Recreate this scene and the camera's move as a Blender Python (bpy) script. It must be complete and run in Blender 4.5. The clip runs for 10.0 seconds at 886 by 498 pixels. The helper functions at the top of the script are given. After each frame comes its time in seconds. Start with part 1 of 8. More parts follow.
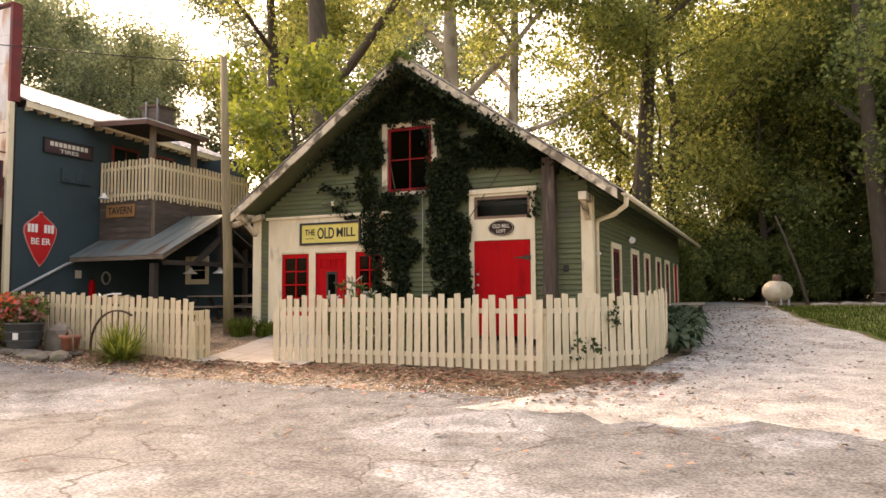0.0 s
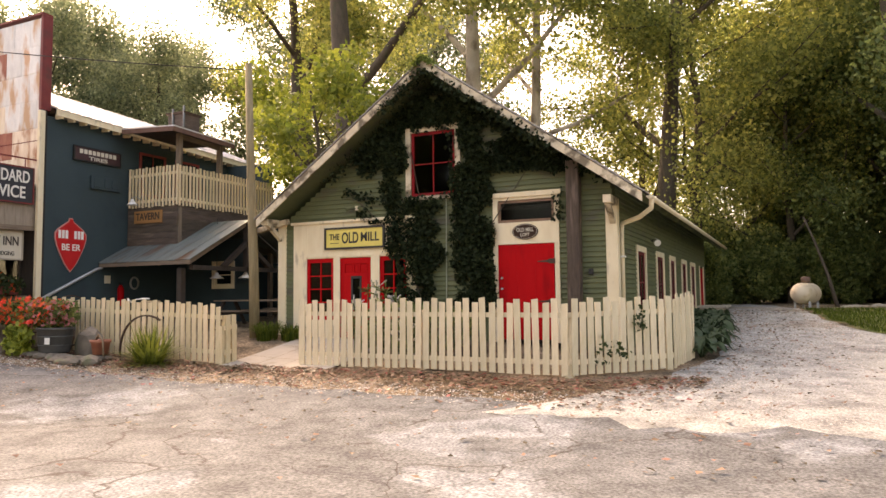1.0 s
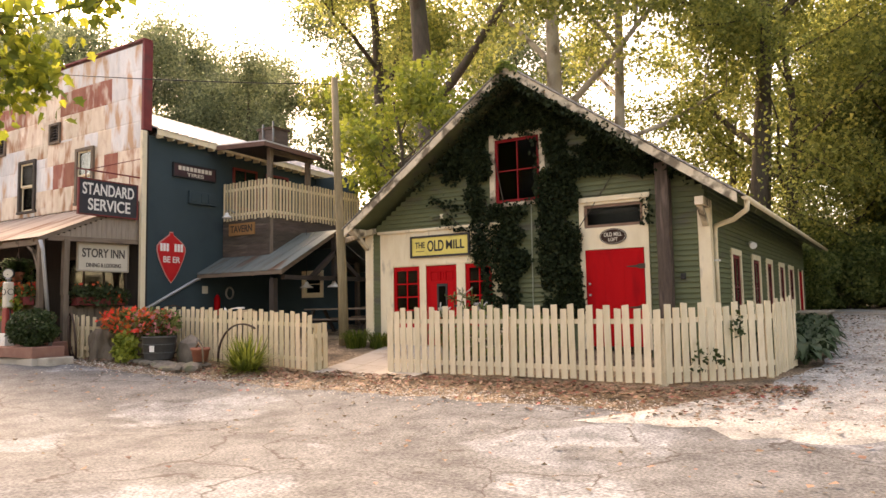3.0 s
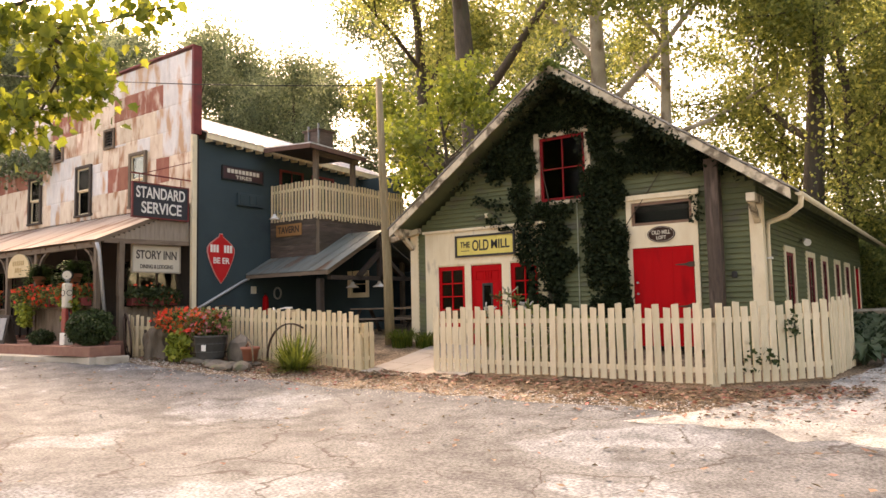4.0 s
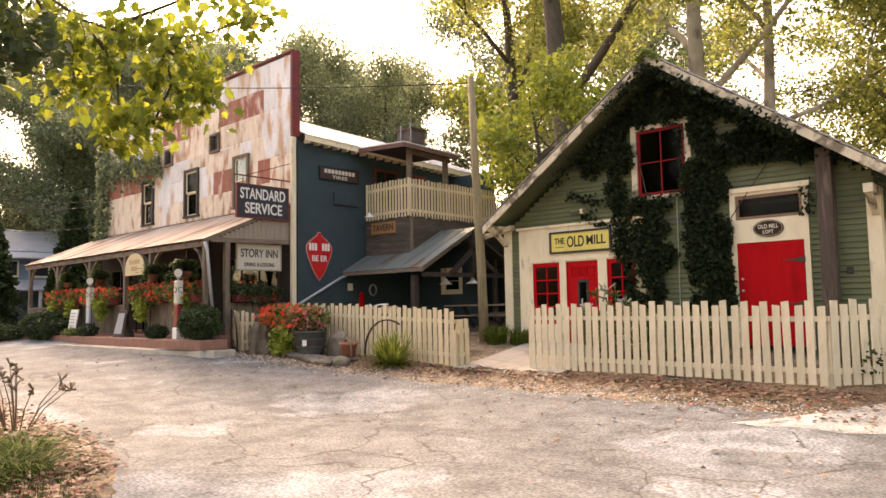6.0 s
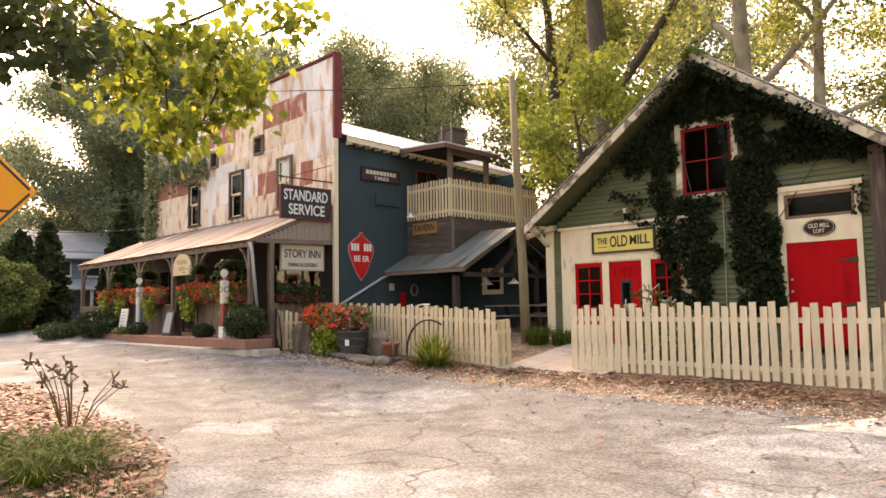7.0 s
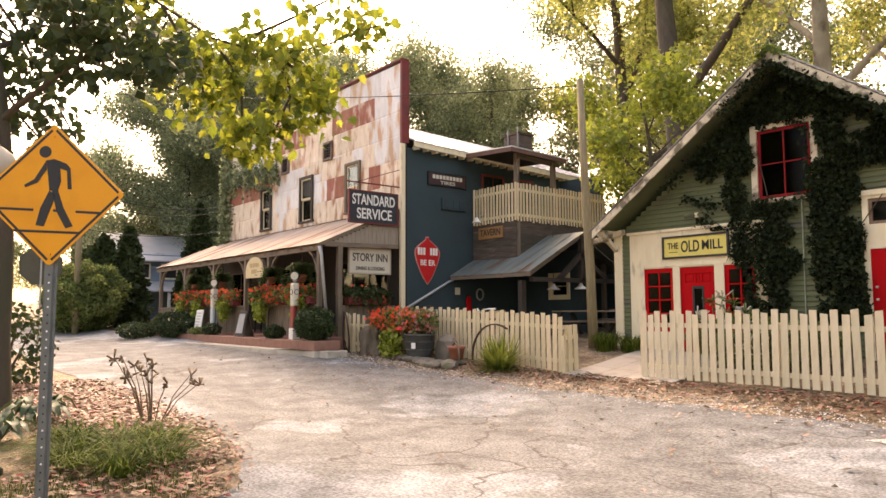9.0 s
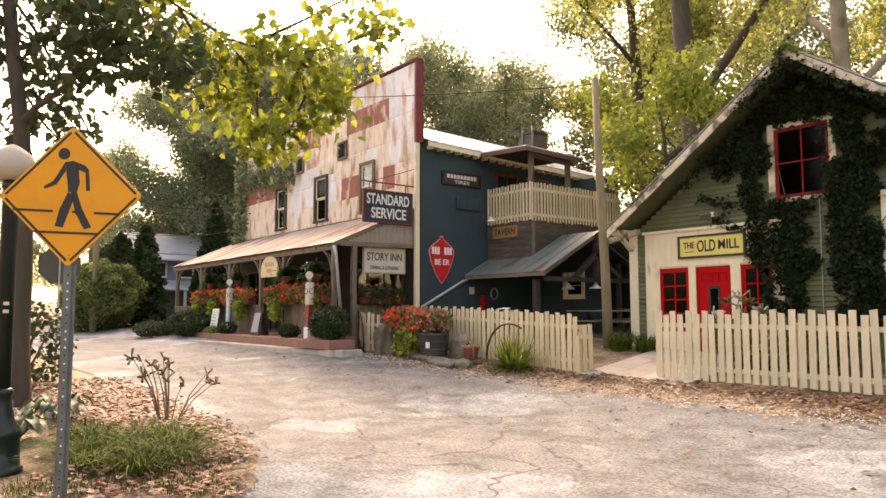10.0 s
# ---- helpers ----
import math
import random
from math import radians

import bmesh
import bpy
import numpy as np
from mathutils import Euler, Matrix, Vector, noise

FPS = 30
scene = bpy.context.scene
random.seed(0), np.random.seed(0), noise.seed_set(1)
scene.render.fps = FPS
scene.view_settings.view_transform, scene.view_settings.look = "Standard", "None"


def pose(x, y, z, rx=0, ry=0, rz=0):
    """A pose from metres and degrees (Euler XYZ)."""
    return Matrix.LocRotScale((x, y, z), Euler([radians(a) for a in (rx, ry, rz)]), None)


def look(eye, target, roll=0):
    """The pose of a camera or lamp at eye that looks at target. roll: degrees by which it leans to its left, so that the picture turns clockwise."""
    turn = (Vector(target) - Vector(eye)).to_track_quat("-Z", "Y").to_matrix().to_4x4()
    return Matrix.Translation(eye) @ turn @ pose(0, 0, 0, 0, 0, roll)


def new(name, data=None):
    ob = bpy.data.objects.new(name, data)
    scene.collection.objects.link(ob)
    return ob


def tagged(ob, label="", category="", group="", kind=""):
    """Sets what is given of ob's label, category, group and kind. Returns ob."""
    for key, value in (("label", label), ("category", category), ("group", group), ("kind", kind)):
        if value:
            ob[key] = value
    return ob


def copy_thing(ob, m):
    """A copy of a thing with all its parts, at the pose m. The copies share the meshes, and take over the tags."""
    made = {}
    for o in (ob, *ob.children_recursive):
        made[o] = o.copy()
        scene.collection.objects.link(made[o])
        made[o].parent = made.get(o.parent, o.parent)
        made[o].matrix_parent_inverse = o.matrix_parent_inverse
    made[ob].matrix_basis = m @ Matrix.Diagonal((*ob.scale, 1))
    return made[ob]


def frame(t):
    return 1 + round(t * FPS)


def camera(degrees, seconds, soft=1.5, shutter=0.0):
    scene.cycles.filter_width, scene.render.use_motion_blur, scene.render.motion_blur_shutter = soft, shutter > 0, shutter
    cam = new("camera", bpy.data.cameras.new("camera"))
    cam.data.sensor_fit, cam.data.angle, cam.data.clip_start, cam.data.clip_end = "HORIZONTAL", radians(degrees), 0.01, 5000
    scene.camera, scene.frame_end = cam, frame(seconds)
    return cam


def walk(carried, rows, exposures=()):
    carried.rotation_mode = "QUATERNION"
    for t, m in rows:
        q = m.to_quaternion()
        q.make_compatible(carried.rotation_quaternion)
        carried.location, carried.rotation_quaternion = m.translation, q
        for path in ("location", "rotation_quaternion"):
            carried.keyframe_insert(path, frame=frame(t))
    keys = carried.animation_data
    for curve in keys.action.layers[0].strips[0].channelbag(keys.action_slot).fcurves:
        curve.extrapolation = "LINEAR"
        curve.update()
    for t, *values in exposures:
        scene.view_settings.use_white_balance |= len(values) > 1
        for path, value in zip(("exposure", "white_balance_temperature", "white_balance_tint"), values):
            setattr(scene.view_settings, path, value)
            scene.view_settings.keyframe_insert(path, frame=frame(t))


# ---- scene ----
cam = camera(63.0, 10.0)

PATH = [
    (0, (-0.727, 0.605, 1.492), (-1.54, 2.427, 1.622), -0.4),
    (0.5, (-0.738, 0.602, 1.513), (-1.578, 2.412, 1.648), -0.6),
    (1, (-0.749, 0.575, 1.519), (-1.618, 2.371, 1.657), -0.6),
    (1.5, (-0.769, 0.566, 1.503), (-1.679, 2.342, 1.639), -0.8),
    (2, (-0.797, 0.571, 1.517), (-1.75, 2.324, 1.647), -0.9),
    (2.5, (-0.816, 0.557, 1.511), (-1.827, 2.277, 1.659), -1.0),
    (4, (-0.863, 0.504, 1.52), (-2.026, 2.123, 1.682), -1.2),
    (4.5, (-0.892, 0.485, 1.519), (-2.11, 2.064, 1.676), -1.3),
    (5, (-0.907, 0.495, 1.524), (-2.182, 2.028, 1.676), -1.2),
    (5.5, (-0.927, 0.462, 1.519), (-2.244, 1.959, 1.674), -1.1),
    (7, (-0.956, 0.394, 1.536), (-2.389, 1.78, 1.695), -0.9),
    (7.5, (-0.963, 0.379, 1.524), (-2.437, 1.721, 1.684), -0.7),
    (8, (-0.959, 0.373, 1.526), (-2.464, 1.68, 1.69), -0.5),
    (8.5, (-0.965, 0.363, 1.518), (-2.497, 1.638, 1.684), -0.4),
    (9, (-0.965, 0.352, 1.509), (-2.515, 1.603, 1.684), -0.2),
    (9.5, (-0.969, 0.343, 1.508), (-2.534, 1.575, 1.684), -0.1),
    (10, (-0.965, 0.346, 1.524), (-2.54, 1.567, 1.696), -0.1),
]
walk(cam, [(t, look(eye, target, roll)) for t, eye, target, roll in PATH], exposures=[(0.0, 2.5, 9900, 24), (10.0, 2.5, 9900, 24)])

# ---- light ----
world = bpy.data.worlds.new("sky")
scene.world = world
world.use_nodes = True
wn = world.node_tree.nodes
sky = wn.new("ShaderNodeTexSky")
sky.sky_type = 'NISHITA'
sky.sun_disc = False
sky.sun_elevation = radians(41)
sky.sun_rotation = radians(-62)
sky.air_density, sky.dust_density, sky.ozone_density = 1.0, 4.0, 0.6
wn["Background"].inputs[1].default_value = 0.14
world.node_tree.links.new(sky.outputs[0], wn["Background"].inputs[0])
sun = new("sun", bpy.data.lights.new("sun", 'SUN'))
sun.data.energy, sun.data.angle, sun.data.color = 0.6, radians(5.0), (0.97, 0.98, 1.0)
sun.matrix_world = look((-26.5, 14.1, 26), (0, 0, 0))


# ---- helpers of this scene ----
def box(bm, x0, x1, y0, y1, z0, z1):
    vs = [bm.verts.new((x, y, z)) for x in (x0, x1) for y in (y0, y1) for z in (z0, z1)]
    for f in ((0, 1, 3, 2), (4, 6, 7, 5), (0, 4, 5, 1), (2, 3, 7, 6), (0, 2, 6, 4), (1, 5, 7, 3)):
        bm.faces.new([vs[i] for i in f])
    return bm


def beam(bm, p, q, w, h, up=(0, 0, 1)):
    """A squared timber from p to q, w wide and h high."""
    p, q = Vector(p), Vector(q)
    d = (q - p).normalized()
    s = d.cross(Vector(up))
    s = s.normalized() if s.length > 1e-4 else Vector((1, 0, 0))
    u = s.cross(d)
    vs = [bm.verts.new(e + s * a * w / 2 + u * b * h / 2) for e in (p, q) for a, b in ((-1, -1), (1, -1), (1, 1), (-1, 1))]
    for f in ((3, 2, 1, 0), (4, 5, 6, 7), (0, 1, 5, 4), (1, 2, 6, 5), (2, 3, 7, 6), (3, 0, 4, 7)):
        bm.faces.new([vs[i] for i in f])
    return bm


def tube(bm, pts, radii, n=8, cap=True):
    """A round, tapered tube along a line of points."""
    pts = [Vector(p) for p in pts]
    if isinstance(radii, (int, float)):
        radii = [radii] * len(pts)
    rings = []
    for i, p in enumerate(pts):
        d = (pts[min(i + 1, len(pts) - 1)] - pts[max(i - 1, 0)]).normalized()
        a = d.cross(Vector((0.31, 0.9, 0.17)))
        a = a.normalized() if a.length > 0.05 else d.cross(Vector((1, 0, 0))).normalized()
        b = d.cross(a)
        rings.append([bm.verts.new(p + (a * math.cos(k * 2 * math.pi / n) + b * math.sin(k * 2 * math.pi / n)) * radii[i]) for k in range(n)])
    for r, s in zip(rings, rings[1:]):
        for k in range(n):
            f = bm.faces.new((r[k], r[(k + 1) % n], s[(k + 1) % n], s[k]))
            f.smooth = True
    if cap:
        bm.faces.new(rings[0][::-1])
        bm.faces.new(rings[-1])
    return bm


def lathe(bm, cx, cy, profile, n=16):
    """A turned shape: profile of (radius, z) round the upright axis at cx, cy."""
    rings = [[bm.verts.new((cx + r * math.cos(k * 2 * math.pi / n), cy + r * math.sin(k * 2 * math.pi / n), z)) for k in range(n)] for r, z in profile]
    for r, s in zip(rings, rings[1:]):
        for k in range(n):
            bm.faces.new((r[k], r[(k + 1) % n], s[(k + 1) % n], s[k])).smooth = True
    bm.faces.new(rings[0][::-1])
    bm.faces.new(rings[-1])
    return bm


def plate(bm, pts, d):
    """A flat plate with the given outline, thickened by the vector d."""
    a = [bm.verts.new(p) for p in pts]
    b = [bm.verts.new(Vector(p) + Vector(d)) for p in pts]
    bm.faces.new(a)
    bm.faces.new(b[::-1])
    n = len(a)
    for i in range(n):
        bm.faces.new((a[i], b[i], b[(i + 1) % n], a[(i + 1) % n]))
    return bm


def B():
    return bmesh.new()


def obj(name, bm, material, bevel=0.0):
    if bevel:
        bmesh.ops.bevel(bm, geom=bm.edges[:], offset=bevel, segments=1, affect='EDGES')
    bmesh.ops.recalc_face_normals(bm, faces=bm.faces[:])
    me = bpy.data.meshes.new(name)
    bm.to_mesh(me)
    bm.free()
    me.materials.append(material)
    return new(name, me)


def thing(name, at, label, category, group=""):
    e = new(name)
    e.location = at
    e.empty_display_size = 0.1
    return tagged(e, label, category, group)


def base_of(ob):
    p = Vector(ob.location)
    while ob.parent:
        ob = ob.parent
        p = Vector(ob.location)
    return p


def part(name, bm, material, parent, label="", bevel=0.0):
    """One mesh, drawn in world coordinates, as a part of a thing or of another part."""
    ob = obj(name, bm, material, bevel)
    adopt(ob, parent)
    if label:
        ob["label"] = label
    return ob


def adopt(ob, parent):
    ob.parent = parent
    ob.matrix_parent_inverse = Matrix.Translation(-base_of(parent)) if parent.parent is None else Matrix.Identity(4)
    return ob


def structure(name, bm, material, label, category="", bevel=0.0):
    return tagged(obj(name, bm, material, bevel), label, category or name.split("_")[0], kind="structure")


def raw(name, verts, faces, material, smooth=False):
    me = bpy.data.meshes.new(name)
    me.from_pydata(verts if isinstance(verts, list) else verts.tolist(), [], faces if isinstance(faces, list) else faces.tolist())
    me.materials.append(material)
    if smooth:
        me.polygons.foreach_set("use_smooth", [True] * len(me.polygons))
    me.update()
    return new(name, me)


def piece(name, me, m, parent):
    """A repeat of a shared mesh as an object of its own under a parent that stands unturned at its base."""
    ob = new(name, me)
    ob.parent = parent
    ob.matrix_parent_inverse = Matrix.Translation(-base_of(parent)) if parent.parent is None else Matrix.Identity(4)
    ob.matrix_basis = m
    return ob


def mesh_of(name, bm, material):
    bmesh.ops.recalc_face_normals(bm, faces=bm.faces[:])
    me = bpy.data.meshes.new(name)
    bm.to_mesh(me)
    bm.free()
    me.materials.append(material)
    return me


def lettering(name, body, at, size, material, parent, turn, width=0.0, depth=0.004):
    """Built-in font, centred at a place, upright, facing the way that turn gives (degrees about z; 0 faces -y)."""
    cu = bpy.data.curves.new(name, 'FONT')
    cu.body, cu.size, cu.extrude, cu.align_x, cu.align_y = body, size, depth, 'CENTER', 'CENTER'
    cu.offset = size * 0.018
    tmp = new("tmp", cu)
    bpy.context.view_layer.update()
    me = bpy.data.meshes.new_from_object(tmp.evaluated_get(bpy.context.evaluated_depsgraph_get()))
    bpy.data.objects.remove(tmp)
    xs = [v.co.x for v in me.vertices]
    k = width / (max(xs) - min(xs)) if width else 1.0
    me.transform(Matrix.Translation(at) @ pose(0, 0, 0, 90, 0, turn) @ Matrix.Diagonal((k, 1, 1, 1)))
    me.materials.clear()
    me.materials.append(material)
    me.name = name
    return adopt(new(name, me), parent)


# ---- materials ----
def mat(name, c1, c2, rough=0.75, scale=6.0, bump=0.15, metal=0.0, spots=None, spot_scale=2.0, spot_at=0.55, spot_width=0.15, stretch=(1, 1, 1), vary=0.0,
        fine=60.0, island=0.0, translucent=0.0, spec=0.4, fine_mix=0.35, bump_dist=0.01):
    """Two colours mixed by coarse and fine noise, stains of a third, and fine relief."""
    m = bpy.data.materials.new(name)
    m.use_nodes = True
    nt = m.node_tree
    N, L = nt.nodes, nt.links
    bs = N["Principled BSDF"]
    tc = N.new("ShaderNodeTexCoord")
    mp = N.new("ShaderNodeMapping")
    mp.inputs["Scale"].default_value = stretch
    L.new(tc.outputs["Object"], mp.inputs["Vector"])

    def noise_tex(s, detail=4.0):
        t = N.new("ShaderNodeTexNoise")
        t.inputs["Scale"].default_value, t.inputs["Detail"].default_value = s, detail
        L.new(mp.outputs[0], t.inputs["Vector"])
        return t
    a, f = noise_tex(scale), noise_tex(fine, 2.0)
    ramp = N.new("ShaderNodeMapRange")
    ramp.inputs[1].default_value, ramp.inputs[2].default_value = 0.3, 0.7
    mixf = N.new("ShaderNodeMix")
    mixf.inputs[0].default_value = fine_mix
    L.new(a.outputs[0], mixf.inputs[2])
    L.new(f.outputs[0], mixf.inputs[3])
    L.new(mixf.outputs[0], ramp.inputs[0])
    mix = N.new("ShaderNodeMix")
    mix.data_type = 'RGBA'
    mix.inputs[6].default_value, mix.inputs[7].default_value = (*c1, 1), (*c2, 1)
    L.new(ramp.outputs[0], mix.inputs[0])
    out = mix.outputs[2]
    if spots:
        s = noise_tex(spot_scale, 6.0)
        r = N.new("ShaderNodeMapRange")
        r.inputs[1].default_value, r.inputs[2].default_value = spot_at, spot_at + spot_width
        L.new(s.outputs[0], r.inputs[0])
        mx = N.new("ShaderNodeMix")
        mx.data_type = 'RGBA'
        mx.inputs[7].default_value = (*spots, 1)
        L.new(r.outputs[0], mx.inputs[0])
        L.new(out, mx.inputs[6])
        out = mx.outputs[2]
    if vary or island:
        hsv = N.new("ShaderNodeHueSaturation")
        rr = N.new("ShaderNodeMapRange")
        k = vary or island
        rr.inputs[3].default_value, rr.inputs[4].default_value = 1 - k, 1 + k
        src = N.new("ShaderNodeObjectInfo").outputs["Random"] if vary else N.new("ShaderNodeNewGeometry").outputs["Random Per Island"]
        L.new(src, rr.inputs[0])
        L.new(rr.outputs[0], hsv.inputs["Value"])
        rh = N.new("ShaderNodeMapRange")
        rh.inputs[3].default_value, rh.inputs[4].default_value = 0.5 + k * 0.05, 0.5 - k * 0.05
        L.new(src, rh.inputs[0])
        L.new(rh.outputs[0], hsv.inputs["Hue"])
        L.new(out, hsv.inputs["Color"])
        out = hsv.outputs[0]
    L.new(out, bs.inputs["Base Color"])
    bs.inputs["Roughness"].default_value, bs.inputs["Metallic"].default_value = rough, metal
    bs.inputs["Specular IOR Level"].default_value = spec
    if bump:
        b = N.new("ShaderNodeBump")
        b.inputs["Strength"].default_value, b.inputs["Distance"].default_value = bump, bump_dist
        L.new(mixf.outputs[0], b.inputs["Height"])
        L.new(b.outputs[0], bs.inputs["Normal"])
    if translucent:
        tr = N.new("ShaderNodeBsdfTranslucent")
        L.new(out, tr.inputs["Color"])
        ms = N.new("ShaderNodeMixShader")
        ms.inputs[0].default_value = translucent
        L.new(bs.outputs[0], ms.inputs[1])
        L.new(tr.outputs[0], ms.inputs[2])
        L.new(ms.outputs[0], N["Material Output"].inputs[0])
    return m


def clear_glass(name):
    m = bpy.data.materials.new(name)
    m.use_nodes = True
    N, L = m.node_tree.nodes, m.node_tree.links
    g, t, x, fr = N.new("ShaderNodeBsdfGlossy"), N.new("ShaderNodeBsdfTransparent"), N.new("ShaderNodeMixShader"), N.new("ShaderNodeFresnel")
    g.inputs["Roughness"].default_value = 0.04
    t.inputs["Color"].default_value = (0.75, 0.78, 0.76, 1)
    fr.inputs["IOR"].default_value = 1.16
    L.new(fr.outputs[0], x.inputs[0])
    L.new(t.outputs[0], x.inputs[1])
    L.new(g.outputs[0], x.inputs[2])
    L.new(x.outputs[0], N["Material Output"].inputs[0])
    return m


SAGE = mat("sage_paint", (0.098, 0.116, 0.052), (0.132, 0.148, 0.072), 0.7, 3, 0.1, spots=(0.10, 0.10, 0.065), spot_scale=1.3, vary=0.07, stretch=(1, 1, 3))
PEEL = mat("peeling_cream_paint", (0.50, 0.42, 0.29), (0.72, 0.62, 0.45), 0.75, 5, 0.3, spots=(0.17, 0.135, 0.09), spot_scale=3.2, spot_at=0.5, spot_width=0.1)
CREAM = mat("cream_paint", (0.70, 0.58, 0.38), (0.79, 0.69, 0.49), 0.6, 3, 0.12, spots=(0.42, 0.35, 0.25), spot_scale=2.5, spot_at=0.6, stretch=(2, 2, 0.7))
PICKET = mat("weathered_white_paint", (0.58, 0.45, 0.27), (0.74, 0.61, 0.40), 0.75, 4, 0.25, spots=(0.27, 0.195, 0.115), spot_scale=2.6, spot_at=0.53, spot_width=0.18, vary=0.14, stretch=(3, 3, 0.6))
PICKET_WHITE = mat("fresh_white_paint", (0.54, 0.44, 0.28), (0.75, 0.65, 0.46), 0.65, 4, 0.2, spots=(0.34, 0.25, 0.15), spot_scale=2.6, spot_at=0.54, spot_width=0.2, vary=0.11, stretch=(3, 3, 0.6))
RED = mat("red_paint", (0.42, 0.004, 0.006), (0.49, 0.007, 0.009), 0.65, 3, 0.06, spots=(0.32, 0.004, 0.006), spot_scale=1.6, stretch=(2, 2, 0.5), spec=0.1)
# red sash paint with the shade of the eave put into its colour
SHADED_RED = mat("eave_shaded_red_paint", (0.20, 0.008, 0.010), (0.28, 0.014, 0.016), 0.65, 5, 0.1, spots=(0.12, 0.02, 0.018), spot_scale=4, spec=0.15)
BLUE = mat("slate_blue_stucco", (0.024, 0.046, 0.052), (0.033, 0.059, 0.065), 0.8, 1.2, 0.2, spots=(0.022, 0.038, 0.047), spot_scale=0.7)
TIN = mat("pale_galvanised_sheet", (0.52, 0.51, 0.50), (0.76, 0.74, 0.71), 0.6, 2.6, 0.3, 0.2, spots=(0.50, 0.31, 0.19), spot_scale=1.3, spot_at=0.5, stretch=(2.2, 2.2, 0.8), spot_width=0.13, vary=0.09, bump_dist=0.02)
TIN_TAN = mat("tan_rusted_sheet", (0.60, 0.46, 0.33), (0.80, 0.70, 0.57), 0.7, 2.6, 0.3, 0.1, spots=(0.40, 0.19, 0.10), spot_scale=1.5, spot_at=0.52, stretch=(2.4, 2.4, 0.8), spot_width=0.15, vary=0.1, bump_dist=0.02)
TIN_RED = mat("red_rusted_sheet", (0.25, 0.075, 0.045), (0.38, 0.16, 0.10), 0.75, 2.8, 0.3, 0.1, spots=(0.55, 0.43, 0.34), spot_scale=1.5, spot_at=0.54, spot_width=0.14, stretch=(2.0, 2.0, 0.9), vary=0.12, bump_dist=0.02)
ROOF_DULL = mat("dull_streaked_tin", (0.14, 0.165, 0.155), (0.25, 0.285, 0.265), 0.5, 1.5, 0.15, 0.35, spots=(0.16, 0.10, 0.07), spot_scale=1.6, spot_at=0.55, stretch=(2, 0.5, 0.5))
POST_STEEL = mat("dull_post_steel", (0.11, 0.12, 0.115), (0.17, 0.18, 0.17), 0.55, 8, 0.08, 0.4)
# near-black boards: the shade under the porch is put into this colour
PORCH_SHADE = mat("porch_shade_boards", (0.018, 0.014, 0.011), (0.034, 0.026, 0.020), 0.8, 5, 0.2, stretch=(3, 3, 0.5))
ROOF_TIN = mat("bright_tin_roofing", (0.55, 0.55, 0.56), (0.70, 0.70, 0.71), 0.38, 1.5, 0.1, 0.5, spots=(0.34, 0.25, 0.19), spot_scale=1.1, spot_at=0.62)
BALCONY_WOOD = mat("dark_weathered_boards", (0.050, 0.037, 0.028), (0.115, 0.086, 0.066), 0.85, 4, 0.5, spots=(0.16, 0.125, 0.095), spot_scale=2.2, spot_at=0.58, stretch=(0.6, 0.6, 4), vary=0.2)
OLD_TIMBER = mat("dark_knotted_timber", (0.040, 0.028, 0.021), (0.105, 0.076, 0.056), 0.85, 6, 0.6, spots=(0.15, 0.11, 0.085), spot_scale=2.5, stretch=(4, 4, 0.5))
RUST_ROOF = mat("rust_streaked_roofing", (0.50, 0.40, 0.33), (0.72, 0.64, 0.57), 0.55, 1.6, 0.2, 0.2, spots=(0.28, 0.13, 0.08), spot_scale=1.1, spot_at=0.5, stretch=(1.6, 0.35, 0.35))
MOSS_ROOF = mat("weathered_mossy_roofing", (0.20, 0.18, 0.15), (0.33, 0.31, 0.28), 0.7, 4, 0.5, 0.1, spots=(0.12, 0.15, 0.05), spot_scale=2.2, spot_at=0.52)
RAW_WOOD = mat("weathered_bare_wood", (0.13, 0.095, 0.065), (0.22, 0.17, 0.125), 0.8, 5, 0.45, spots=(0.07, 0.05, 0.035), spot_scale=2.0, stretch=(3, 3, 0.5), vary=0.12)
RAW_WOOD_H = mat("weathered_boards", (0.14, 0.10, 0.07), (0.235, 0.18, 0.13), 0.8, 5, 0.45, spots=(0.075, 0.055, 0.04), spot_scale=2.0, stretch=(0.5, 0.5, 4), vary=0.15)
POLE_WOOD = mat("grey_pole_wood", (0.16, 0.125, 0.065), (0.30, 0.24, 0.14), 0.85, 6, 0.5, spots=(0.13, 0.12, 0.06), spot_scale=1.2, stretch=(4, 4, 0.3))
DARK_WOOD = mat("dark_stained_wood", (0.035, 0.026, 0.02), (0.06, 0.045, 0.035), 0.75, 6, 0.3)
MAROON = mat("maroon_paint", (0.16, 0.02, 0.02), (0.21, 0.035, 0.03), 0.6, 4, 0.15, spots=(0.10, 0.03, 0.025), spot_scale=1.5)
BLACK = mat("black_paint", (0.014, 0.014, 0.015), (0.024, 0.023, 0.022), 0.5, 8, 0.05)
CHARCOAL = mat("charcoal_sign_paint", (0.02, 0.023, 0.03), (0.035, 0.037, 0.045), 0.45, 4, 0.05, spots=(0.06, 0.05, 0.045), spot_scale=3, spot_at=0.62)
YELLOW = mat("yellow_sign_paint", (0.66, 0.53, 0.12), (0.72, 0.60, 0.17), 0.55, 5, 0.05, spots=(0.55, 0.44, 0.12), spot_scale=3)
ORANGE = mat("orange_reflective_sheet", (0.76, 0.28, 0.008), (0.80, 0.32, 0.012), 0.5, 3, 0.02, spots=(0.70, 0.26, 0.01), spot_scale=2)
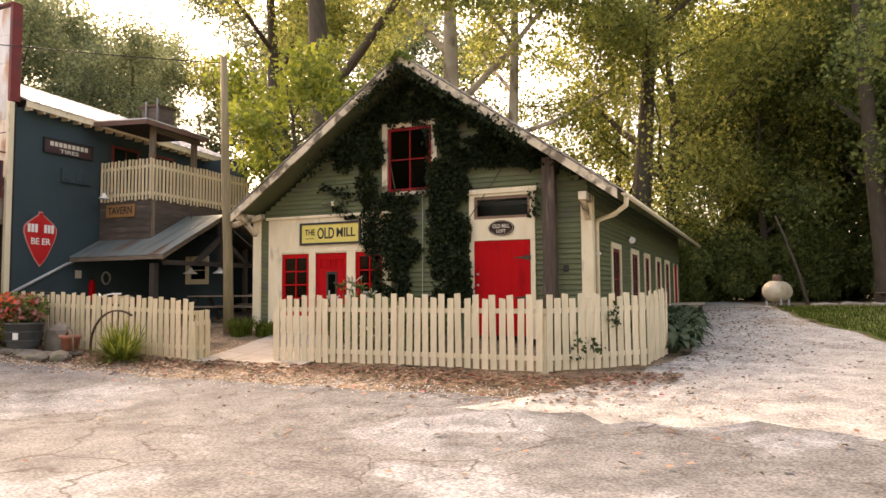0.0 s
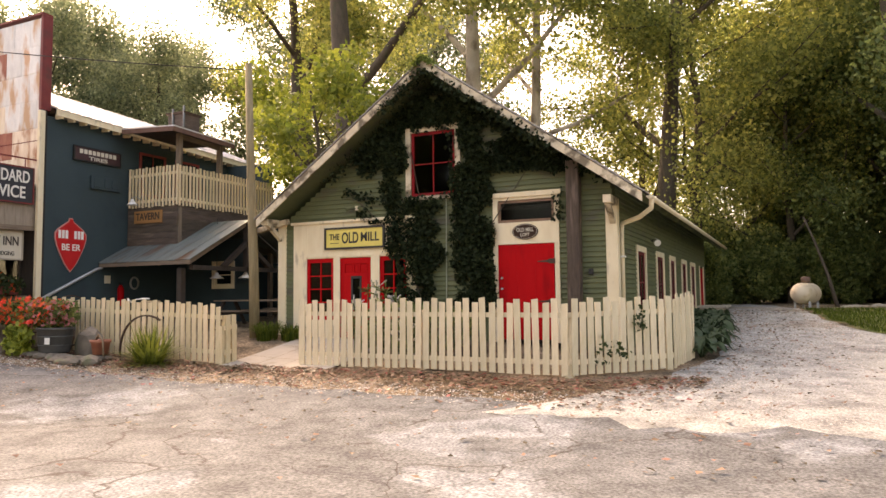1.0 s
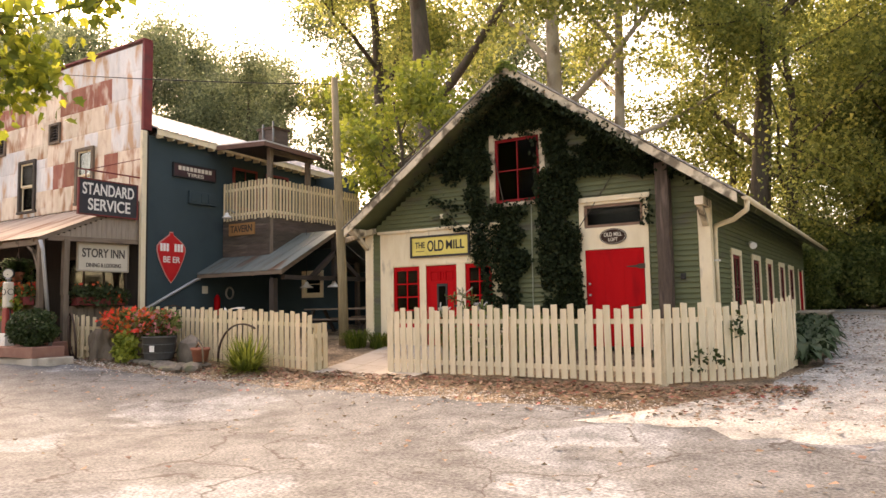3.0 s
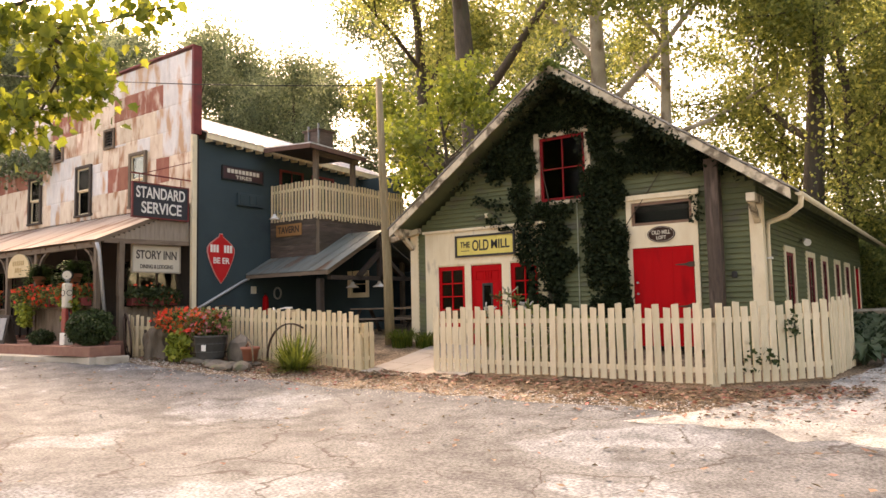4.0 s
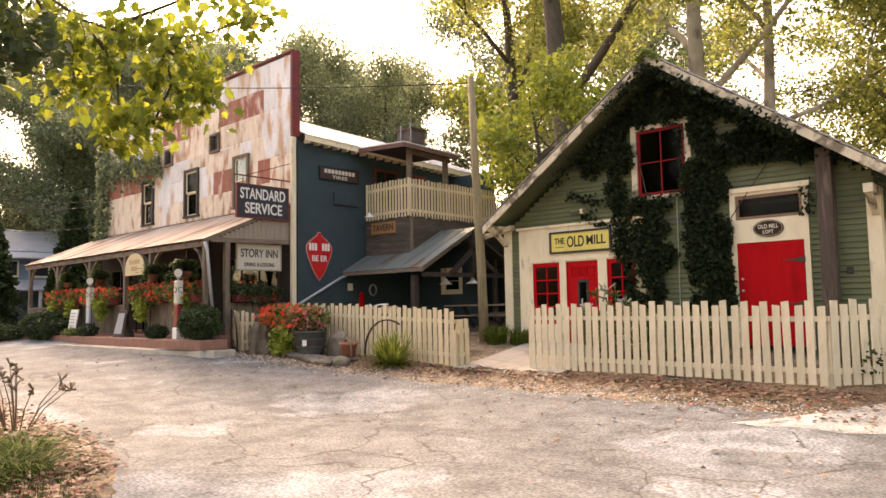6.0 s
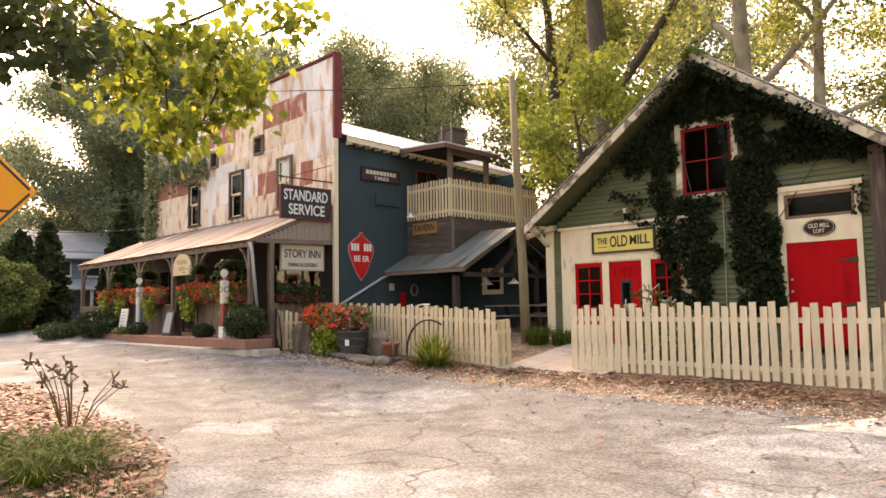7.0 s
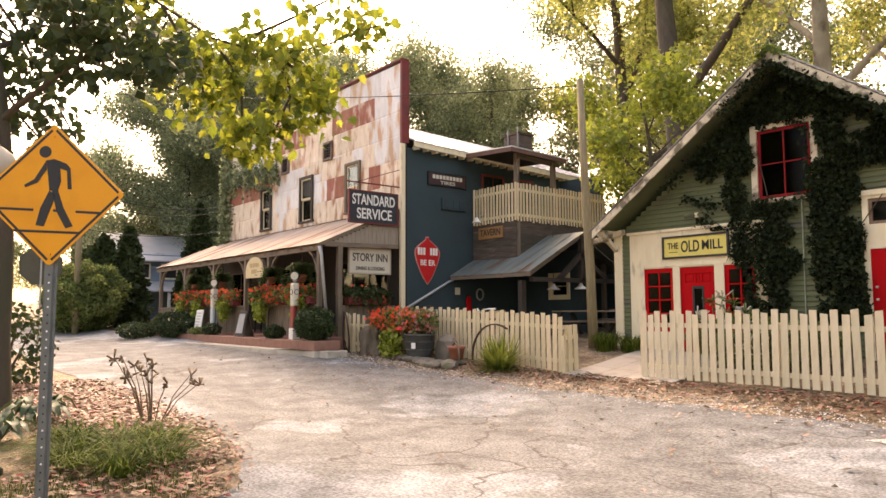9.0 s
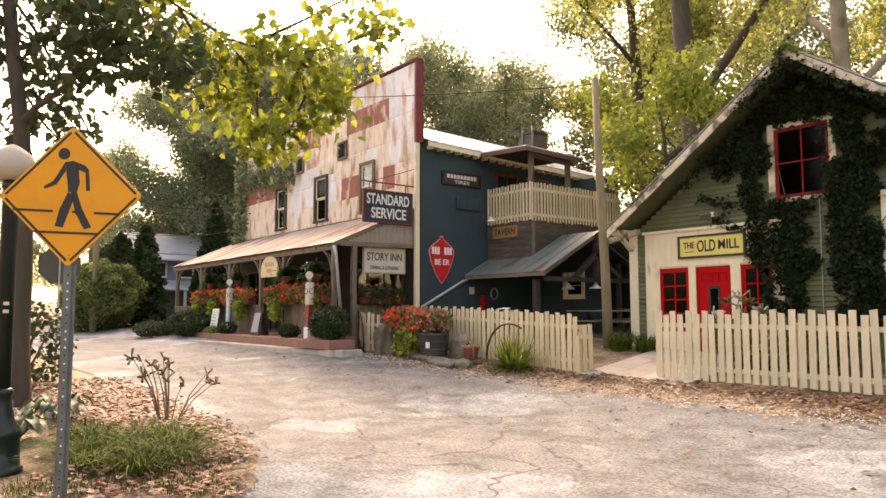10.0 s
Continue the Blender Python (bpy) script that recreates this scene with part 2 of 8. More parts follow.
WHITE = mat("white_lettering", (0.72, 0.70, 0.64), (0.80, 0.78, 0.72), 0.6, 6, 0.05, spots=(0.5, 0.46, 0.4), spot_scale=8, spot_at=0.62)
SIGN_CREAM = mat("pale_sign_board", (0.55, 0.50, 0.40), (0.63, 0.58, 0.47), 0.6, 4, 0.05)
STEEL = mat("galvanised_steel", (0.34, 0.35, 0.35), (0.44, 0.45, 0.45), 0.5, 10, 0.08, 0.6)
IRON = mat("rusty_iron", (0.055, 0.035, 0.025), (0.10, 0.06, 0.04), 0.75, 12, 0.3, 0.3)
GREEN_IRON = mat("dark_green_iron", (0.006, 0.014, 0.013), (0.012, 0.022, 0.02), 0.35, 8, 0.08)
STONE = mat("field_stone", (0.10, 0.083, 0.064), (0.21, 0.178, 0.138), 0.85, 5, 0.6, spots=(0.12, 0.13, 0.07), spot_scale=2.5, vary=0.2)
BRICK = mat("worn_red_brick", (0.22, 0.10, 0.07), (0.30, 0.16, 0.11), 0.85, 6, 0.4, vary=0.2)
CONCRETE = mat("worn_concrete", (0.40, 0.35, 0.28), (0.52, 0.46, 0.38), 0.85, 3, 0.3, spots=(0.28, 0.23, 0.17), spot_scale=1.6)
TANK_PAINT = mat("tank_cream_paint", (0.58, 0.47, 0.33), (0.66, 0.55, 0.40), 0.5, 2, 0.05, spots=(0.45, 0.33, 0.2), spot_scale=2.5)
TERRACOTTA = mat("terracotta", (0.30, 0.10, 0.06), (0.38, 0.15, 0.09), 0.75, 6, 0.1)
GLASS = clear_glass("window_glass")
CURTAIN = mat("pale_blind", (0.50, 0.48, 0.44), (0.60, 0.58, 0.54), 0.9, 6, 0.1)
SOIL = mat("dark_soil", (0.05, 0.035, 0.022), (0.09, 0.062, 0.04), 0.95, 8, 0.6)
BARK = mat("grey_brown_bark", (0.055, 0.042, 0.03), (0.105, 0.082, 0.06), 0.9, 5, 0.9, spots=(0.06, 0.06, 0.035), spot_scale=1.2, stretch=(2, 2, 0.5), bump_dist=0.03)
SYCAMORE = mat("pale_sycamore_bark", (0.30, 0.26, 0.20), (0.48, 0.43, 0.35), 0.85, 2.5, 0.3, spots=(0.15, 0.115, 0.08), spot_scale=1.6, spot_at=0.5, stretch=(1, 1, 0.6))
DEAD = mat("dead_stems", (0.13, 0.085, 0.05), (0.20, 0.14, 0.085), 0.9, 10, 0.2)


def leafage(name, c1, c2, translucent=0.4, island=0.35, scale=0.5, spots=None):
    return mat(name, c1, c2, 0.55, scale, 0.0, translucent=translucent, island=island, spots=spots, spot_scale=0.35, spot_at=0.55, spot_width=0.2, fine=3.0, spec=0.35)


# yellow-green raised past its own tone, so sunlight sits in the leaf colour
LEAF_SUN = leafage("sun_brightened_leaves", (0.21, 0.25, 0.07), (0.42, 0.43, 0.13), 0.66, island=0.5)
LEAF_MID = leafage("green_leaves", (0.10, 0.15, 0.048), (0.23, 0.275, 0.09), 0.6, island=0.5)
# deep green foliage; on verge bough and porch-end box this colour also holds shade
LEAF_DARK = leafage("deep_green_and_shaded_leaves", (0.025, 0.045, 0.014), (0.05, 0.075, 0.022), 0.3)
# distance haze is put into this paled leaf colour
LEAF_FAR = leafage("hazed_grey_green_leaves", (0.15, 0.195, 0.105), (0.27, 0.31, 0.175), 0.58, island=0.45)
LEAF_IVY = mat("ivy_leaves", (0.009, 0.017, 0.007), (0.022, 0.034, 0.013), 0.65, 0.8, 0.0, translucent=0.12, island=0.45, fine=3.0, spec=0.12)
LEAF_NEAR = leafage("bright_yellow_green_leaves", (0.15, 0.20, 0.03), (0.28, 0.31, 0.055), 0.5)
LEAF_BOX = leafage("boxwood_leaves", (0.02, 0.04, 0.014), (0.045, 0.075, 0.022), 0.25)
LEAF_HOSTA = leafage("blue_green_hosta_leaves", (0.04, 0.075, 0.035), (0.075, 0.115, 0.05), 0.25)
LEAF_BLADE = leafage("strap_leaves", (0.17, 0.21, 0.035), (0.34, 0.35, 0.085), 0.45, island=0.5)
GRASS = mat("grass_blades", (0.038, 0.07, 0.011), (0.09, 0.125, 0.02), 0.75, 0.5, 0.0, translucent=0.3, island=0.5, fine=3.0, spec=0.08)
PETAL_RED = leafage("orange_red_petals", (0.70, 0.09, 0.03), (0.85, 0.17, 0.06), 0.3)
LITTER = leafage("fallen_leaves", (0.13, 0.078, 0.042), (0.26, 0.17, 0.10), 0.15, island=0.7)
LITTER_RED = leafage("red_fallen_leaves", (0.15, 0.035, 0.022), (0.25, 0.075, 0.04), 0.15, island=0.5)
PEBBLE = mat("gravel_stones", (0.40, 0.365, 0.315), (0.54, 0.5, 0.44), 0.85, 4, 0.2, island=0.3)


def ground_mat(name, c1, c2, crack=0.0, patch_scale=0.22, patch_edge=0.1, patch=None, fine_scale=90.0, bump=0.6, big=0.35, rough=0.85, grit=(0.25, 1.62), blotch=(0.42, 1.46)):
    """Earth, gravel or asphalt: broad blotches, grit, and wandering cracks where asked."""
    m = mat(name, c1, c2, rough, big, bump, fine=fine_scale, fine_mix=0.55, spots=patch, spot_scale=patch_scale, spot_at=0.54, spot_width=patch_edge, bump_dist=0.012)
    N, L = m.node_tree.nodes, m.node_tree.links
    bs = N["Principled BSDF"]
    bs.inputs["Specular IOR Level"].default_value = 0.2
    src = bs.inputs["Base Color"].links[0].from_socket
    tc = N.new("ShaderNodeTexCoord")
    gr = N.new("ShaderNodeTexNoise")
    gr.inputs["Scale"].default_value, gr.inputs["Detail"].default_value = 30.0, 7.0
    L.new(tc.outputs["Object"], gr.inputs["Vector"])
    mg = N.new("ShaderNodeMapRange")
    mg.inputs[1].default_value, mg.inputs[2].default_value, mg.inputs[3].default_value, mg.inputs[4].default_value = 0.34, 0.66, *grit
    L.new(gr.outputs[0], mg.inputs[0])
    md = N.new("ShaderNodeTexNoise")
    md.inputs["Scale"].default_value, md.inputs["Detail"].default_value, md.inputs["Roughness"].default_value = 1.7, 9.0, 0.68
    L.new(tc.outputs["Object"], md.inputs["Vector"])
    mm = N.new("ShaderNodeMapRange")
    mm.inputs[1].default_value, mm.inputs[2].default_value, mm.inputs[3].default_value, mm.inputs[4].default_value = 0.36, 0.64, *blotch
    L.new(md.outputs[0], mm.inputs[0])
    mt = N.new("ShaderNodeMath")
    mt.operation = 'MULTIPLY'
    L.new(mg.outputs[0], mt.inputs[0])
    L.new(mm.outputs[0], mt.inputs[1])
    mul = N.new("ShaderNodeMix")
    mul.data_type, mul.blend_type = 'RGBA', 'MULTIPLY'
    mul.inputs[0].default_value = 1.0
    L.new(src, mul.inputs[6])
    L.new(mt.outputs[0], mul.inputs[7])
    out = mul.outputs[2]
    if crack:
        w = N.new("ShaderNodeTexNoise")
        w.inputs["Scale"].default_value, w.inputs["Detail"].default_value = 1.3, 8.0
        L.new(tc.outputs["Object"], w.inputs["Vector"])
        add = N.new("ShaderNodeMix")
        add.data_type, add.blend_type = 'RGBA', 'ADD'
        add.inputs[0].default_value = 2.6
        L.new(tc.outputs["Object"], add.inputs[6])
        L.new(w.outputs["Color"], add.inputs[7])
        v = N.new("ShaderNodeTexVoronoi")
        v.feature = 'DISTANCE_TO_EDGE'
        v.inputs["Scale"].default_value = 0.5
        L.new(add.outputs[2], v.inputs["Vector"])
        gate = N.new("ShaderNodeTexNoise")
        gate.inputs["Scale"].default_value = 0.3
        L.new(tc.outputs["Object"], gate.inputs["Vector"])
        gm = N.new("ShaderNodeMapRange")
        gm.inputs[1].default_value, gm.inputs[2].default_value, gm.inputs[3].default_value, gm.inputs[4].default_value = 0.40, 0.66, 0.0, 0.02
        L.new(gate.outputs[0], gm.inputs[0])
        r = N.new("ShaderNodeMapRange")
        r.inputs[1].default_value = 0.0
        r.inputs[3].default_value, r.inputs[4].default_value = crack, 0.0
        L.new(v.outputs[0], r.inputs[0])
        L.new(gm.outputs[0], r.inputs[2])
        ck = N.new("ShaderNodeMix")
        ck.data_type = 'RGBA'
        ck.inputs[7].default_value = (0.045, 0.036, 0.028, 1)
        L.new(r.outputs[0], ck.inputs[0])
        L.new(out, ck.inputs[6])
        out = ck.outputs[2]
    L.new(out, bs.inputs["Base Color"])
    return m


EARTH = ground_mat("leafy_earth", (0.19, 0.135, 0.085), (0.30, 0.225, 0.15), patch=(0.14, 0.10, 0.06))
# pale patches are worn asphalt with the road's sheen painted into their colour
ASPHALT = ground_mat("worn_pale_asphalt", (0.105, 0.107, 0.104), (0.18, 0.187, 0.187), crack=0.93, patch_scale=0.4, patch_edge=0.035, patch=(0.225, 0.24, 0.247), rough=0.8, grit=(0.5, 1.4), blotch=(0.62, 1.28))
GRAVEL = ground_mat("pale_gravel", (0.31, 0.306, 0.277), (0.43, 0.426, 0.392), patch=(0.31, 0.27, 0.215), bump=0.8, fine_scale=45, grit=(0.6, 1.32), blotch=(0.62, 1.3))
TURF = ground_mat("mown_grass", (0.09, 0.12, 0.03), (0.15, 0.17, 0.05), patch=(0.17, 0.14, 0.07))


# ---- ground ----
def lerp_table(v, xs, ys):
    return float(np.interp(v, xs, ys))


def g(x, y):
    """Height of the ground."""
    left = lerp_table(y, (-60, 8, 12.3, 15, 20, 30, 60, 120), (-0.16, -0.16, 0.17, 0.62, 0.75, 0.95, 1.8, 9.0))
    right = lerp_table(y, (-60, 8, 12.5, 16, 20, 25, 30, 60, 120), (-0.16, -0.16, 0.14, 0.3, 0.6, 0.9, 1.03, 1.5, 8.0))
    k = min(1.0, max(0.0, (x + 7.0) / 4.0))
    k = k * k * (3 - 2 * k)
    rise = lerp_table(x, (-60, -45, -27, -18.4, -14, -12, -10.5), (0.85, 0.75, 0.55, 0.33, 0.17, 0.08, 0.0))
    verge = 0.0
    if x < -4.5 and y < 4.0:
        verge = 0.05 * min(1.0, (-4.5 - x) / 2) * min(1.0, (4.0 - y) / 1.5)
    bank = 0.15 * min(1.0, max(0.0, (-13.0 - x) / 4.0)) * lerp_table(y, (6.3, 9.2, 12.3), (0.0, 1.0, 0.0))
    return left * (1 - k) + right * k + rise + verge + bank + 0.025 * noise.noise((x * 0.35, y * 0.35, 3.1))


def sheet(name, xs, ys, lift, material, edge=None):
    """A ground sheet over a grid; edge(x, y) may move the plan position of a grid point."""
    vs, fs = [], []
    for j, y in enumerate(ys):
        for i, x in enumerate(xs):
            px, py = edge(x, y) if edge else (x, y)
            vs.append((px, py, g(px, py) + lift))
    n = len(xs)
    for j in range(len(ys) - 1):
        for i in range(n - 1):
            a = j * n + i
            fs.append((a, a + 1, a + 1 + n, a + n))
    return raw(name, vs, fs, material, True)


def spaced(a, b, step):
    return [a + (b - a) * i / max(1, round((b - a) / step)) for i in range(max(1, round((b - a) / step)) + 1)]


gx = [-1500, -600, -250, -120, -80] + spaced(-60, 30, 0.6) + [45, 80, 150, 400, 1500]
gy = [-1500, -400, -150, -60, -30] + spaced(-14, 50, 0.6) + [58, 70, 90, 120, 200, 500, 1500]
tagged(sheet("ground", gx, gy, 0.0, EARTH), "brown earth strewn with dry leaves around the buildings", "ground", kind="structure")

VERGE_X, VERGE_Y = (-60, -19, -14, -11, -9.3, -7.6, -6.6, -5.2, -4.4, -4.0), (4.3, 4.0, 4.25, 4.2, 3.85, 3.1, 2.4, 1.1, -1.0, -12.0)


def road_edge(x, v):
    lo = lerp_table(x, VERGE_X, VERGE_Y) if x < -4.0 else -12.0
    hi = lerp_table(x, (-60, -30, -22, -18, -12, -4, 0, 30), (9.0, 9.3, 9.2, 10.0, 10.5, 10.5, 10.2, 10.0))
    w = 0.22 * noise.noise((x * 1.1, v * 3, 0.5)) + 0.1 * noise.noise((x * 4.0, v * 3, 9.5))
    return x, lo + (hi - lo) * v + (w if v in (0.0, 1.0) else 0.0)


tagged(sheet("road", spaced(-60, 30, 0.3), spaced(0, 1, 0.05), 0.016, ASPHALT, road_edge), "worn pale asphalt road with wandering cracks and patches", "road", kind="structure")


def drive_edge(u, y):
    lo = lerp_table(y, (9.7, 12, 16, 20, 30, 45, 70), (-4.6, -3.0, -2.1, -2.3, -3.0, -6, -14))
    hi = lerp_table(y, (9.7, 12, 15, 18, 21, 24, 28, 33, 40, 70), (16, 8.5, 3.4, 1.55, 0.6, -0.1, -0.4, -1.4, -3.5, -11))
    w = 0.25 * noise.noise((u * 3, y * 0.9, 2.2)) if u in (0.0, 1.0) else 0.0
    x = lo + (hi - lo) * u + w
    return x, y + (0.7 * noise.noise((x * 0.7, 0, 8.0)) + 0.45 * noise.noise((x * 2.6, 0, 4.0)) + 0.2 * noise.noise((x * 7.0, 0, 1.0)) if y < 9.75 else 0.0)


tagged(sheet("driveway", spaced(0, 1, 0.02), spaced(9.7, 70, 0.5), 0.02, GRAVEL, drive_edge), "pale gravel driveway scattered with brown leaves", "driveway", kind="structure")


def lawn_edge(u, y):
    lo = drive_edge(1.0, y)[0] + 0.1
    return lo + (lo + 40 - lo) * u, y


tagged(sheet("lawn", spaced(0, 1, 0.05), spaced(11.5, 30, 0.6), 0.016, TURF, lawn_edge), "patchy mown grass beside the gravel drive", "lawn", kind="structure")


path = B()
for i in range(4):
    for j in range(3):
        x0, y0 = -11.35 + i * 0.62, 12.0 + j * 0.95
        vs = [path.verts.new((x, y, g(x, y) + 0.03)) for x, y in ((x0, y0), (x0 + 0.61, y0), (x0 + 0.61, y0 + 0.94), (x0, y0 + 0.94))]
        path.faces.new(vs)
structure("pavement", path, CONCRETE, "worn pale concrete path between the picket fences", "path")


# ---- the old mill ----
MX0, MX1, MY0, MY1 = -12.2, -3.94, 15.0, 31.2
RIDGE_X, RIDGE_Z, PITCH = -7.8, 6.72, 0.705


def roof_z(x):
    return RIDGE_Z - abs(x - RIDGE_X) * PITCH


def clap_row(spans, holes, z0, z1):
    """The stretches of a row of boards that the openings leave."""
    out = []
    for a, b in spans:
        cuts = [(a, b)]
        for h0, h1, hz0, hz1 in holes:
            if z1 <= hz0 + 0.01 or z0 >= hz1 - 0.01:
                continue
            nxt = []
            for c, d in cuts:
                if h1 <= c or h0 >= d:
                    nxt.append((c, d))
                else:
                    if h0 - c > 0.03:
                        nxt.append((c, h0))
                    if d - h1 > 0.03:
                        nxt.append((h1, d))
            cuts = nxt
        out += cuts
    return out


FRONT_HOLES = [(-11.74, -8.45, 0.5, 3.36), (-6.47, -5.08, 0.5, 3.68), (-8.56, -7.33, 3.87, 5.38)]
SIDE_WINDOWS = [(17.16, 18.34), (19.76, 21.0), (22.0, 23.1), (24.4, 25.6), (26.6, 27.9)]
SIDE_HOLES = [(a + 0.08, b - 0.08, 1.22, 2.62) for a, b in SIDE_WINDOWS] + [(29.3, 30.4, 0.8, 2.6)]
STEP = 0.105
back = B()
side_back = B()
boards = []
z = 0.45
while z < RIDGE_Z - 0.25:
    z1 = z + STEP
    half = (RIDGE_Z - 0.22 - z1) / PITCH
    for a, b in clap_row([(max(MX0 + 0.02, RIDGE_X - half), min(MX1 - 0.02, RIDGE_X + half))], FRONT_HOLES, z, z1):
        box(back, a, b, MY0 + 0.02, MY0 + 0.14, z, z1)
        boards.append(("front", a, b, z))
    if z1 < 3.92:
        for a, b in clap_row([(MY0 + 0.15, MY1)], SIDE_HOLES, z, z1):
            box(side_back, MX1 - 0.14, MX1 - 0.02, a, b, z, z1)
            boards.append(("side", a, b, z))
    z = z1
wall_south = structure("wall_south", back, SAGE, "sage green clapboard gable wall half covered by ivy", "wall")
wall_east = structure("wall_east", side_back, SAGE, "sage green clapboard side wall with a row of windows", "wall")
w = B()
box(w, MX0, MX0 + 0.12, MY0 + 0.15, MY1, 0.45, 3.56)
structure("wall_west", w, SAGE, "sage green clapboard wall facing the tavern yard", "wall")
w = B()
box(w, MX0 + 0.12, MX1 - 0.14, MY1 - 0.12, MY1, 0.45, 3.4)
plate(w, [(MX0 + 0.1, MY1 - 0.1, 3.4), (MX1 - 0.1, MY1 - 0.1, 3.4), (MX1 - 0.1, MY1 - 0.1, 3.9), (RIDGE_X, MY1 - 0.1, RIDGE_Z - 0.12), (MX0 + 0.1, MY1 - 0.1, 3.5)], (0, 0.1, 0))
structure("wall_north", w, SAGE, "plain rear wall of the mill", "wall")
w = B()
box(w, MX0 + 0.12, MX1 - 0.14, MY0 + 0.14, MY1 - 0.12, 0.55, 0.63)
structure("floor", w, DARK_WOOD, "dark plank floor inside the mill")
w = B()
box(w, MX0 + 0.12, MX1 - 0.14, MY0 + 0.14, MY1 - 0.12, 3.42, 3.5)
structure("ceiling", w, DARK_WOOD, "dark boarded ceiling inside the mill")

# roof
mill_roof = thing("roof", (RIDGE_X, MY0, RIDGE_Z), "weathered mossy gable roof with cream rake boards over the mill", "roof")
mill_roof["kind"] = "structure"
EAVE = 4.6
for s in (-1, 1):
    bm = B()
    y0, y1 = MY0 - 0.78, MY1 + 0.4
    n = 26
    for k in range(n):
        # overlapping courses
        u0, u1 = EAVE * k / n, EAVE * (k + 1) / n + 0.03
        za, zb = RIDGE_Z - u0 * PITCH, RIDGE_Z - u1 * PITCH
        plate(bm, [(RIDGE_X + s * u0, y0, za + 0.0), (RIDGE_X + s * u1, y0, zb + 0.022), (RIDGE_X + s * u1, y1, zb + 0.022), (RIDGE_X + s * u0, y1, za)], (0, 0, 0.03))
    part("roofing", bm, MOSS_ROOF if s < 0 else mat("grey_sheet_roofing", (0.27, 0.25, 0.22), (0.40, 0.37, 0.33), 0.6, 3, 0.3, 0.15, spots=(0.18, 0.15, 0.10), spot_scale=1.4), mill_roof)
    bm = B()
    plate(bm, [(RIDGE_X, y0 + 0.02, RIDGE_Z - 0.01), (RIDGE_X + s * (EAVE - 0.03), y0 + 0.02, RIDGE_Z - 0.01 - (EAVE - 0.03) * PITCH),
               (RIDGE_X + s * (EAVE - 0.03), y0 + 0.02, RIDGE_Z - 0.20 - (EAVE - 0.03) * PITCH), (RIDGE_X, y0 + 0.02, RIDGE_Z - 0.20)], (0, 0.04, 0))
    part("rake_board", bm, PEEL, mill_roof, "peeling cream rake board")
    bm = B()
    plate(bm, [(RIDGE_X, y0 + 0.06, RIDGE_Z - 0.05), (RIDGE_X + s * (EAVE - 0.03), y0 + 0.06, RIDGE_Z - 0.05 - (EAVE - 0.03) * PITCH),
               (RIDGE_X + s * (EAVE - 0.03), y1, RIDGE_Z - 0.05 - (EAVE - 0.03) * PITCH), (RIDGE_X, y1, RIDGE_Z - 0.05)], (0, 0, 0.025))
    part("soffit", bm, SAGE, mill_roof)
    ex = RIDGE_X + s * (EAVE + 0.05)
    ez = RIDGE_Z - EAVE * PITCH - 0.03
    bm = B()
    n = 7
    prof = [(0.062 * math.cos(math.pi + math.pi * k / (n - 1)), 0.062 * math.sin(math.pi + math.pi * k / (n - 1))) for k in range(n)]
    rows = [[bm.verts.new((ex + a, y, ez + b)) for a, b in prof] for y in (y0 + 0.35, y1)]
    for k in range(n - 1):
        bm.faces.new((rows[0][k], rows[0][k + 1], rows[1][k + 1], rows[1][k])).smooth = True
    bm.faces.new(rows[0])
    gut = part("gutter", bm, CREAM, mill_roof)
    sol = gut.modifiers.new("thick", 'SOLIDIFY')
    sol.thickness = 0.006
bm = B()
plate(bm, [(RIDGE_X - 0.16, MY0 - 0.82, RIDGE_Z - 0.08), (RIDGE_X, MY0 - 0.82, RIDGE_Z + 0.06), (RIDGE_X + 0.16, MY0 - 0.82, RIDGE_Z - 0.08), (RIDGE_X, MY0 - 0.82, RIDGE_Z - 0.0)], (0, MY1 - MY0 + 1.2, 0))
part("ridge_cap", bm, mat("mossy_ridge_metal", (0.16, 0.22, 0.10), (0.26, 0.32, 0.17), 0.6, 4, 0.2), mill_roof, "mossy green ridge cap")
bm = B()
ex, ez = RIDGE_X + EAVE + 0.05, RIDGE_Z - EAVE * PITCH - 0.08
tube(bm, [(ex, MY0 - 0.2, ez), (ex - 0.02, MY0 - 0.15, ez - 0.16), (ex - 0.3, MY0 + 0.1, ez - 0.3), (MX1 + 0.1, MY0 + 0.35, ez - 0.38), (MX1 + 0.07, MY0 + 0.4, ez - 0.55), (MX1 + 0.07, MY0 + 0.4, 0.75)], 0.05, 8)
dp = part("downspout", bm, CREAM, mill_roof, "cream painted downspout")
bm = B()
box(bm, MX1 - 0.0, MX1 + 0.14, MY0 + 0.33, MY0 + 0.47, 2.32, 2.36)
part("strap", bm, WHITE, dp)
# rafters under the eave
for y in spaced(MY0 + 0.6, MY1 - 0.3, 0.9):
    bm = B()
    beam(bm, (MX1 - 0.05, y, roof_z(MX1 - 0.05) - 0.12), (RIDGE_X + EAVE - 0.06, y, roof_z(RIDGE_X + EAVE - 0.06) - 0.12), 0.05, 0.12)
    part("rafter", bm, SAGE, mill_roof)
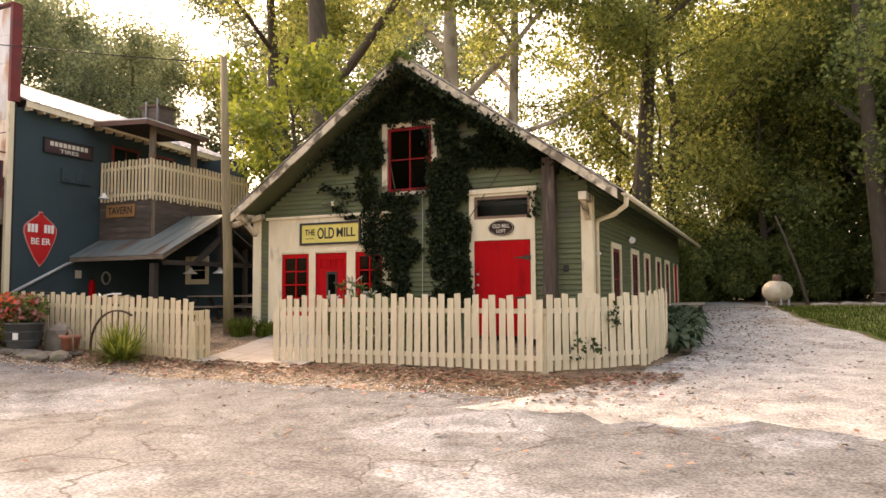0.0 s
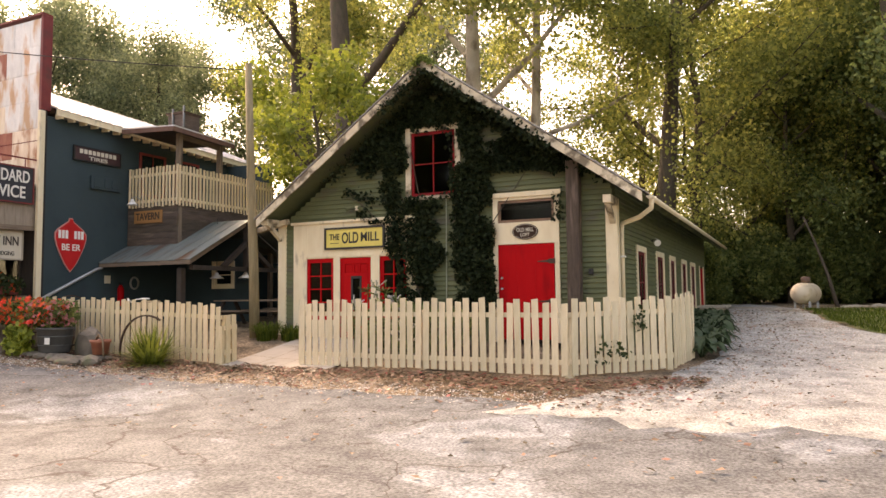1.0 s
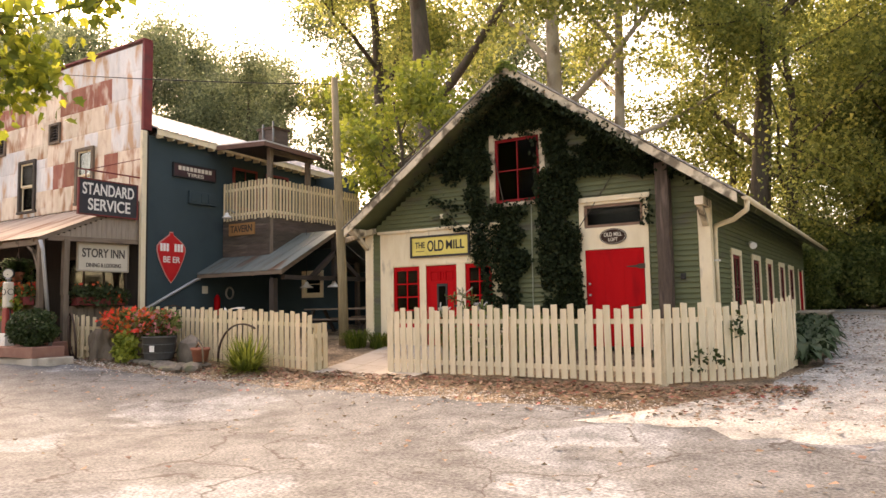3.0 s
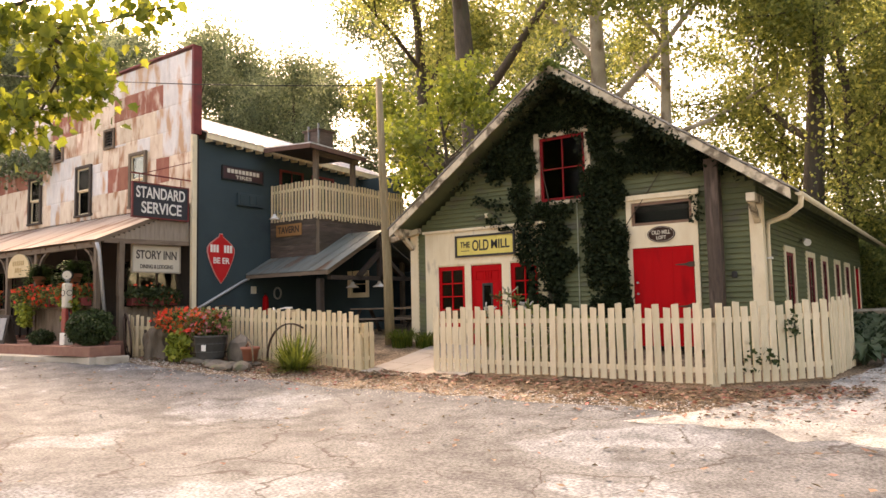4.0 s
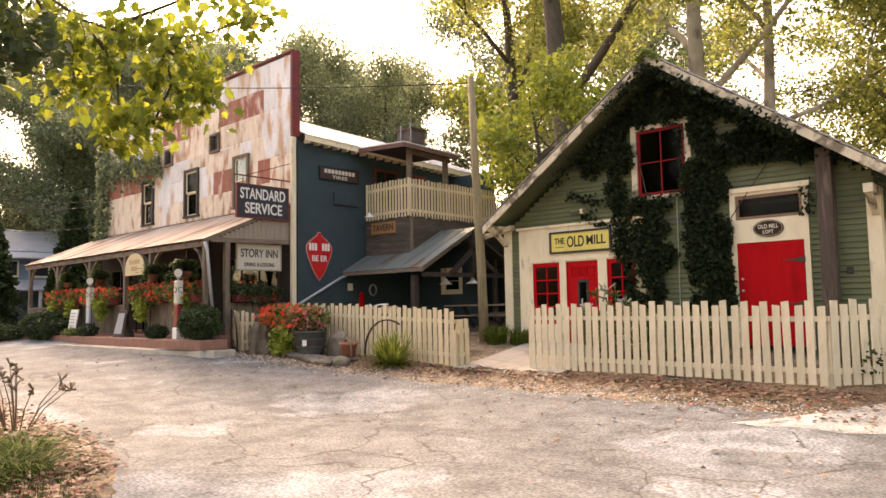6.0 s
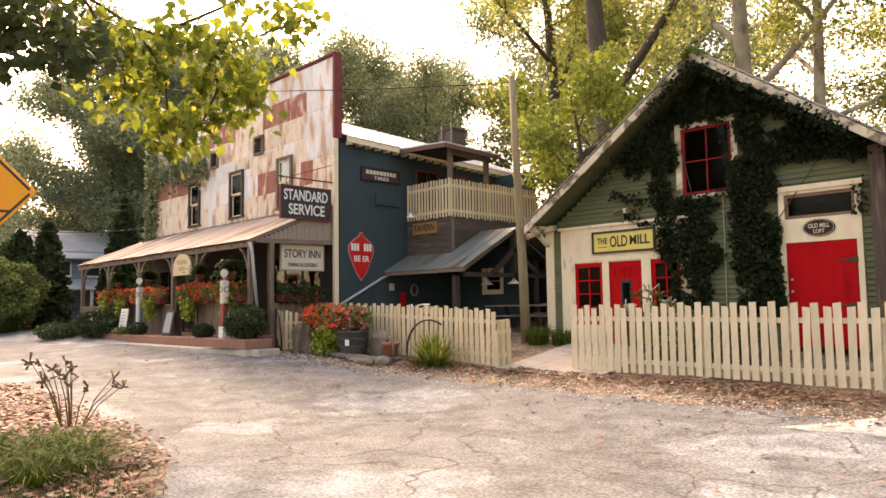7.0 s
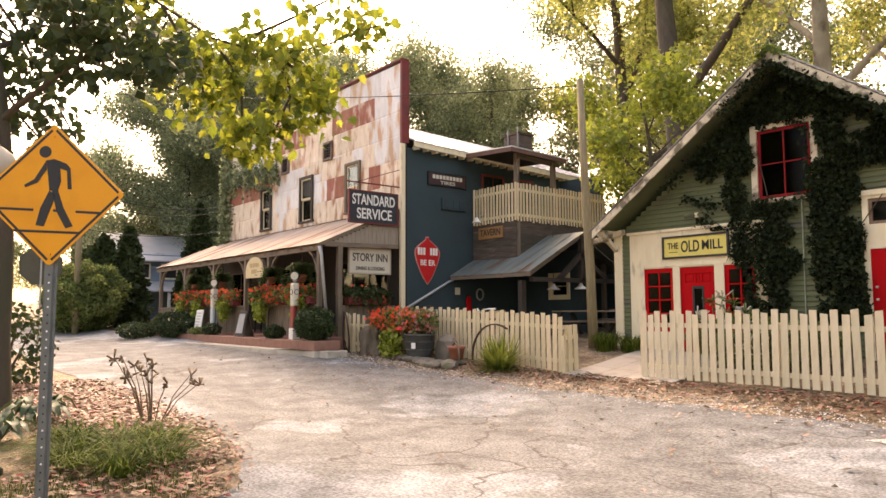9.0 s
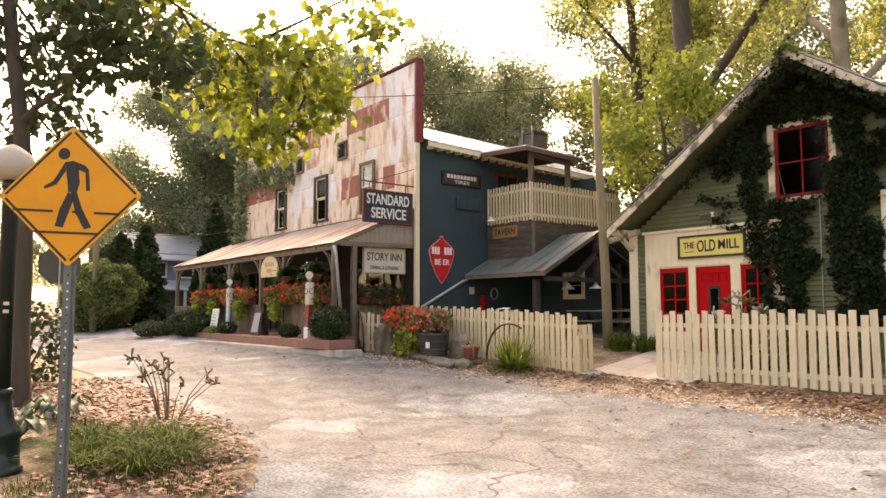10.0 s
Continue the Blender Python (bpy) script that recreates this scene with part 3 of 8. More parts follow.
# brackets
for s, x in ((-1, MX0), (1, MX1)):
    bm = B()
    beam(bm, (x + s * 0.02, MY0 - 0.62, 3.42), (x + s * 0.02, MY0 + 0.0, 3.42), 0.16, 0.16)
    beam(bm, (x + s * 0.0, MY0 - 0.03, 3.02), (x + s * 0.0, MY0 - 0.5, 3.36), 0.11, 0.10)
    if s < 0:
        beam(bm, (x - s * 0.3, MY0 - 0.12, 3.46), (x + s * 0.62, MY0 - 0.12, 3.28), 0.12, 0.13)
    part("bracket", bm, PEEL, mill_roof, "peeling cream eave bracket", bevel=0.008)

trim = B()
box(trim, -12.27, -12.03, MY0 - 0.045, MY0 + 0.02, 0.6, 3.40)
structure("trim_1", trim, CREAM, "cream corner board of the mill", "trim", 0.006)
trim = B()
box(trim, -4.09, -3.86, MY0 - 0.045, MY0 + 0.02, 0.4, 3.5)
structure("trim_2", trim, CREAM, "cream corner board of the mill", "trim", 0.006)
trim = B()
box(trim, -3.925, -3.86, MY0 + 0.021, MY0 + 0.18, 0.4, 3.5)
structure("trim_3", trim, CREAM, "cream return of the corner board", "trim", 0.006)


def sash(parent, axis, at, a0, a1, z0, z1, cols, rows, material, depth=0.05, stile=0.06, bar=0.025):
    """A glazed sash; axis 'y' faces -y at y=at, axis 'x' faces +x at x=at. Frame, bars and a pane for each light."""
    def bx(bm, p0, p1, q0, q1, d0, d1):
        if axis == 'y':
            return box(bm, p0, p1, at + d0, at + d1, q0, q1)
        return box(bm, at - d1, at - d0, p0, p1, q0, q1)
    bm = B()
    bx(bm, a0, a0 + stile, z0, z1, 0, depth)
    bx(bm, a1 - stile, a1, z0, z1, 0, depth)
    bx(bm, a0 + stile, a1 - stile, z0, z0 + stile, 0, depth)
    bx(bm, a0 + stile, a1 - stile, z1 - stile, z1, 0, depth)
    fr = part("window_frame", bm, material, parent)
    w, h = (a1 - a0 - 2 * stile) / cols, (z1 - z0 - 2 * stile) / rows
    for i in range(1, cols):
        bm = B()
        x = a0 + stile + w * i
        bx(bm, x - bar / 2, x + bar / 2, z0 + stile, z1 - stile, 0.008, depth - 0.008)
        part("glazing_bar", bm, material, parent)
    for j in range(1, rows):
        bm = B()
        zz = z0 + stile + h * j
        bx(bm, a0 + stile, a1 - stile, zz - bar / 2, zz + bar / 2, 0.011, depth - 0.011)
        part("glazing_bar", bm, material, parent)
    for i in range(cols):
        for j in range(rows):
            bm = B()
            bx(bm, a0 + stile + w * i, a0 + stile + w * (i + 1), z0 + stile + h * j, z0 + stile + h * (j + 1), depth / 2 - 0.002, depth / 2 + 0.002)
            p = part("pane", bm, GLASS, parent)
            p.visible_shadow = False
    return fr


# shop front
front = thing("storefront", (-10.1, MY0, 0.6), "cream boarded storefront surround with red sidelights", "storefront")
front["kind"] = "structure"
bm = B()
Y0, Y1 = MY0 - 0.05, MY0 + 0.06
for x0, x1, z0, z1 in ((-11.79, -8.40, 2.52, 3.40), (-11.79, -11.41, 0.6, 2.52), (-10.58, -10.44, 0.6, 2.52), (-9.53, -9.35, 0.6, 2.52), (-8.60, -8.40, 0.6, 2.52), (-11.41, -10.58, 0.6, 1.05), (-9.35, -8.60, 0.6, 1.05)):
    box(bm, x0 + 0.001, x1 - 0.001, Y0, Y1, z0, z1)
part("surround", bm, CREAM, front)
bm = B()
box(bm, -11.84, -8.36, Y0 - 0.05, Y0 - 0.001, 3.36, 3.42)
part("cornice", bm, CREAM, front)
for x0, x1 in ((-11.46, -11.38), (-10.60, -10.42), (-9.56, -9.33), (-8.62, -8.54)):
    bm = B()
    box(bm, x0, x1, Y0 - 0.02, Y0 - 0.001, 0.62, 2.55)
    part("casing", bm, CREAM, front)
bm = B()
box(bm, -11.46, -8.54, Y0 - 0.024, Y0 - 0.001, 2.551, 2.63)
part("casing", bm, CREAM, front)
for x in spaced(-11.7, -8.5, 0.16):
    bm = B()
    box(bm, x - 0.012, x + 0.012, Y0 - 0.007, Y0 - 0.001, 2.66, 3.34)
    part("batten", bm, CREAM, front)
for n, (a, b) in enumerate(((-11.41, -10.59), (-9.34, -8.61))):
    win = thing("window_%d" % (n + 1), (a, MY0, 1.05), "red painted sidelight window with divided panes", "window")
    win["kind"] = "structure"
    sash(win, 'y', MY0 - 0.03, a, b, 1.05, 2.52, 2, 4, RED, 0.06, 0.1, 0.03)
door = thing("door_1", (-10.0, MY0, 0.62), "red panelled door with a narrow pane, closed", "door")
door["kind"] = "structure"
bm = B()
a, b, d0, d1 = -10.435, -9.535, MY0 - 0.03, MY0 + 0.02
for x0, x1, z0, z1 in ((a, a + 0.13, 0.64, 2.51), (b - 0.13, b, 0.64, 2.51), (a + 0.13, b - 0.13, 2.37, 2.51), (a + 0.13, b - 0.13, 0.64, 0.85), (a + 0.13, b - 0.13, 2.08, 2.16), (a + 0.13, -10.13, 1.32, 2.08), (-9.84, b - 0.13, 1.32, 2.08), (a + 0.13, b - 0.13, 1.24, 1.32), (-10.0, -9.94, 0.85, 1.24), (-10.08, -10.04, 2.16, 2.37), (-9.92, -9.88, 2.16, 2.37)):
    box(bm, x0, x1, d0, d1, z0, z1)
part("stile", bm, RED, door, bevel=0.004)
for x0, x1, z0, z1 in ((a + 0.13, -10.0, 0.85, 1.24), (-9.94, b - 0.13, 0.85, 1.24), (a + 0.13, -10.08, 2.16, 2.37), (-10.04, -9.92, 2.16, 2.37), (-9.88, b - 0.13, 2.16, 2.37)):
    bm = B()
    box(bm, x0 + 0.03, x1 - 0.03, d0 + 0.012, d1 - 0.01, z0 + 0.03, z1 - 0.03)
    box(bm, x0 - 0.003, x1 + 0.003, d0 + 0.026, d1 - 0.012, z0 - 0.003, z1 + 0.003)
    part("panel", bm, RED, door)
bm = B()
for x0, x1, z0, z1 in ((-10.13, -10.08, 1.32, 2.08), (-9.89, -9.84, 1.32, 2.08), (-10.08, -9.89, 1.32, 1.38), (-10.08, -9.89, 2.02, 2.08)):
    box(bm, x0 + 0.001, x1 - 0.001, d0 - 0.008, d1 - 0.005, z0 + 0.001, z1 - 0.001)
part("light_frame", bm, BLACK, door)
bm = B()
box(bm, -10.08, -9.89, MY0 - 0.008, MY0 - 0.004, 1.38, 2.02)
part("pane", bm, GLASS, door).visible_shadow = False
bm = B()
tube(bm, [(-9.60, d0 - 0.05, 1.55), (-9.60, d0, 1.55)], 0.03, 10)
part("door_handle", bm, BLACK, door)

# barn door with transom
door = thing("door_2", (-5.78, MY0, 0.62), "wide red boarded door with black strap hinges, closed", "door")
door["kind"] = "structure"
for i in range(3):
    bm = B()
    x0 = -6.395 + i * 0.41
    box(bm, x0, x0 + 0.409, MY0 - 0.045, MY0 + 0.01, 0.66, 2.65)
    part("board", bm, RED, door, bevel=0.002)
for zz in (1.45, 2.28):
    bm = B()
    plate(bm, [(-5.14, MY0 - 0.058, zz - 0.05), (-5.25, MY0 - 0.058, zz - 0.05), (-5.32, MY0 - 0.058, zz - 0.022), (-5.52, MY0 - 0.058, zz - 0.008), (-5.52, MY0 - 0.058, zz + 0.008), (-5.32, MY0 - 0.058, zz + 0.022), (-5.25, MY0 - 0.058, zz + 0.05), (-5.14, MY0 - 0.058, zz + 0.05)], (0, 0.012, 0))
    part("hinge", bm, IRON, door, "black iron strap hinge")
for zz in (1.72, 1.95):
    bm = B()
    tube(bm, [(-6.31, MY0 - 0.085, zz), (-6.31, MY0 - 0.045, zz)], 0.022, 10)
    part("lock", bm, STEEL, door)
frame2 = thing("door_frame", (-5.78, MY0, 2.7), "cream door surround with a dark transom window", "door frame")
frame2["kind"] = "structure"
bm = B()
for x0, x1, z0, z1 in ((-6.51, -6.40, 0.6, 3.70), (-5.15, -5.05, 0.6, 3.70), (-6.40, -5.15, 2.66, 3.12), (-6.40, -5.15, 3.60, 3.70)):
    box(bm, x0, x1, MY0 - 0.05, MY0 + 0.08, z0, z1)
part("casing", bm, CREAM, frame2)
bm = B()
box(bm, -6.56, -5.0, MY0 - 0.09, MY0 - 0.051, 3.66, 3.76)
part("cornice", bm, CREAM, frame2)
tw = thing("window_3", (-5.78, MY0, 3.12), "dark transom window in a brown frame above the red door", "window")
tw["kind"] = "structure"
sash(tw, 'y', MY0 - 0.02, -6.395, -5.155, 3.125, 3.595, 1, 1, mat("brown_frame_paint", (0.16, 0.09, 0.055), (0.24, 0.14, 0.09), 0.6), 0.06, 0.055)
plaque = thing("oval_sign", (-5.78, MY0 - 0.05, 2.75), "dark oval wall sign with pale lettering on the door surround", "sign")


def oval(bm, cx, cy, cz, rx, rz, d, n=28):
    return plate(bm, [(cx + rx * math.cos(k * 2 * math.pi / n), cy, cz + rz * math.sin(k * 2 * math.pi / n)) for k in range(n)], (0, d, 0))


bm = B()
oval(bm, -5.78, MY0 - 0.075, 2.915, 0.285, 0.165, 0.024)
part("board", bm, mat("brown_sign_paint", (0.032, 0.016, 0.011), (0.055, 0.03, 0.02), 0.7, spec=0.15), plaque)
bm = B()
n = 28
for k in range(n):
    a0, a1 = k * 2 * math.pi / n, (k + 1) * 2 * math.pi / n
    beam(bm, (-5.78 + 0.265 * math.cos(a0), MY0 - 0.077, 2.915 + 0.147 * math.sin(a0)), (-5.78 + 0.265 * math.cos(a1), MY0 - 0.077, 2.915 + 0.147 * math.sin(a1)), 0.006, 0.008, (0, 1, 0))
part("border", bm, SIGN_CREAM, plaque)
lettering("lettering", "OLD MILL", (-5.78, MY0 - 0.077, 2.95), 0.115, SIGN_CREAM, plaque, 0, 0.38)
lettering("lettering", "LOFT", (-5.78, MY0 - 0.077, 2.845), 0.1, SIGN_CREAM, plaque, 0, 0.2)

# gable window
gw = thing("window_4", (-7.95, MY0, 3.85), "red gable window in a peeling cream frame, wrapped in ivy", "window")
gw["kind"] = "structure"
bm = B()
for x0, x1, z0, z1 in ((-8.63, -8.50, 3.84, 5.42), (-7.39, -7.26, 3.84, 5.42), (-8.50, -7.39, 5.30, 5.42), (-8.66, -7.23, 3.76, 3.84)):
    box(bm, x0, x1, MY0 - 0.06, MY0 + 0.08, z0, z1)
part("casing", bm, PEEL, gw)
# sash colour carries the eave's shade
sash(gw, 'y', MY0 - 0.02, -8.495, -7.395, 3.845, 5.295, 2, 2, SHADED_RED, 0.06, 0.065, 0.025)
bm = B()
beam(bm, (-7.62, MY0 - 0.03, 3.80), (-7.64, MY0 - 0.03, 1.2), 0.02, 0.02)
tagged(obj("wall_cable", bm, mat("green_cable", (0.25, 0.28, 0.2), (0.3, 0.33, 0.24), 0.5)), "thin pale green cable running down the siding below the window", "cable")

# side windows
for k, (a, b) in enumerate(SIDE_WINDOWS):
    win = thing("window_%d" % (k + 5), (MX1, a, 1.2), "narrow side window with cream trim and a red sash", "window", "windows along the side wall")
    win["kind"] = "structure"
    bm = B()
    for p0, p1, z0, z1 in ((a, a + 0.13, 1.14, 2.70), (b - 0.13, b, 1.14, 2.70), (a + 0.13, b - 0.13, 2.57, 2.70), (a - 0.04, b + 0.04, 1.06, 1.14)):
        box(bm, MX1 - 0.08, MX1 + 0.04, p0, p1, z0, z1)
    part("casing", bm, CREAM, win)
    sash(win, 'x', MX1 + 0.01, a + 0.135, b - 0.135, 1.145, 2.565, 2, 2, MAROON, 0.05, 0.07, 0.025)
door = thing("door_3", (MX1, 29.8, 0.8), "red door at the rear end of the side wall", "door")
door["kind"] = "structure"
bm = B()
box(bm, MX1 - 0.06, MX1 + 0.01, 29.31, 30.39, 0.8, 2.59)
part("leaf", bm, RED, door, bevel=0.006)
bm = B()
box(bm, MX1 + 0.011, MX1 + 0.04, 29.2, 29.31, 0.8, 2.66)
box(bm, MX1 + 0.011, MX1 + 0.04, 30.39, 30.5, 0.8, 2.66)
part("casing", bm, CREAM, door)
bm = B()
box(bm, MX1 + 0.02, MX1 + 1.0, 28.2, 30.6, 1.10, 1.18)
box(bm, MX1 + 0.1, MX1 + 0.9, 28.3, 30.5, 0.7, 1.10)
structure("landing", bm, CONCRETE, "small grey landing by the rear side door", "landing", 0.01)
lamp = thing("wall_lamp", (MX1, 19.2, 2.9), "small pale floodlight fixed to the side wall", "lamp")
bm = B()
tube(bm, [(MX1 - 0.01, 19.2, 2.93), (MX1 + 0.15, 19.1, 2.9)], 0.02, 8)
part("arm", bm, STEEL, lamp)
bm = B()
tube(bm, [(MX1 + 0.12, 19.05, 2.92), (MX1 + 0.22, 18.85, 2.84)], [0.05, 0.085], 12)
part("head", bm, WHITE, lamp)
lamp = thing("wall_lamp", (-9.95, MY0, 3.7), "pale twin floodlight above the yellow sign", "lamp")
bm = B()
box(bm, -10.0, -9.9, MY0 - 0.06, MY0 + 0.0, 3.63, 3.73)
part("plate", bm, CREAM, lamp)
for s in (-1, 1):
    bm = B()
    tube(bm, [(-9.95 + s * 0.04, MY0 - 0.06, 3.67), (-9.95 + s * 0.11, MY0 - 0.14, 3.68), (-9.95 + s * 0.2, MY0 - 0.22, 3.64)], [0.02, 0.035, 0.055], 10)
    part("head", bm, SAGE, lamp)

# grey timber post
bm = B()
beam(bm, (-4.71, MY0 - 0.17, 0.5), (-4.69, MY0 - 0.17, 4.3), 0.26, 0.22, (0, 1, 0))
bmesh.ops.subdivide_edges(bm, edges=[e for e in bm.edges if e.calc_length() > 1], cuts=14)
for v in bm.verts:
    v.co.x += 0.015 * noise.noise((v.co.z * 1.5, v.co.x, 1))
    v.co.y += 0.015 * noise.noise((v.co.z * 1.5, v.co.x, 7))
tagged(obj("timber_post", bm, OLD_TIMBER, 0.012), "rough grey timber post against the gable wall", "post")
bm = B()
box(bm, -4.45, -4.36, MY0 - 0.07, MY0 - 0.01, 1.98, 2.1)
tagged(obj("electric_box", bm, BLACK, 0.008), "small black electric box on the siding", "electric box")

# yellow sign
sg = thing("shop_sign", (-10.0, MY0 - 0.07, 2.75), "yellow sign board with a black frame above the storefront", "sign")
bm = B()
box(bm, -10.80, -9.22, MY0 - 0.085, MY0 - 0.055, 2.76, 3.20)
part("board", bm, YELLOW, sg)
for x0, x1, z0, z1 in ((-10.84, -9.18, 2.72, 2.765), (-10.84, -9.18, 3.195, 3.24), (-10.84, -10.795, 2.765, 3.195), (-9.225, -9.18, 2.765, 3.195)):
    bm = B()
    box(bm, x0, x1, MY0 - 0.11, MY0 - 0.056, z0, z1)
    part("frame", bm, BLACK, sg)
lettering("lettering", "THE", (-10.56, MY0 - 0.088, 3.01), 0.2, BLACK, sg, 0, 0.28)
lettering("lettering", "OLD", (-10.12, MY0 - 0.088, 2.97), 0.36, BLACK, sg, 0, 0.46)
lettering("lettering", "MILL", (-9.58, MY0 - 0.088, 2.98), 0.3, BLACK, sg, 0, 0.50)
bm = B()
box(bm, -10.68, -10.44, MY0 - 0.09, MY0 - 0.0855, 2.86, 2.875)
part("underline", bm, BLACK, sg)


# ---- the inn ----
IX, IY = -18.26, 12.73          # front corner
IX0, IY1 = -31.6, 21.0          # far end, rear
WALL_TOP, PARAPET = 6.45, 9.02
INN_WINDOWS = [(-27.86, -26.93), (-24.59, -23.61), (-21.41, -20.5)]
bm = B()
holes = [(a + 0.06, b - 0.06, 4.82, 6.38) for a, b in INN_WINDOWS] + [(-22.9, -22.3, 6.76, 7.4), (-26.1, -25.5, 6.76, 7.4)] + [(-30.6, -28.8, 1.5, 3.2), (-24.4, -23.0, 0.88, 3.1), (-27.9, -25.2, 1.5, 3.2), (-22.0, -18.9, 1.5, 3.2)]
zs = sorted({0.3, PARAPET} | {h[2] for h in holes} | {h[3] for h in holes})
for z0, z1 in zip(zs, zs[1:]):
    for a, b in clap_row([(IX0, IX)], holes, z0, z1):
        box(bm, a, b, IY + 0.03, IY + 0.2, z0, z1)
# wall colour holds the porch's shade; metal sheets cover the part above
inn_front = structure("wall_inn_front", bm, PORCH_SHADE, "false front of the inn clad in rust-stained metal sheets", "wall")
bm = B()
box(bm, IX - 0.16, IX, IY + 0.201, IY1, 0.3, WALL_TOP)
structure("wall_inn_side", bm, BLUE, "slate blue stuccoed side wall of the inn hung with signs", "wall")
bm = B()
box(bm, IX0, IX0 + 0.16, IY + 0.201, IY1, 0.3, WALL_TOP)
structure("wall_inn_far", bm, BLUE, "far side wall of the inn", "wall")
bm = B()
box(bm, IX0 + 0.161, IX - 0.161, IY1 - 0.16, IY1, 0.3, WALL_TOP)
structure("wall_inn_rear", bm, BLUE, "rear wall of the inn", "wall")
bm = B()
box(bm, IX0 + 0.161, IX - 0.161, IY + 0.201, IY1 - 0.161, 0.5, 0.6)
structure("floor_inn", bm, DARK_WOOD, "dark floor inside the inn", "floor")
bm = B()
box(bm, IX0 + 0.161, IX - 0.161, IY + 0.201, IY1 - 0.161, 3.9, 4.0)
structure("ceiling_inn", bm, DARK_WOOD, "dark ceiling inside the inn", "ceiling")
# maroon flank and corner board
bm = B()
box(bm, IX - 0.05, IX + 0.05, IY - 0.02, IY + 0.26, WALL_TOP + 0.12, PARAPET + 0.08)
structure("parapet_flank", bm, MAROON, "maroon painted end of the false front", "trim", 0.008)
bm = B()
box(bm, IX - 0.06, IX + 0.045, IY - 0.03, IY + 0.12, 0.4, WALL_TOP + 0.1)
structure("corner_board", bm, CREAM, "peeling pale corner board of the inn", "trim", 0.006)
bm = B()
box(bm, IX0, IX + 0.06, IY - 0.05, IY + 0.24, PARAPET + 0.08, PARAPET + 0.13)
structure("parapet_cap", bm, MAROON, "maroon capping along the false front", "trim")
# main roof: falls towards the blue side
inn_roof = thing("inn_roof", (-25, 17, 7), "bright tin roof behind the false front of the inn", "roof")
inn_roof["kind"] = "structure"
RX, RS = -23.4, 0.40
for k in range(26):
    y = IY + 0.26 + k * 0.33
    zy = 6.60 - 0.035 * (y - IY)
    bm = B()
    xe, zr = IX + 0.32, zy + (IX + 0.32 - RX) * RS
    for d, h in ((0.325, 0.0), (0.03, 0.03)):
        plate(bm, [(xe, y, zy + h), (xe, y + d, zy + h), (RX, y + d, zr + h), (RX, y, zr + h)], (0, 0, 0.03))
    plate(bm, [(RX, y, zr), (RX, y + 0.325, zr), (IX0, y + 0.325, 6.5), (IX0, y, 6.5)], (0, 0, 0.03))
    part("roof_sheet", bm, ROOF_TIN, inn_roof)
bm = B()
plate(bm, [(IX + 0.30, IY + 0.27, 6.60), (IX + 0.30, IY1 + 0.3, 6.32), (IX + 0.30, IY1 + 0.3, 6.16), (IX + 0.30, IY + 0.27, 6.44)], (-0.035, 0, 0))
part("fascia", bm, CREAM, inn_roof)
for k in range(20):
    y = IY + 0.45 + k * 0.36
    bm = B()
    beam(bm, (IX, y, 6.48 - 0.035 * (y - IY)), (IX + 0.26, y, 6.46 - 0.035 * (y - IY)), 0.06, 0.12)
    part("rafter_tail", bm, CREAM, inn_roof)
ch = thing("chimney", (-19.5, 18.9, 6.6), "square brick chimney behind the tin roof", "chimney")
bm = B()
box(bm, -19.85, -19.12, 18.5, 19.2, 6.5, 7.9)
part("shaft", bm, BALCONY_WOOD, ch)
for dx, zz in ((-19.6, 8.1), (-19.1, 8.15)):
    bm = B()
    tube(bm, [(dx, 18.47, 7.0), (dx, 18.47, zz)], 0.04, 8)
    part("flue", bm, POST_STEEL, ch)
bm = B()
box(bm, -19.91, -19.06, 18.44, 19.26, 7.9, 7.97)
part("cap", bm, IRON, ch)

# windows of the front
for k, (a, b) in enumerate(INN_WINDOWS):
    win = thing("window_%d" % (k + 10), (a, IY, 4.8), "weathered double-hung upstairs window with a half-drawn pale blind", "window", "upstairs windows of the inn")
    win["kind"] = "structure"
    bm = B()
    for x0, x1, z0, z1 in ((a, a + 0.1, 4.80, 6.42), (b - 0.1, b, 4.80, 6.42), (a + 0.1, b - 0.1, 6.33, 6.42), (a - 0.05, b + 0.05, 4.73, 4.80)):
        box(bm, x0, x1, IY - 0.07, IY + 0.1, z0, z1)
    part("casing", bm, DARK_WOOD if k < 2 else RAW_WOOD, win)
    sash(win, 'y', IY - 0.02, a + 0.101, b - 0.101, 5.58, 6.328, 1, 1, CREAM, 0.04, 0.05)
    sash(win, 'y', IY + 0.03, a + 0.101, b - 0.101, 4.802, 5.60, 1, 1, CREAM, 0.04, 0.05)
    bm = B()
    box(bm, a + 0.14, b - 0.14, IY + 0.09, IY + 0.1, 5.62 if k < 2 else 5.1, 6.32)
    part("blind", bm, CURTAIN, win)
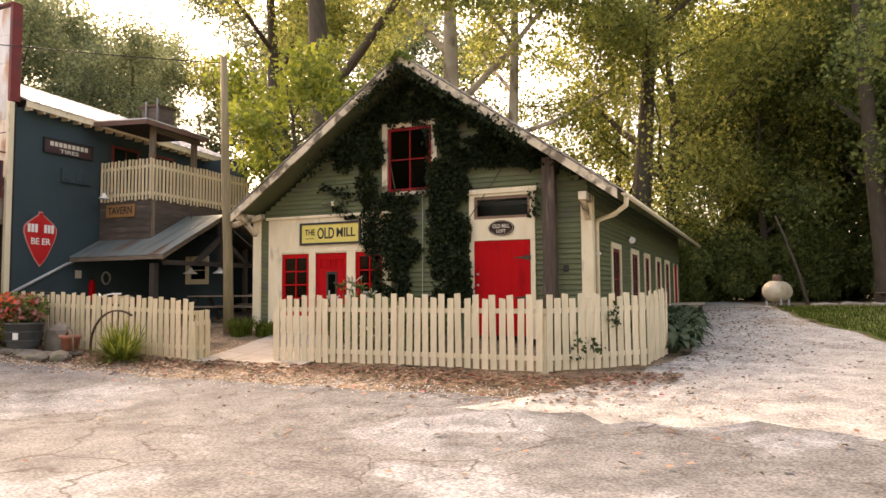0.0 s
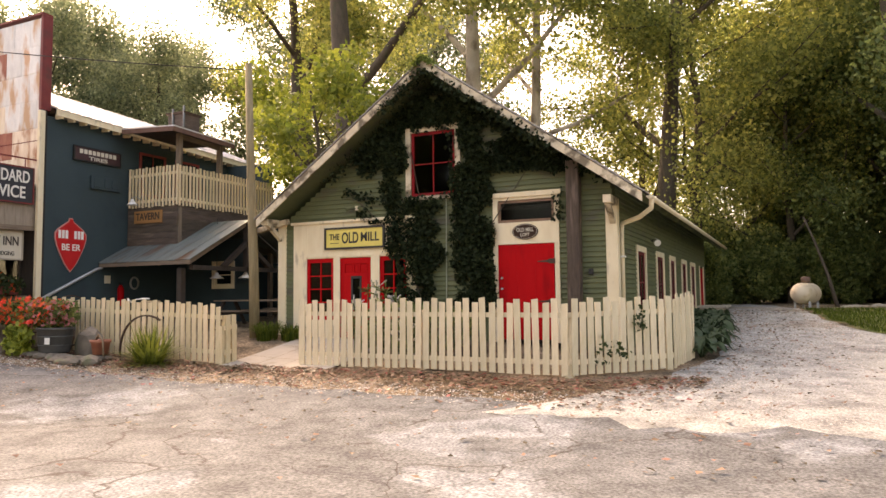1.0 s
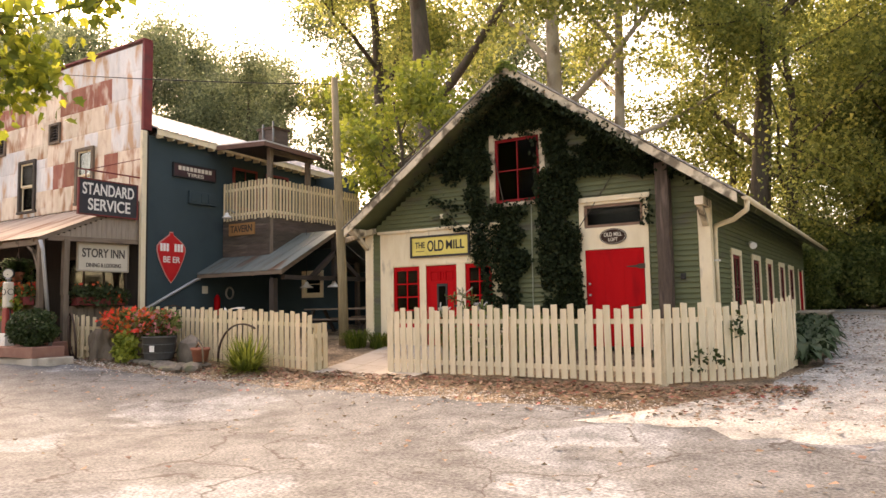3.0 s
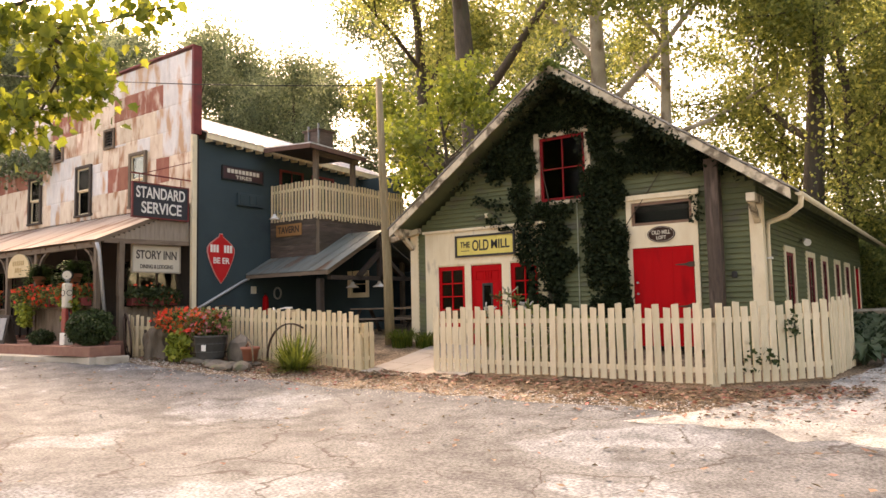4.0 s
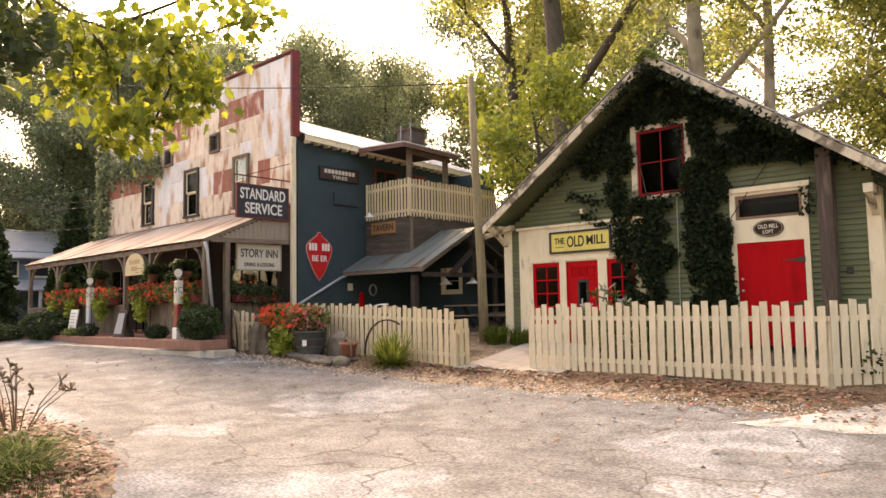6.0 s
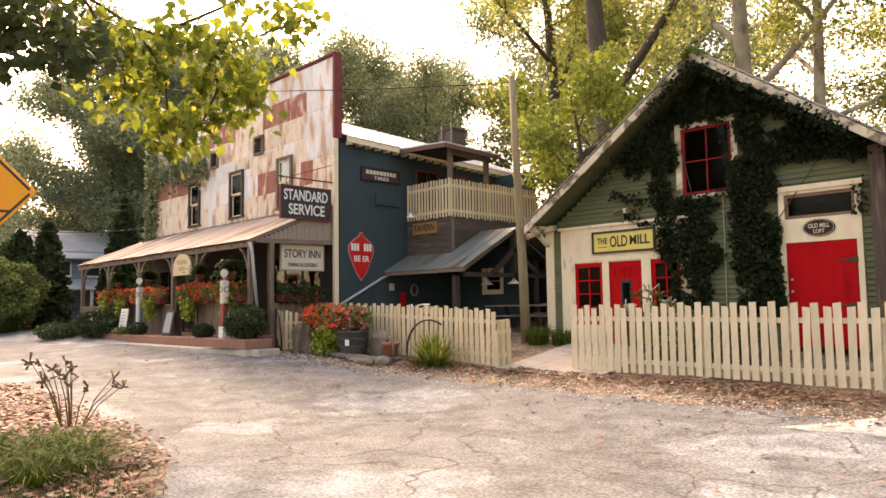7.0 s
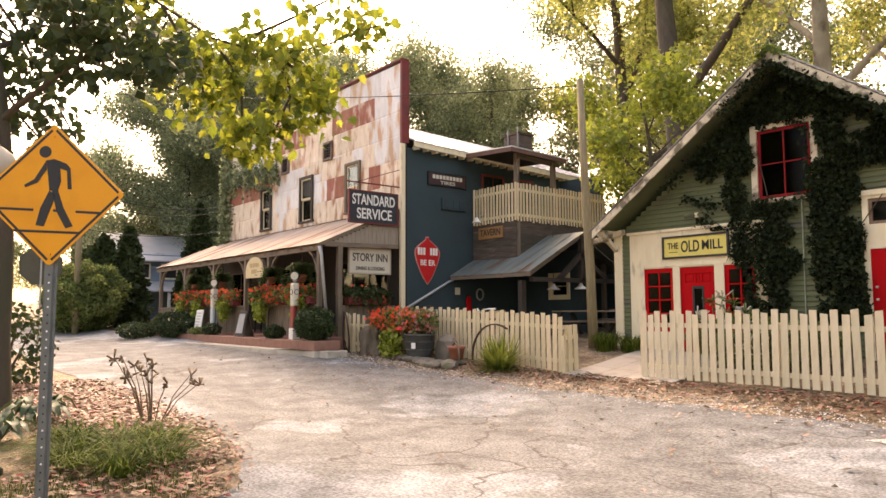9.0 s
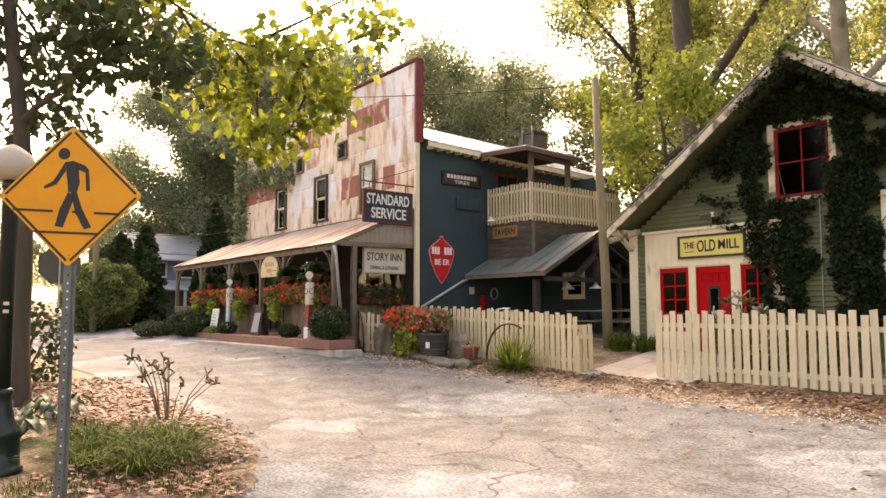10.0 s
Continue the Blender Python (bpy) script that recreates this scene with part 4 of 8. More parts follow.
for k, (a, b) in enumerate(((-22.9, -22.3), (-26.1, -25.5))):
    vent = thing("vent", (a, IY, 6.76), "small louvred wooden vent in the metal cladding", "vent", "vents of the false front")
    bm = B()
    for x0, x1, z0, z1 in ((a, a + 0.07, 6.76, 7.4), (b - 0.07, b, 6.76, 7.4), (a + 0.07, b - 0.07, 7.33, 7.4), (a + 0.07, b - 0.07, 6.76, 6.83)):
        box(bm, x0, x1, IY - 0.05, IY + 0.08, z0, z1)
    part("frame", bm, RAW_WOOD, vent)
    for j in range(6):
        bm = B()
        plate(bm, [(a + 0.07, IY - 0.03, 6.85 + j * 0.085), (b - 0.07, IY - 0.03, 6.85 + j * 0.085), (b - 0.07, IY + 0.05, 6.92 + j * 0.085), (a + 0.07, IY + 0.05, 6.92 + j * 0.085)], (0, 0.0, 0.012))
        part("slat", bm, DARK_WOOD, vent)

# porch
PX0, PX1, PY = -32.2, -18.4, 10.05
porch = thing("porch_roof", (PX1, PY, 3.3), "rust-streaked corrugated porch roof along the inn", "roof")
porch["kind"] = "structure"
n = 14
for k in range(n):
    bm = B()
    x0, x1 = PX0 + (PX1 - PX0) * k / n, PX0 + (PX1 - PX0) * (k + 1) / n + 0.05
    m = 12
    top, bot = [], []
    for i in range(m + 1):
        x = x0 + (x1 - x0) * i / m
        dz = 0.012 * (i % 2) + 0.004 * (k % 2)
        top.append(bm.verts.new((x, IY + 0.02, 4.58 + dz)))
        bot.append(bm.verts.new((x, PY - 0.06, 3.40 + dz + 0.012 * noise.noise((k * 3.1, 0, 0)))))
    for i in range(m):
        bm.faces.new((bot[i], bot[i + 1], top[i + 1], top[i]))
    bmesh.ops.solidify(bm, geom=bm.faces[:], thickness=0.008)
    part("roof_sheet", bm, RUST_ROOF, porch)
bm = B()
beam(bm, (PX0, PY + 0.08, 3.30), (PX1, PY + 0.08, 3.30), 0.1, 0.14)
part("header", bm, RAW_WOOD_H, porch)
bm = B()
beam(bm, (PX1 + 0.02, PY - 0.04, 3.345), (PX1 + 0.02, IY - 0.01, 4.53), 0.04, 0.10)
part("rake_board", bm, RAW_WOOD_H, porch)
k = 0
y = PY + 0.22
while y < IY - 0.05:
    bm = B()
    zt = 3.36 + (y - PY) / (IY - PY) * 1.16 - 0.03
    box(bm, PX1 - 0.02, PX1 + 0.0, y, y + 0.135, 3.42 - 0.01 * (k % 3), zt)
    part("end_board", bm, mat("pale_weathered_board_%d" % k, (0.24, 0.19, 0.14), (0.36, 0.30, 0.24), 0.8, 5, 0.3, stretch=(3, 3, 0.5)), porch)
    y += 0.14
    k += 1
bm = B()
beam(bm, (PX1 - 0.01, PY + 0.2, 3.40), (PX1 - 0.01, IY - 0.01, 3.45), 0.09, 0.12)
part("tie_beam", bm, RAW_WOOD_H, porch)
for x in spaced(PX0 + 0.3, PX1 - 0.3, 0.8):
    bm = B()
    beam(bm, (x, PY + 0.0, 3.34), (x, IY - 0.02, 4.49), 0.05, 0.1)
    part("rafter", bm, RAW_WOOD_H, porch)
porch_posts = [-31.8, -28.9, -26.0, -23.3, -21.6, -18.5]
bm = B()
box(bm, PX0, PX1 + 0.1, PY + 0.02, IY + 0.0, 0.1, 0.86)
structure("porch_floor", bm, BRICK, "raised brick porch floor of the inn", "porch", 0.02)
bm = B()
KERB_Z = 0.80
box(bm, PX0 - 1.2, PX1 + 1.2, PY - 0.75, PY + 0.01, 0.05, KERB_Z)
structure("kerb", bm, BRICK, "low worn brick kerb before the porch", "kerb", 0.02)
bm = B()
plate(bm, [(-31.0, 8.7, 0.2), (-23.5, 8.8, 0.2), (-19.0, 9.0, 0.2), (-16.9, 9.5, 0.2), (-16.9, 10.1, 0.2), (-17.19, 10.1, 0.2), (-17.19, 9.29, 0.2), (-31.0, 9.29, 0.2)], (0, 0, 0.36))
structure("slab", bm, CONCRETE, "worn concrete slab along the brick kerb", "pavement", 0.02)
for x in porch_posts:
    p = thing("porch_post", (x, PY + 0.1, 0.5), "weathered timber porch post with curved brackets", "post", "posts of the porch")
    bm = B()
    beam(bm, (x, PY + 0.1, 0.85), (x, PY + 0.1, 3.28), 0.13, 0.13, (0, 1, 0))
    part("shaft", bm, RAW_WOOD, p, bevel=0.008)
    for s in (-1, 1):
        if PX0 < x + s * 0.6 < PX1:
            bm = B()
            pts = [(x + s * 0.06, PY + 0.1, 2.55), (x + s * 0.16, PY + 0.1, 2.85), (x + s * 0.34, PY + 0.1, 3.1), (x + s * 0.6, PY + 0.1, 3.25)]
            for q, r in zip(pts, pts[1:]):
                beam(bm, q, r, 0.06, 0.08, (0, 1, 0))
            part("bracket", bm, RAW_WOOD, p)
bm = B()
beam(bm, (-18.4, 10.7, 2.0), (-18.4, 10.72, 3.4), 0.14, 0.14, (0, 1, 0))
beam(bm, (-18.4, 10.72, 0.5), (-18.4, 10.72, 2.0), 0.14, 0.14, (0, 1, 0))
tagged(obj("end_post", bm, RAW_WOOD, 0.008), "grey timber post at the open porch end", "post")
bm = B()
tube(bm, [(-18.3, 10.02, 3.32), (-18.25, 10.06, 3.1), (-18.2, 10.3, 0.5)], 0.045, 8)
tagged(obj("downspout", bm, STEEL), "leaning grey downspout at the corner of the porch", "downspout")
# boarded rail of the porch with a gap for the steps
for a, b in ((-31.8, -28.9), (-28.9, -26.0), (-26.0, -23.3), (-21.6, -18.5)):
    r = thing("porch_rail", (a, PY + 0.1, 0.5), "boarded porch rail of weathered planks", "rail", "rails of the porch")
    k = 0
    x = a + 0.1
    while x < b - 0.15:
        bm = B()
        box(bm, x, x + 0.135, PY + 0.06, PY + 0.085, 0.87, 1.70 - 0.01 * (k % 2))
        part("plank", bm, RAW_WOOD, r)
        x += 0.145
        k += 1
    bm = B()
    box(bm, a, b, PY + 0.02, PY + 0.18, 1.70, 1.75)
    part("cap", bm, RAW_WOOD_H, r)
r = thing("porch_rail", (PX1, 11, 0.5), "boarded rail closing the porch end", "rail", "rails of the porch")
y = 10.8
while y < 12.6:
    bm = B()
    box(bm, PX1 - 0.03, PX1 - 0.005, y, y + 0.13, 0.5, 1.72)
    part("plank", bm, RAW_WOOD, r)
    y += 0.14
# shop front behind the porch
for k, (a, b, z0, z1) in enumerate(((-30.6, -28.8, 1.5, 3.2), (-27.9, -25.2, 1.5, 3.2), (-22.0, -18.9, 1.5, 3.2))):
    win = thing("window_%d" % (k + 20), (a, IY, z0), "dark shop window behind the porch", "window", "porch windows of the inn")
    win["kind"] = "structure"
    sash(win, 'y', IY - 0.02, a, b, z0, z1, 3 if b - a > 2 else 2, 1, DARK_WOOD, 0.06, 0.08, 0.05)
door = thing("door_4", (-23.7, IY, 0.88), "dark wooden double door of the inn behind the porch", "door")
door["kind"] = "structure"
sash(door, 'y', IY - 0.02, -24.4, -23.0, 0.88, 3.1, 2, 2, DARK_WOOD, 0.06, 0.14, 0.1)

# --- signs of the inn ---
def board_sign(name, label, x, y0, y1, z0, z1, face, edge, t=0.05):
    """A sign board in a plane x = const, facing +x, with a frame."""
    s = thing(name, (x, (y0 + y1) / 2, z0), label, "sign")
    bm = B()
    box(bm, x - t, x, y0 + 0.03, y1 - 0.03, z0 + 0.03, z1 - 0.03)
    part("board", bm, face, s)
    for a0, a1, b0, b1 in ((y0, y1, z0, z0 + 0.035), (y0, y1, z1 - 0.035, z1), (y0, y0 + 0.035, z0 + 0.035, z1 - 0.035), (y1 - 0.035, y1, z0 + 0.035, z1 - 0.035)):
        bm = B()
        box(bm, x - t - 0.006, x + 0.014, a0, a1, b0, b1)
        part("frame", bm, edge, s)
    return s


def letter_bars(name, n, x, y0, y1, z0, z1, material, parent):
    """Plain bars in place of unlettered words."""
    w = (y1 - y0) / n
    for k in range(n):
        bm = B()
        box(bm, x, x + 0.004, y0 + w * k + w * 0.12, y0 + w * (k + 1) - w * 0.12, z0, z1)
        part(name, bm, material, parent)


s = board_sign("service_sign", "dark blue hanging sign with white lettering and a red edge", -18.30, 10.94, 12.64, 4.05, 5.0, CHARCOAL, MAROON)
lettering("lettering", "STANDARD", (-18.297, 11.79, 4.72), 0.42, WHITE, s, 90, 1.46)
lettering("lettering", "SERVICE", (-18.297, 11.81, 4.32), 0.42, WHITE, s, 90, 1.2)
bm = B()
beam(bm, (-18.32, 10.9, 5.22), (-18.32, 12.75, 5.22), 0.035, 0.035)
beam(bm, (-18.32, 11.2, 5.22), (-18.32, 12.72, 5.75), 0.02, 0.02)
for y in (11.15, 12.4):
    beam(bm, (-18.32, y, 5.0), (-18.32, y, 5.22), 0.02, 0.02, (1, 0, 0))
part("hanger", bm, MAROON, s, "red iron hanging bracket")
s = board_sign("inn_sign", "cream sign board with dark lettering under the porch", -18.55, 11.11, 12.56, 2.62, 3.38, SIGN_CREAM, mat("worn_cream_edge", (0.35, 0.3, 0.22), (0.42, 0.36, 0.28), 0.6))
INK = mat("faded_dark_lettering", (0.05, 0.04, 0.035), (0.09, 0.07, 0.06), 0.6)
lettering("lettering", "STORY INN", (-18.546, 11.84, 3.09), 0.32, INK, s, 90, 1.2)
lettering("lettering", "DINING & LODGING", (-18.546, 11.84, 2.78), 0.15, INK, s, 90, 0.98)
bm = B()
for y in (11.35, 12.3):
    beam(bm, (-18.57, y, 3.36), (-18.57, y, 3.42), 0.015, 0.015, (1, 0, 0))
part("hook", bm, IRON, s)
s = board_sign("tyre_sign", "small dark red sign with pale letters on the blue wall", IX + 0.06, 13.69, 15.22, 5.41, 5.82, mat("dark_maroon_sign", (0.045, 0.02, 0.022), (0.065, 0.03, 0.03), 0.5), BLACK)
letter_bars("bar", 9, IX + 0.061, 13.85, 15.06, 5.62, 5.74, SIGN_CREAM, s)
lettering("lettering", "TIRES", (IX + 0.063, 14.46, 5.51), 0.14, SIGN_CREAM, s, 90, 0.6)
s = thing("meter_box", (IX, 14.7, 4.66), "blue painted service box fixed to the blue wall", "box")
bm = B()
box(bm, IX, IX + 0.09, 14.24, 15.2, 4.68, 5.06)
part("body", bm, BLUE, s, bevel=0.01)
for y in (14.4, 14.75, 15.0):
    bm = B()
    box(bm, IX + 0.085, IX + 0.11, y - 0.1, y + 0.1, 4.74, 5.0)
    part("cover", bm, BLUE, s, bevel=0.008)
s = thing("beer_sign", (IX, 13.68, 2.35), "red spinning-top shaped sign with white letters", "sign")
outline = [(0, 3.80), (0.05, 3.80), (0.07, 3.72), (0.2, 3.63), (0.38, 3.5), (0.475, 3.38), (0.48, 3.24), (0.42, 3.04), (0.3, 2.78), (0.18, 2.56), (0.07, 2.42), (0.0, 2.34)]
full = outline + [(-a, b) for a, b in outline[-2:0:-1]]
bm = B()
plate(bm, [(IX + 0.035, 13.68 + a, b) for a, b in full], (-0.03, 0, 0))
part("edge", bm, mat("pink_sign_edge", (0.5, 0.2, 0.18), (0.6, 0.28, 0.24), 0.6), s)
bm = B()
plate(bm, [(IX + 0.042, 13.68 + a * 0.93, 3.08 + (b - 3.08) * 0.955) for a, b in full], (-0.02, 0, 0))
part("face", bm, mat("bright_red_enamel", (0.52, 0.012, 0.014), (0.60, 0.02, 0.02), 0.35, 3), s)
for n, y0, y1 in ((3, 13.29, 13.60), (3, 13.76, 14.07)):
    letter_bars("bar", n, IX + 0.043, y0, y1, 3.24, 3.46, WHITE, s)
lettering("lettering", "BE ER", (IX + 0.044, 13.68, 3.0), 0.24, WHITE, s, 90, 0.56)
bm = B()
tube(bm, [(IX + 0.08, 12.6, 1.5), (IX + 0.1, 14.45, 2.44), (IX + 0.1, 14.6, 2.48), (IX + 0.12, 14.62, 2.6)], 0.045, 8)
tagged(obj("drainpipe", bm, STEEL), "pale slanting drainpipe on the blue wall", "pipe")

# --- balcony and tavern annex ---
BX, BY = -16.25, 15.5
bal = thing("balcony", (BX, BY, 3.3), "wooden balcony with a pale picket rail above the tavern porch", "balcony")
for k in range(6):
    bm = B()
    z0 = 3.15 + k * 0.18
    box(bm, IX + 0.05, BX, BY, BY + 0.04, z0, z0 + 0.175)
    part("siding_board", bm, BALCONY_WOOD, bal, bevel=0.004)
    bm = B()
    yb = BY + 4.2
    zlow = z0
    plate(bm, [(BX, BY + 0.042, z0), (BX, yb, max(z0, 3.9)), (BX, yb, max(z0 + 0.175, 3.95)), (BX, BY + 0.042, z0 + 0.175)], (-0.04, 0, 0))
    part("siding_board", bm, BALCONY_WOOD, bal)
bm = B()
box(bm, IX + 0.05, BX + 0.03, BY - 0.0, BY + 4.2, 4.235, 4.29)
part("deck", bm, BALCONY_WOOD, bal)
for (p, q) in (((IX + 0.1, BY - 0.0, 0), (BX, BY - 0.0, 0)), ((BX, BY, 0), (BX, BY + 4.2, 0))):
    for zz in (4.42, 5.18):
        bm = B()
        beam(bm, (p[0], p[1] + 0.03, zz), (q[0] - 0.03, q[1] + 0.03, zz), 0.035, 0.08)
        part("rail", bm, CREAM, bal)
pk = mesh_of("picket", box(B(), -0.036, 0.036, -0.011, 0.011, 0, 1.15), PICKET)
pts = [(IX + 0.14 + 0.133 * i, BY - 0.02, 0) for i in range(15)] + [(BX + 0.02, BY + 0.05 + 0.133 * i, 90) for i in range(31)]
for x, y, r in pts:
    piece("picket", pk, pose(x, y, 4.21 + 0.045 * random.random(), 0, random.uniform(-0.7, 0.7), r), bal)
for x, y, z0, z1 in ((BX - 0.06, BY + 0.1, 2.9, 6.3), (BX - 0.06, BY + 4.1, 0.7, 5.3), (BX - 0.06, BY + 1.7, 4.29, 6.22)):
    bm = B()
    beam(bm, (x, y, z0), (x, y, z1), 0.13, 0.13, (0, 1, 0))
    part("post", bm, RAW_WOOD, bal)
br = thing("balcony_roof", (BX, BY, 5.9), "low maroon-edged roof sheltering the balcony", "roof")
br["kind"] = "structure"
bm = B()
plate(bm, [(IX + 0.34, BY - 0.5, 6.46), (BX + 0.35, BY - 0.5, 6.34), (BX + 0.35, BY + 1.9, 6.27), (IX + 0.34, BY + 1.9, 6.39)], (0, 0, 0.04))
part("roofing", bm, ROOF_TIN, br)
bm = B()
plate(bm, [(IX + 0.34, BY - 0.46, 6.45), (BX + 0.31, BY - 0.46, 6.33), (BX + 0.31, BY + 1.9, 6.26), (IX + 0.34, BY + 1.9, 6.38)], (0, 0, -0.02))
part("ceiling_boards", bm, DARK_WOOD, br)
bm = B()
beam(bm, (IX + 0.34, BY - 0.49, 6.40), (BX + 0.34, BY - 0.49, 6.28), 0.04, 0.13)
beam(bm, (BX + 0.33, BY - 0.49, 6.28), (BX + 0.33, BY + 1.9, 6.21), 0.04, 0.13)
part("fascia", bm, mat("brown_fascia_paint", (0.11, 0.055, 0.04), (0.17, 0.09, 0.065), 0.7), br)
bm = B()
beam(bm, (BX - 0.06, BY + 0.1, 6.22), (BX - 0.06, BY + 1.9, 6.16), 0.1, 0.14)
part("header", bm, RAW_WOOD_H, br)
# upper rear wall behind the balcony
bm = B()
box(bm, IX + 0.01, BX - 0.2, BY + 4.2, BY + 4.35, 0.5, 6.15)
structure("wall_annex", bm, BLUE, "slate blue wall of the tavern behind the balcony", "wall")
win = thing("window_30", (-16.5, BY + 4.2, 4.6), "dark red framed balcony windows in shade", "window")
win["kind"] = "structure"
for y0, y1 in ((15.9, 16.9), (17.3, 18.3)):
    sash(win, 'x', IX + 0.06, y0, y1, 4.7, 6.0, 2, 1, MAROON, 0.05, 0.07)

# lower tin roof on a timber frame
tr = thing("tavern_roof", (-16, 14, 2.5), "grey tin porch roof over the tavern yard", "roof")
tr["kind"] = "structure"
TXA, TXB = -18.2, -14.8
TY, TZ0, TZ1 = 16.87, 2.61, 3.85
for k in range(8):
    bm = B()
    x0, x1 = TXA + (TXB - TXA) * k / 8, TXA + (TXB - TXA) * (k + 1) / 8
    plate(bm, [(x0, 14.55, TZ0), (x1, 14.55, TZ0), (x1, TY, TZ1), (x0, TY, TZ1)], (0, 0, 0.02))
    plate(bm, [(x0, 14.55, TZ0 + 0.02), (x0 + 0.03, 14.55, TZ0 + 0.02), (x0 + 0.03, TY, TZ1 + 0.02), (x0, TY, TZ1 + 0.02)], (0, 0, 0.015))
    part("roof_sheet", bm, ROOF_DULL, tr)
    bm = B()
    plate(bm, [(x0, TY + 0.02, TZ1), (x1, TY + 0.02, TZ1), (x1, 20.5, 2.8), (x0, 20.5, 2.8)], (0, 0, 0.02))
    part("roof_sheet", bm, ROOF_DULL, tr)
bm = B()
beam(bm, (TXA, 14.58, TZ0 - 0.06), (TXB, 14.58, TZ0 - 0.06), 0.05, 0.1)
part("fascia", bm, RAW_WOOD_H, tr)
for x in (-17.2, -16.0, -14.95):
    bm = B()
    beam(bm, (x, 14.62, TZ0 - 0.07), (x, TY, TZ1 - 0.08), 0.07, 0.12)
    part("rafter", bm, RAW_WOOD_H, tr)
for p, q in (((-14.95, 14.75, 2.42), (-14.95, 20.4, 2.45)), ((-14.95, TY, 2.4), (-14.95, TY, TZ1 - 0.1)), ((-14.95, 15.9, 2.45), (-14.95, TY, 3.2)), ((-14.95, 18.0, 2.45), (-14.95, TY, 3.2))):
    bm = B()
    beam(bm, p, q, 0.12, 0.14, (1, 0, 0))
    part("truss", bm, DARK_WOOD, tr)
for x, y in ((-15.3, 14.75), (-14.95, 20.3), (-14.95, 17.2)):
    bm = B()
    beam(bm, (x, y, 0.5), (x, y, 2.4), 0.16, 0.16, (0, 1, 0))
    part("post", bm, DARK_WOOD, tr)
# back wall of the yard with its window
bm = B()
box(bm, IX + 0.02, -10.2, 20.6, 20.75, 0.4, 4.3)
structure("wall_yard", bm, BLUE, "slate blue back wall of the tavern yard", "wall")
bm = B()
WX0, WX1, WZ0, WZ1 = -16.72, -16.04, 2.0, 2.64
for z0, z1 in ((0.4, WZ0), (WZ0, WZ1), (WZ1, 3.4)):
    for a, b in clap_row([(IX + 0.02, -15.3)], [(WX0, WX1, WZ0, WZ1)], z0, z1):
        box(bm, a, b, 17.5, 17.62, z0, z1)
structure("wall_kitchen", bm, BLUE, "slate blue inner wall under the tavern roof", "wall")
win = thing("window_31", (WX0, 17.5, WZ0), "small cream framed window in the shaded yard wall", "window")
win["kind"] = "structure"
for x0, x1, z0, z1 in ((WX0 - 0.1, WX0, WZ0 - 0.1, WZ1 + 0.1), (WX1, WX1 + 0.1, WZ0 - 0.1, WZ1 + 0.1), (WX0, WX1, WZ1, WZ1 + 0.1), (WX0, WX1, WZ0 - 0.1, WZ0)):
    bm = B()
    box(bm, x0, x1, 17.46, 17.54, z0, z1)
    part("casing", bm, CREAM, win)
sash(win, 'y', 17.5, WX0, WX1, WZ0, WZ1, 1, 2, CREAM, 0.05, 0.05)
ts = thing("tavern_sign", (-17.35, BY, 3.75), "orange-brown wooden tavern sign on the balcony front", "sign")
bm = B()
box(bm, -17.9, -16.8, BY - 0.045, BY - 0.012, 3.78, 4.14)
part("board", bm, mat("orange_brown_board", (0.27, 0.13, 0.045), (0.36, 0.18, 0.065), 0.6, 4, 0.2, stretch=(0.5, 1, 4)), ts, bevel=0.005)
lettering("lettering", "TAVERN", (-17.35, BY - 0.048, 3.96), 0.29, DARK_WOOD, ts, 0, 0.92)
lp = thing("gooseneck_lamp", (-17.65, BY, 4.45), "white enamel gooseneck lamp above the tavern sign", "lamp")
bm = B()
tube(bm, [(-17.65, BY - 0.02, 4.47), (-17.65, BY - 0.2, 4.55), (-17.65, BY - 0.32, 4.51), (-17.65, BY - 0.33, 4.43)], 0.014, 8)
part("neck", bm, STEEL, lp)
bm = B()
lathe(bm, -17.65, BY - 0.33, [(0.15, 4.29), (0.14, 4.31), (0.06, 4.38), (0.035, 4.45)], 16)
part("shade", bm, WHITE, lp)


# ---- fences and pole ----
def picket_mesh(h, w, material, slant):
    bm = B()
    a, b = -w / 2, w / 2
    plate(bm, [(a, -0.011, 0), (b, -0.011, 0), (b, -0.011, h - 0.004 + slant), (b - 0.008, -0.011, h + slant), (a + 0.008, -0.011, h - slant), (a, -0.011, h - 0.004 - slant)], (0, 0.022, 0))
    return mesh_of("picket", bm, material)


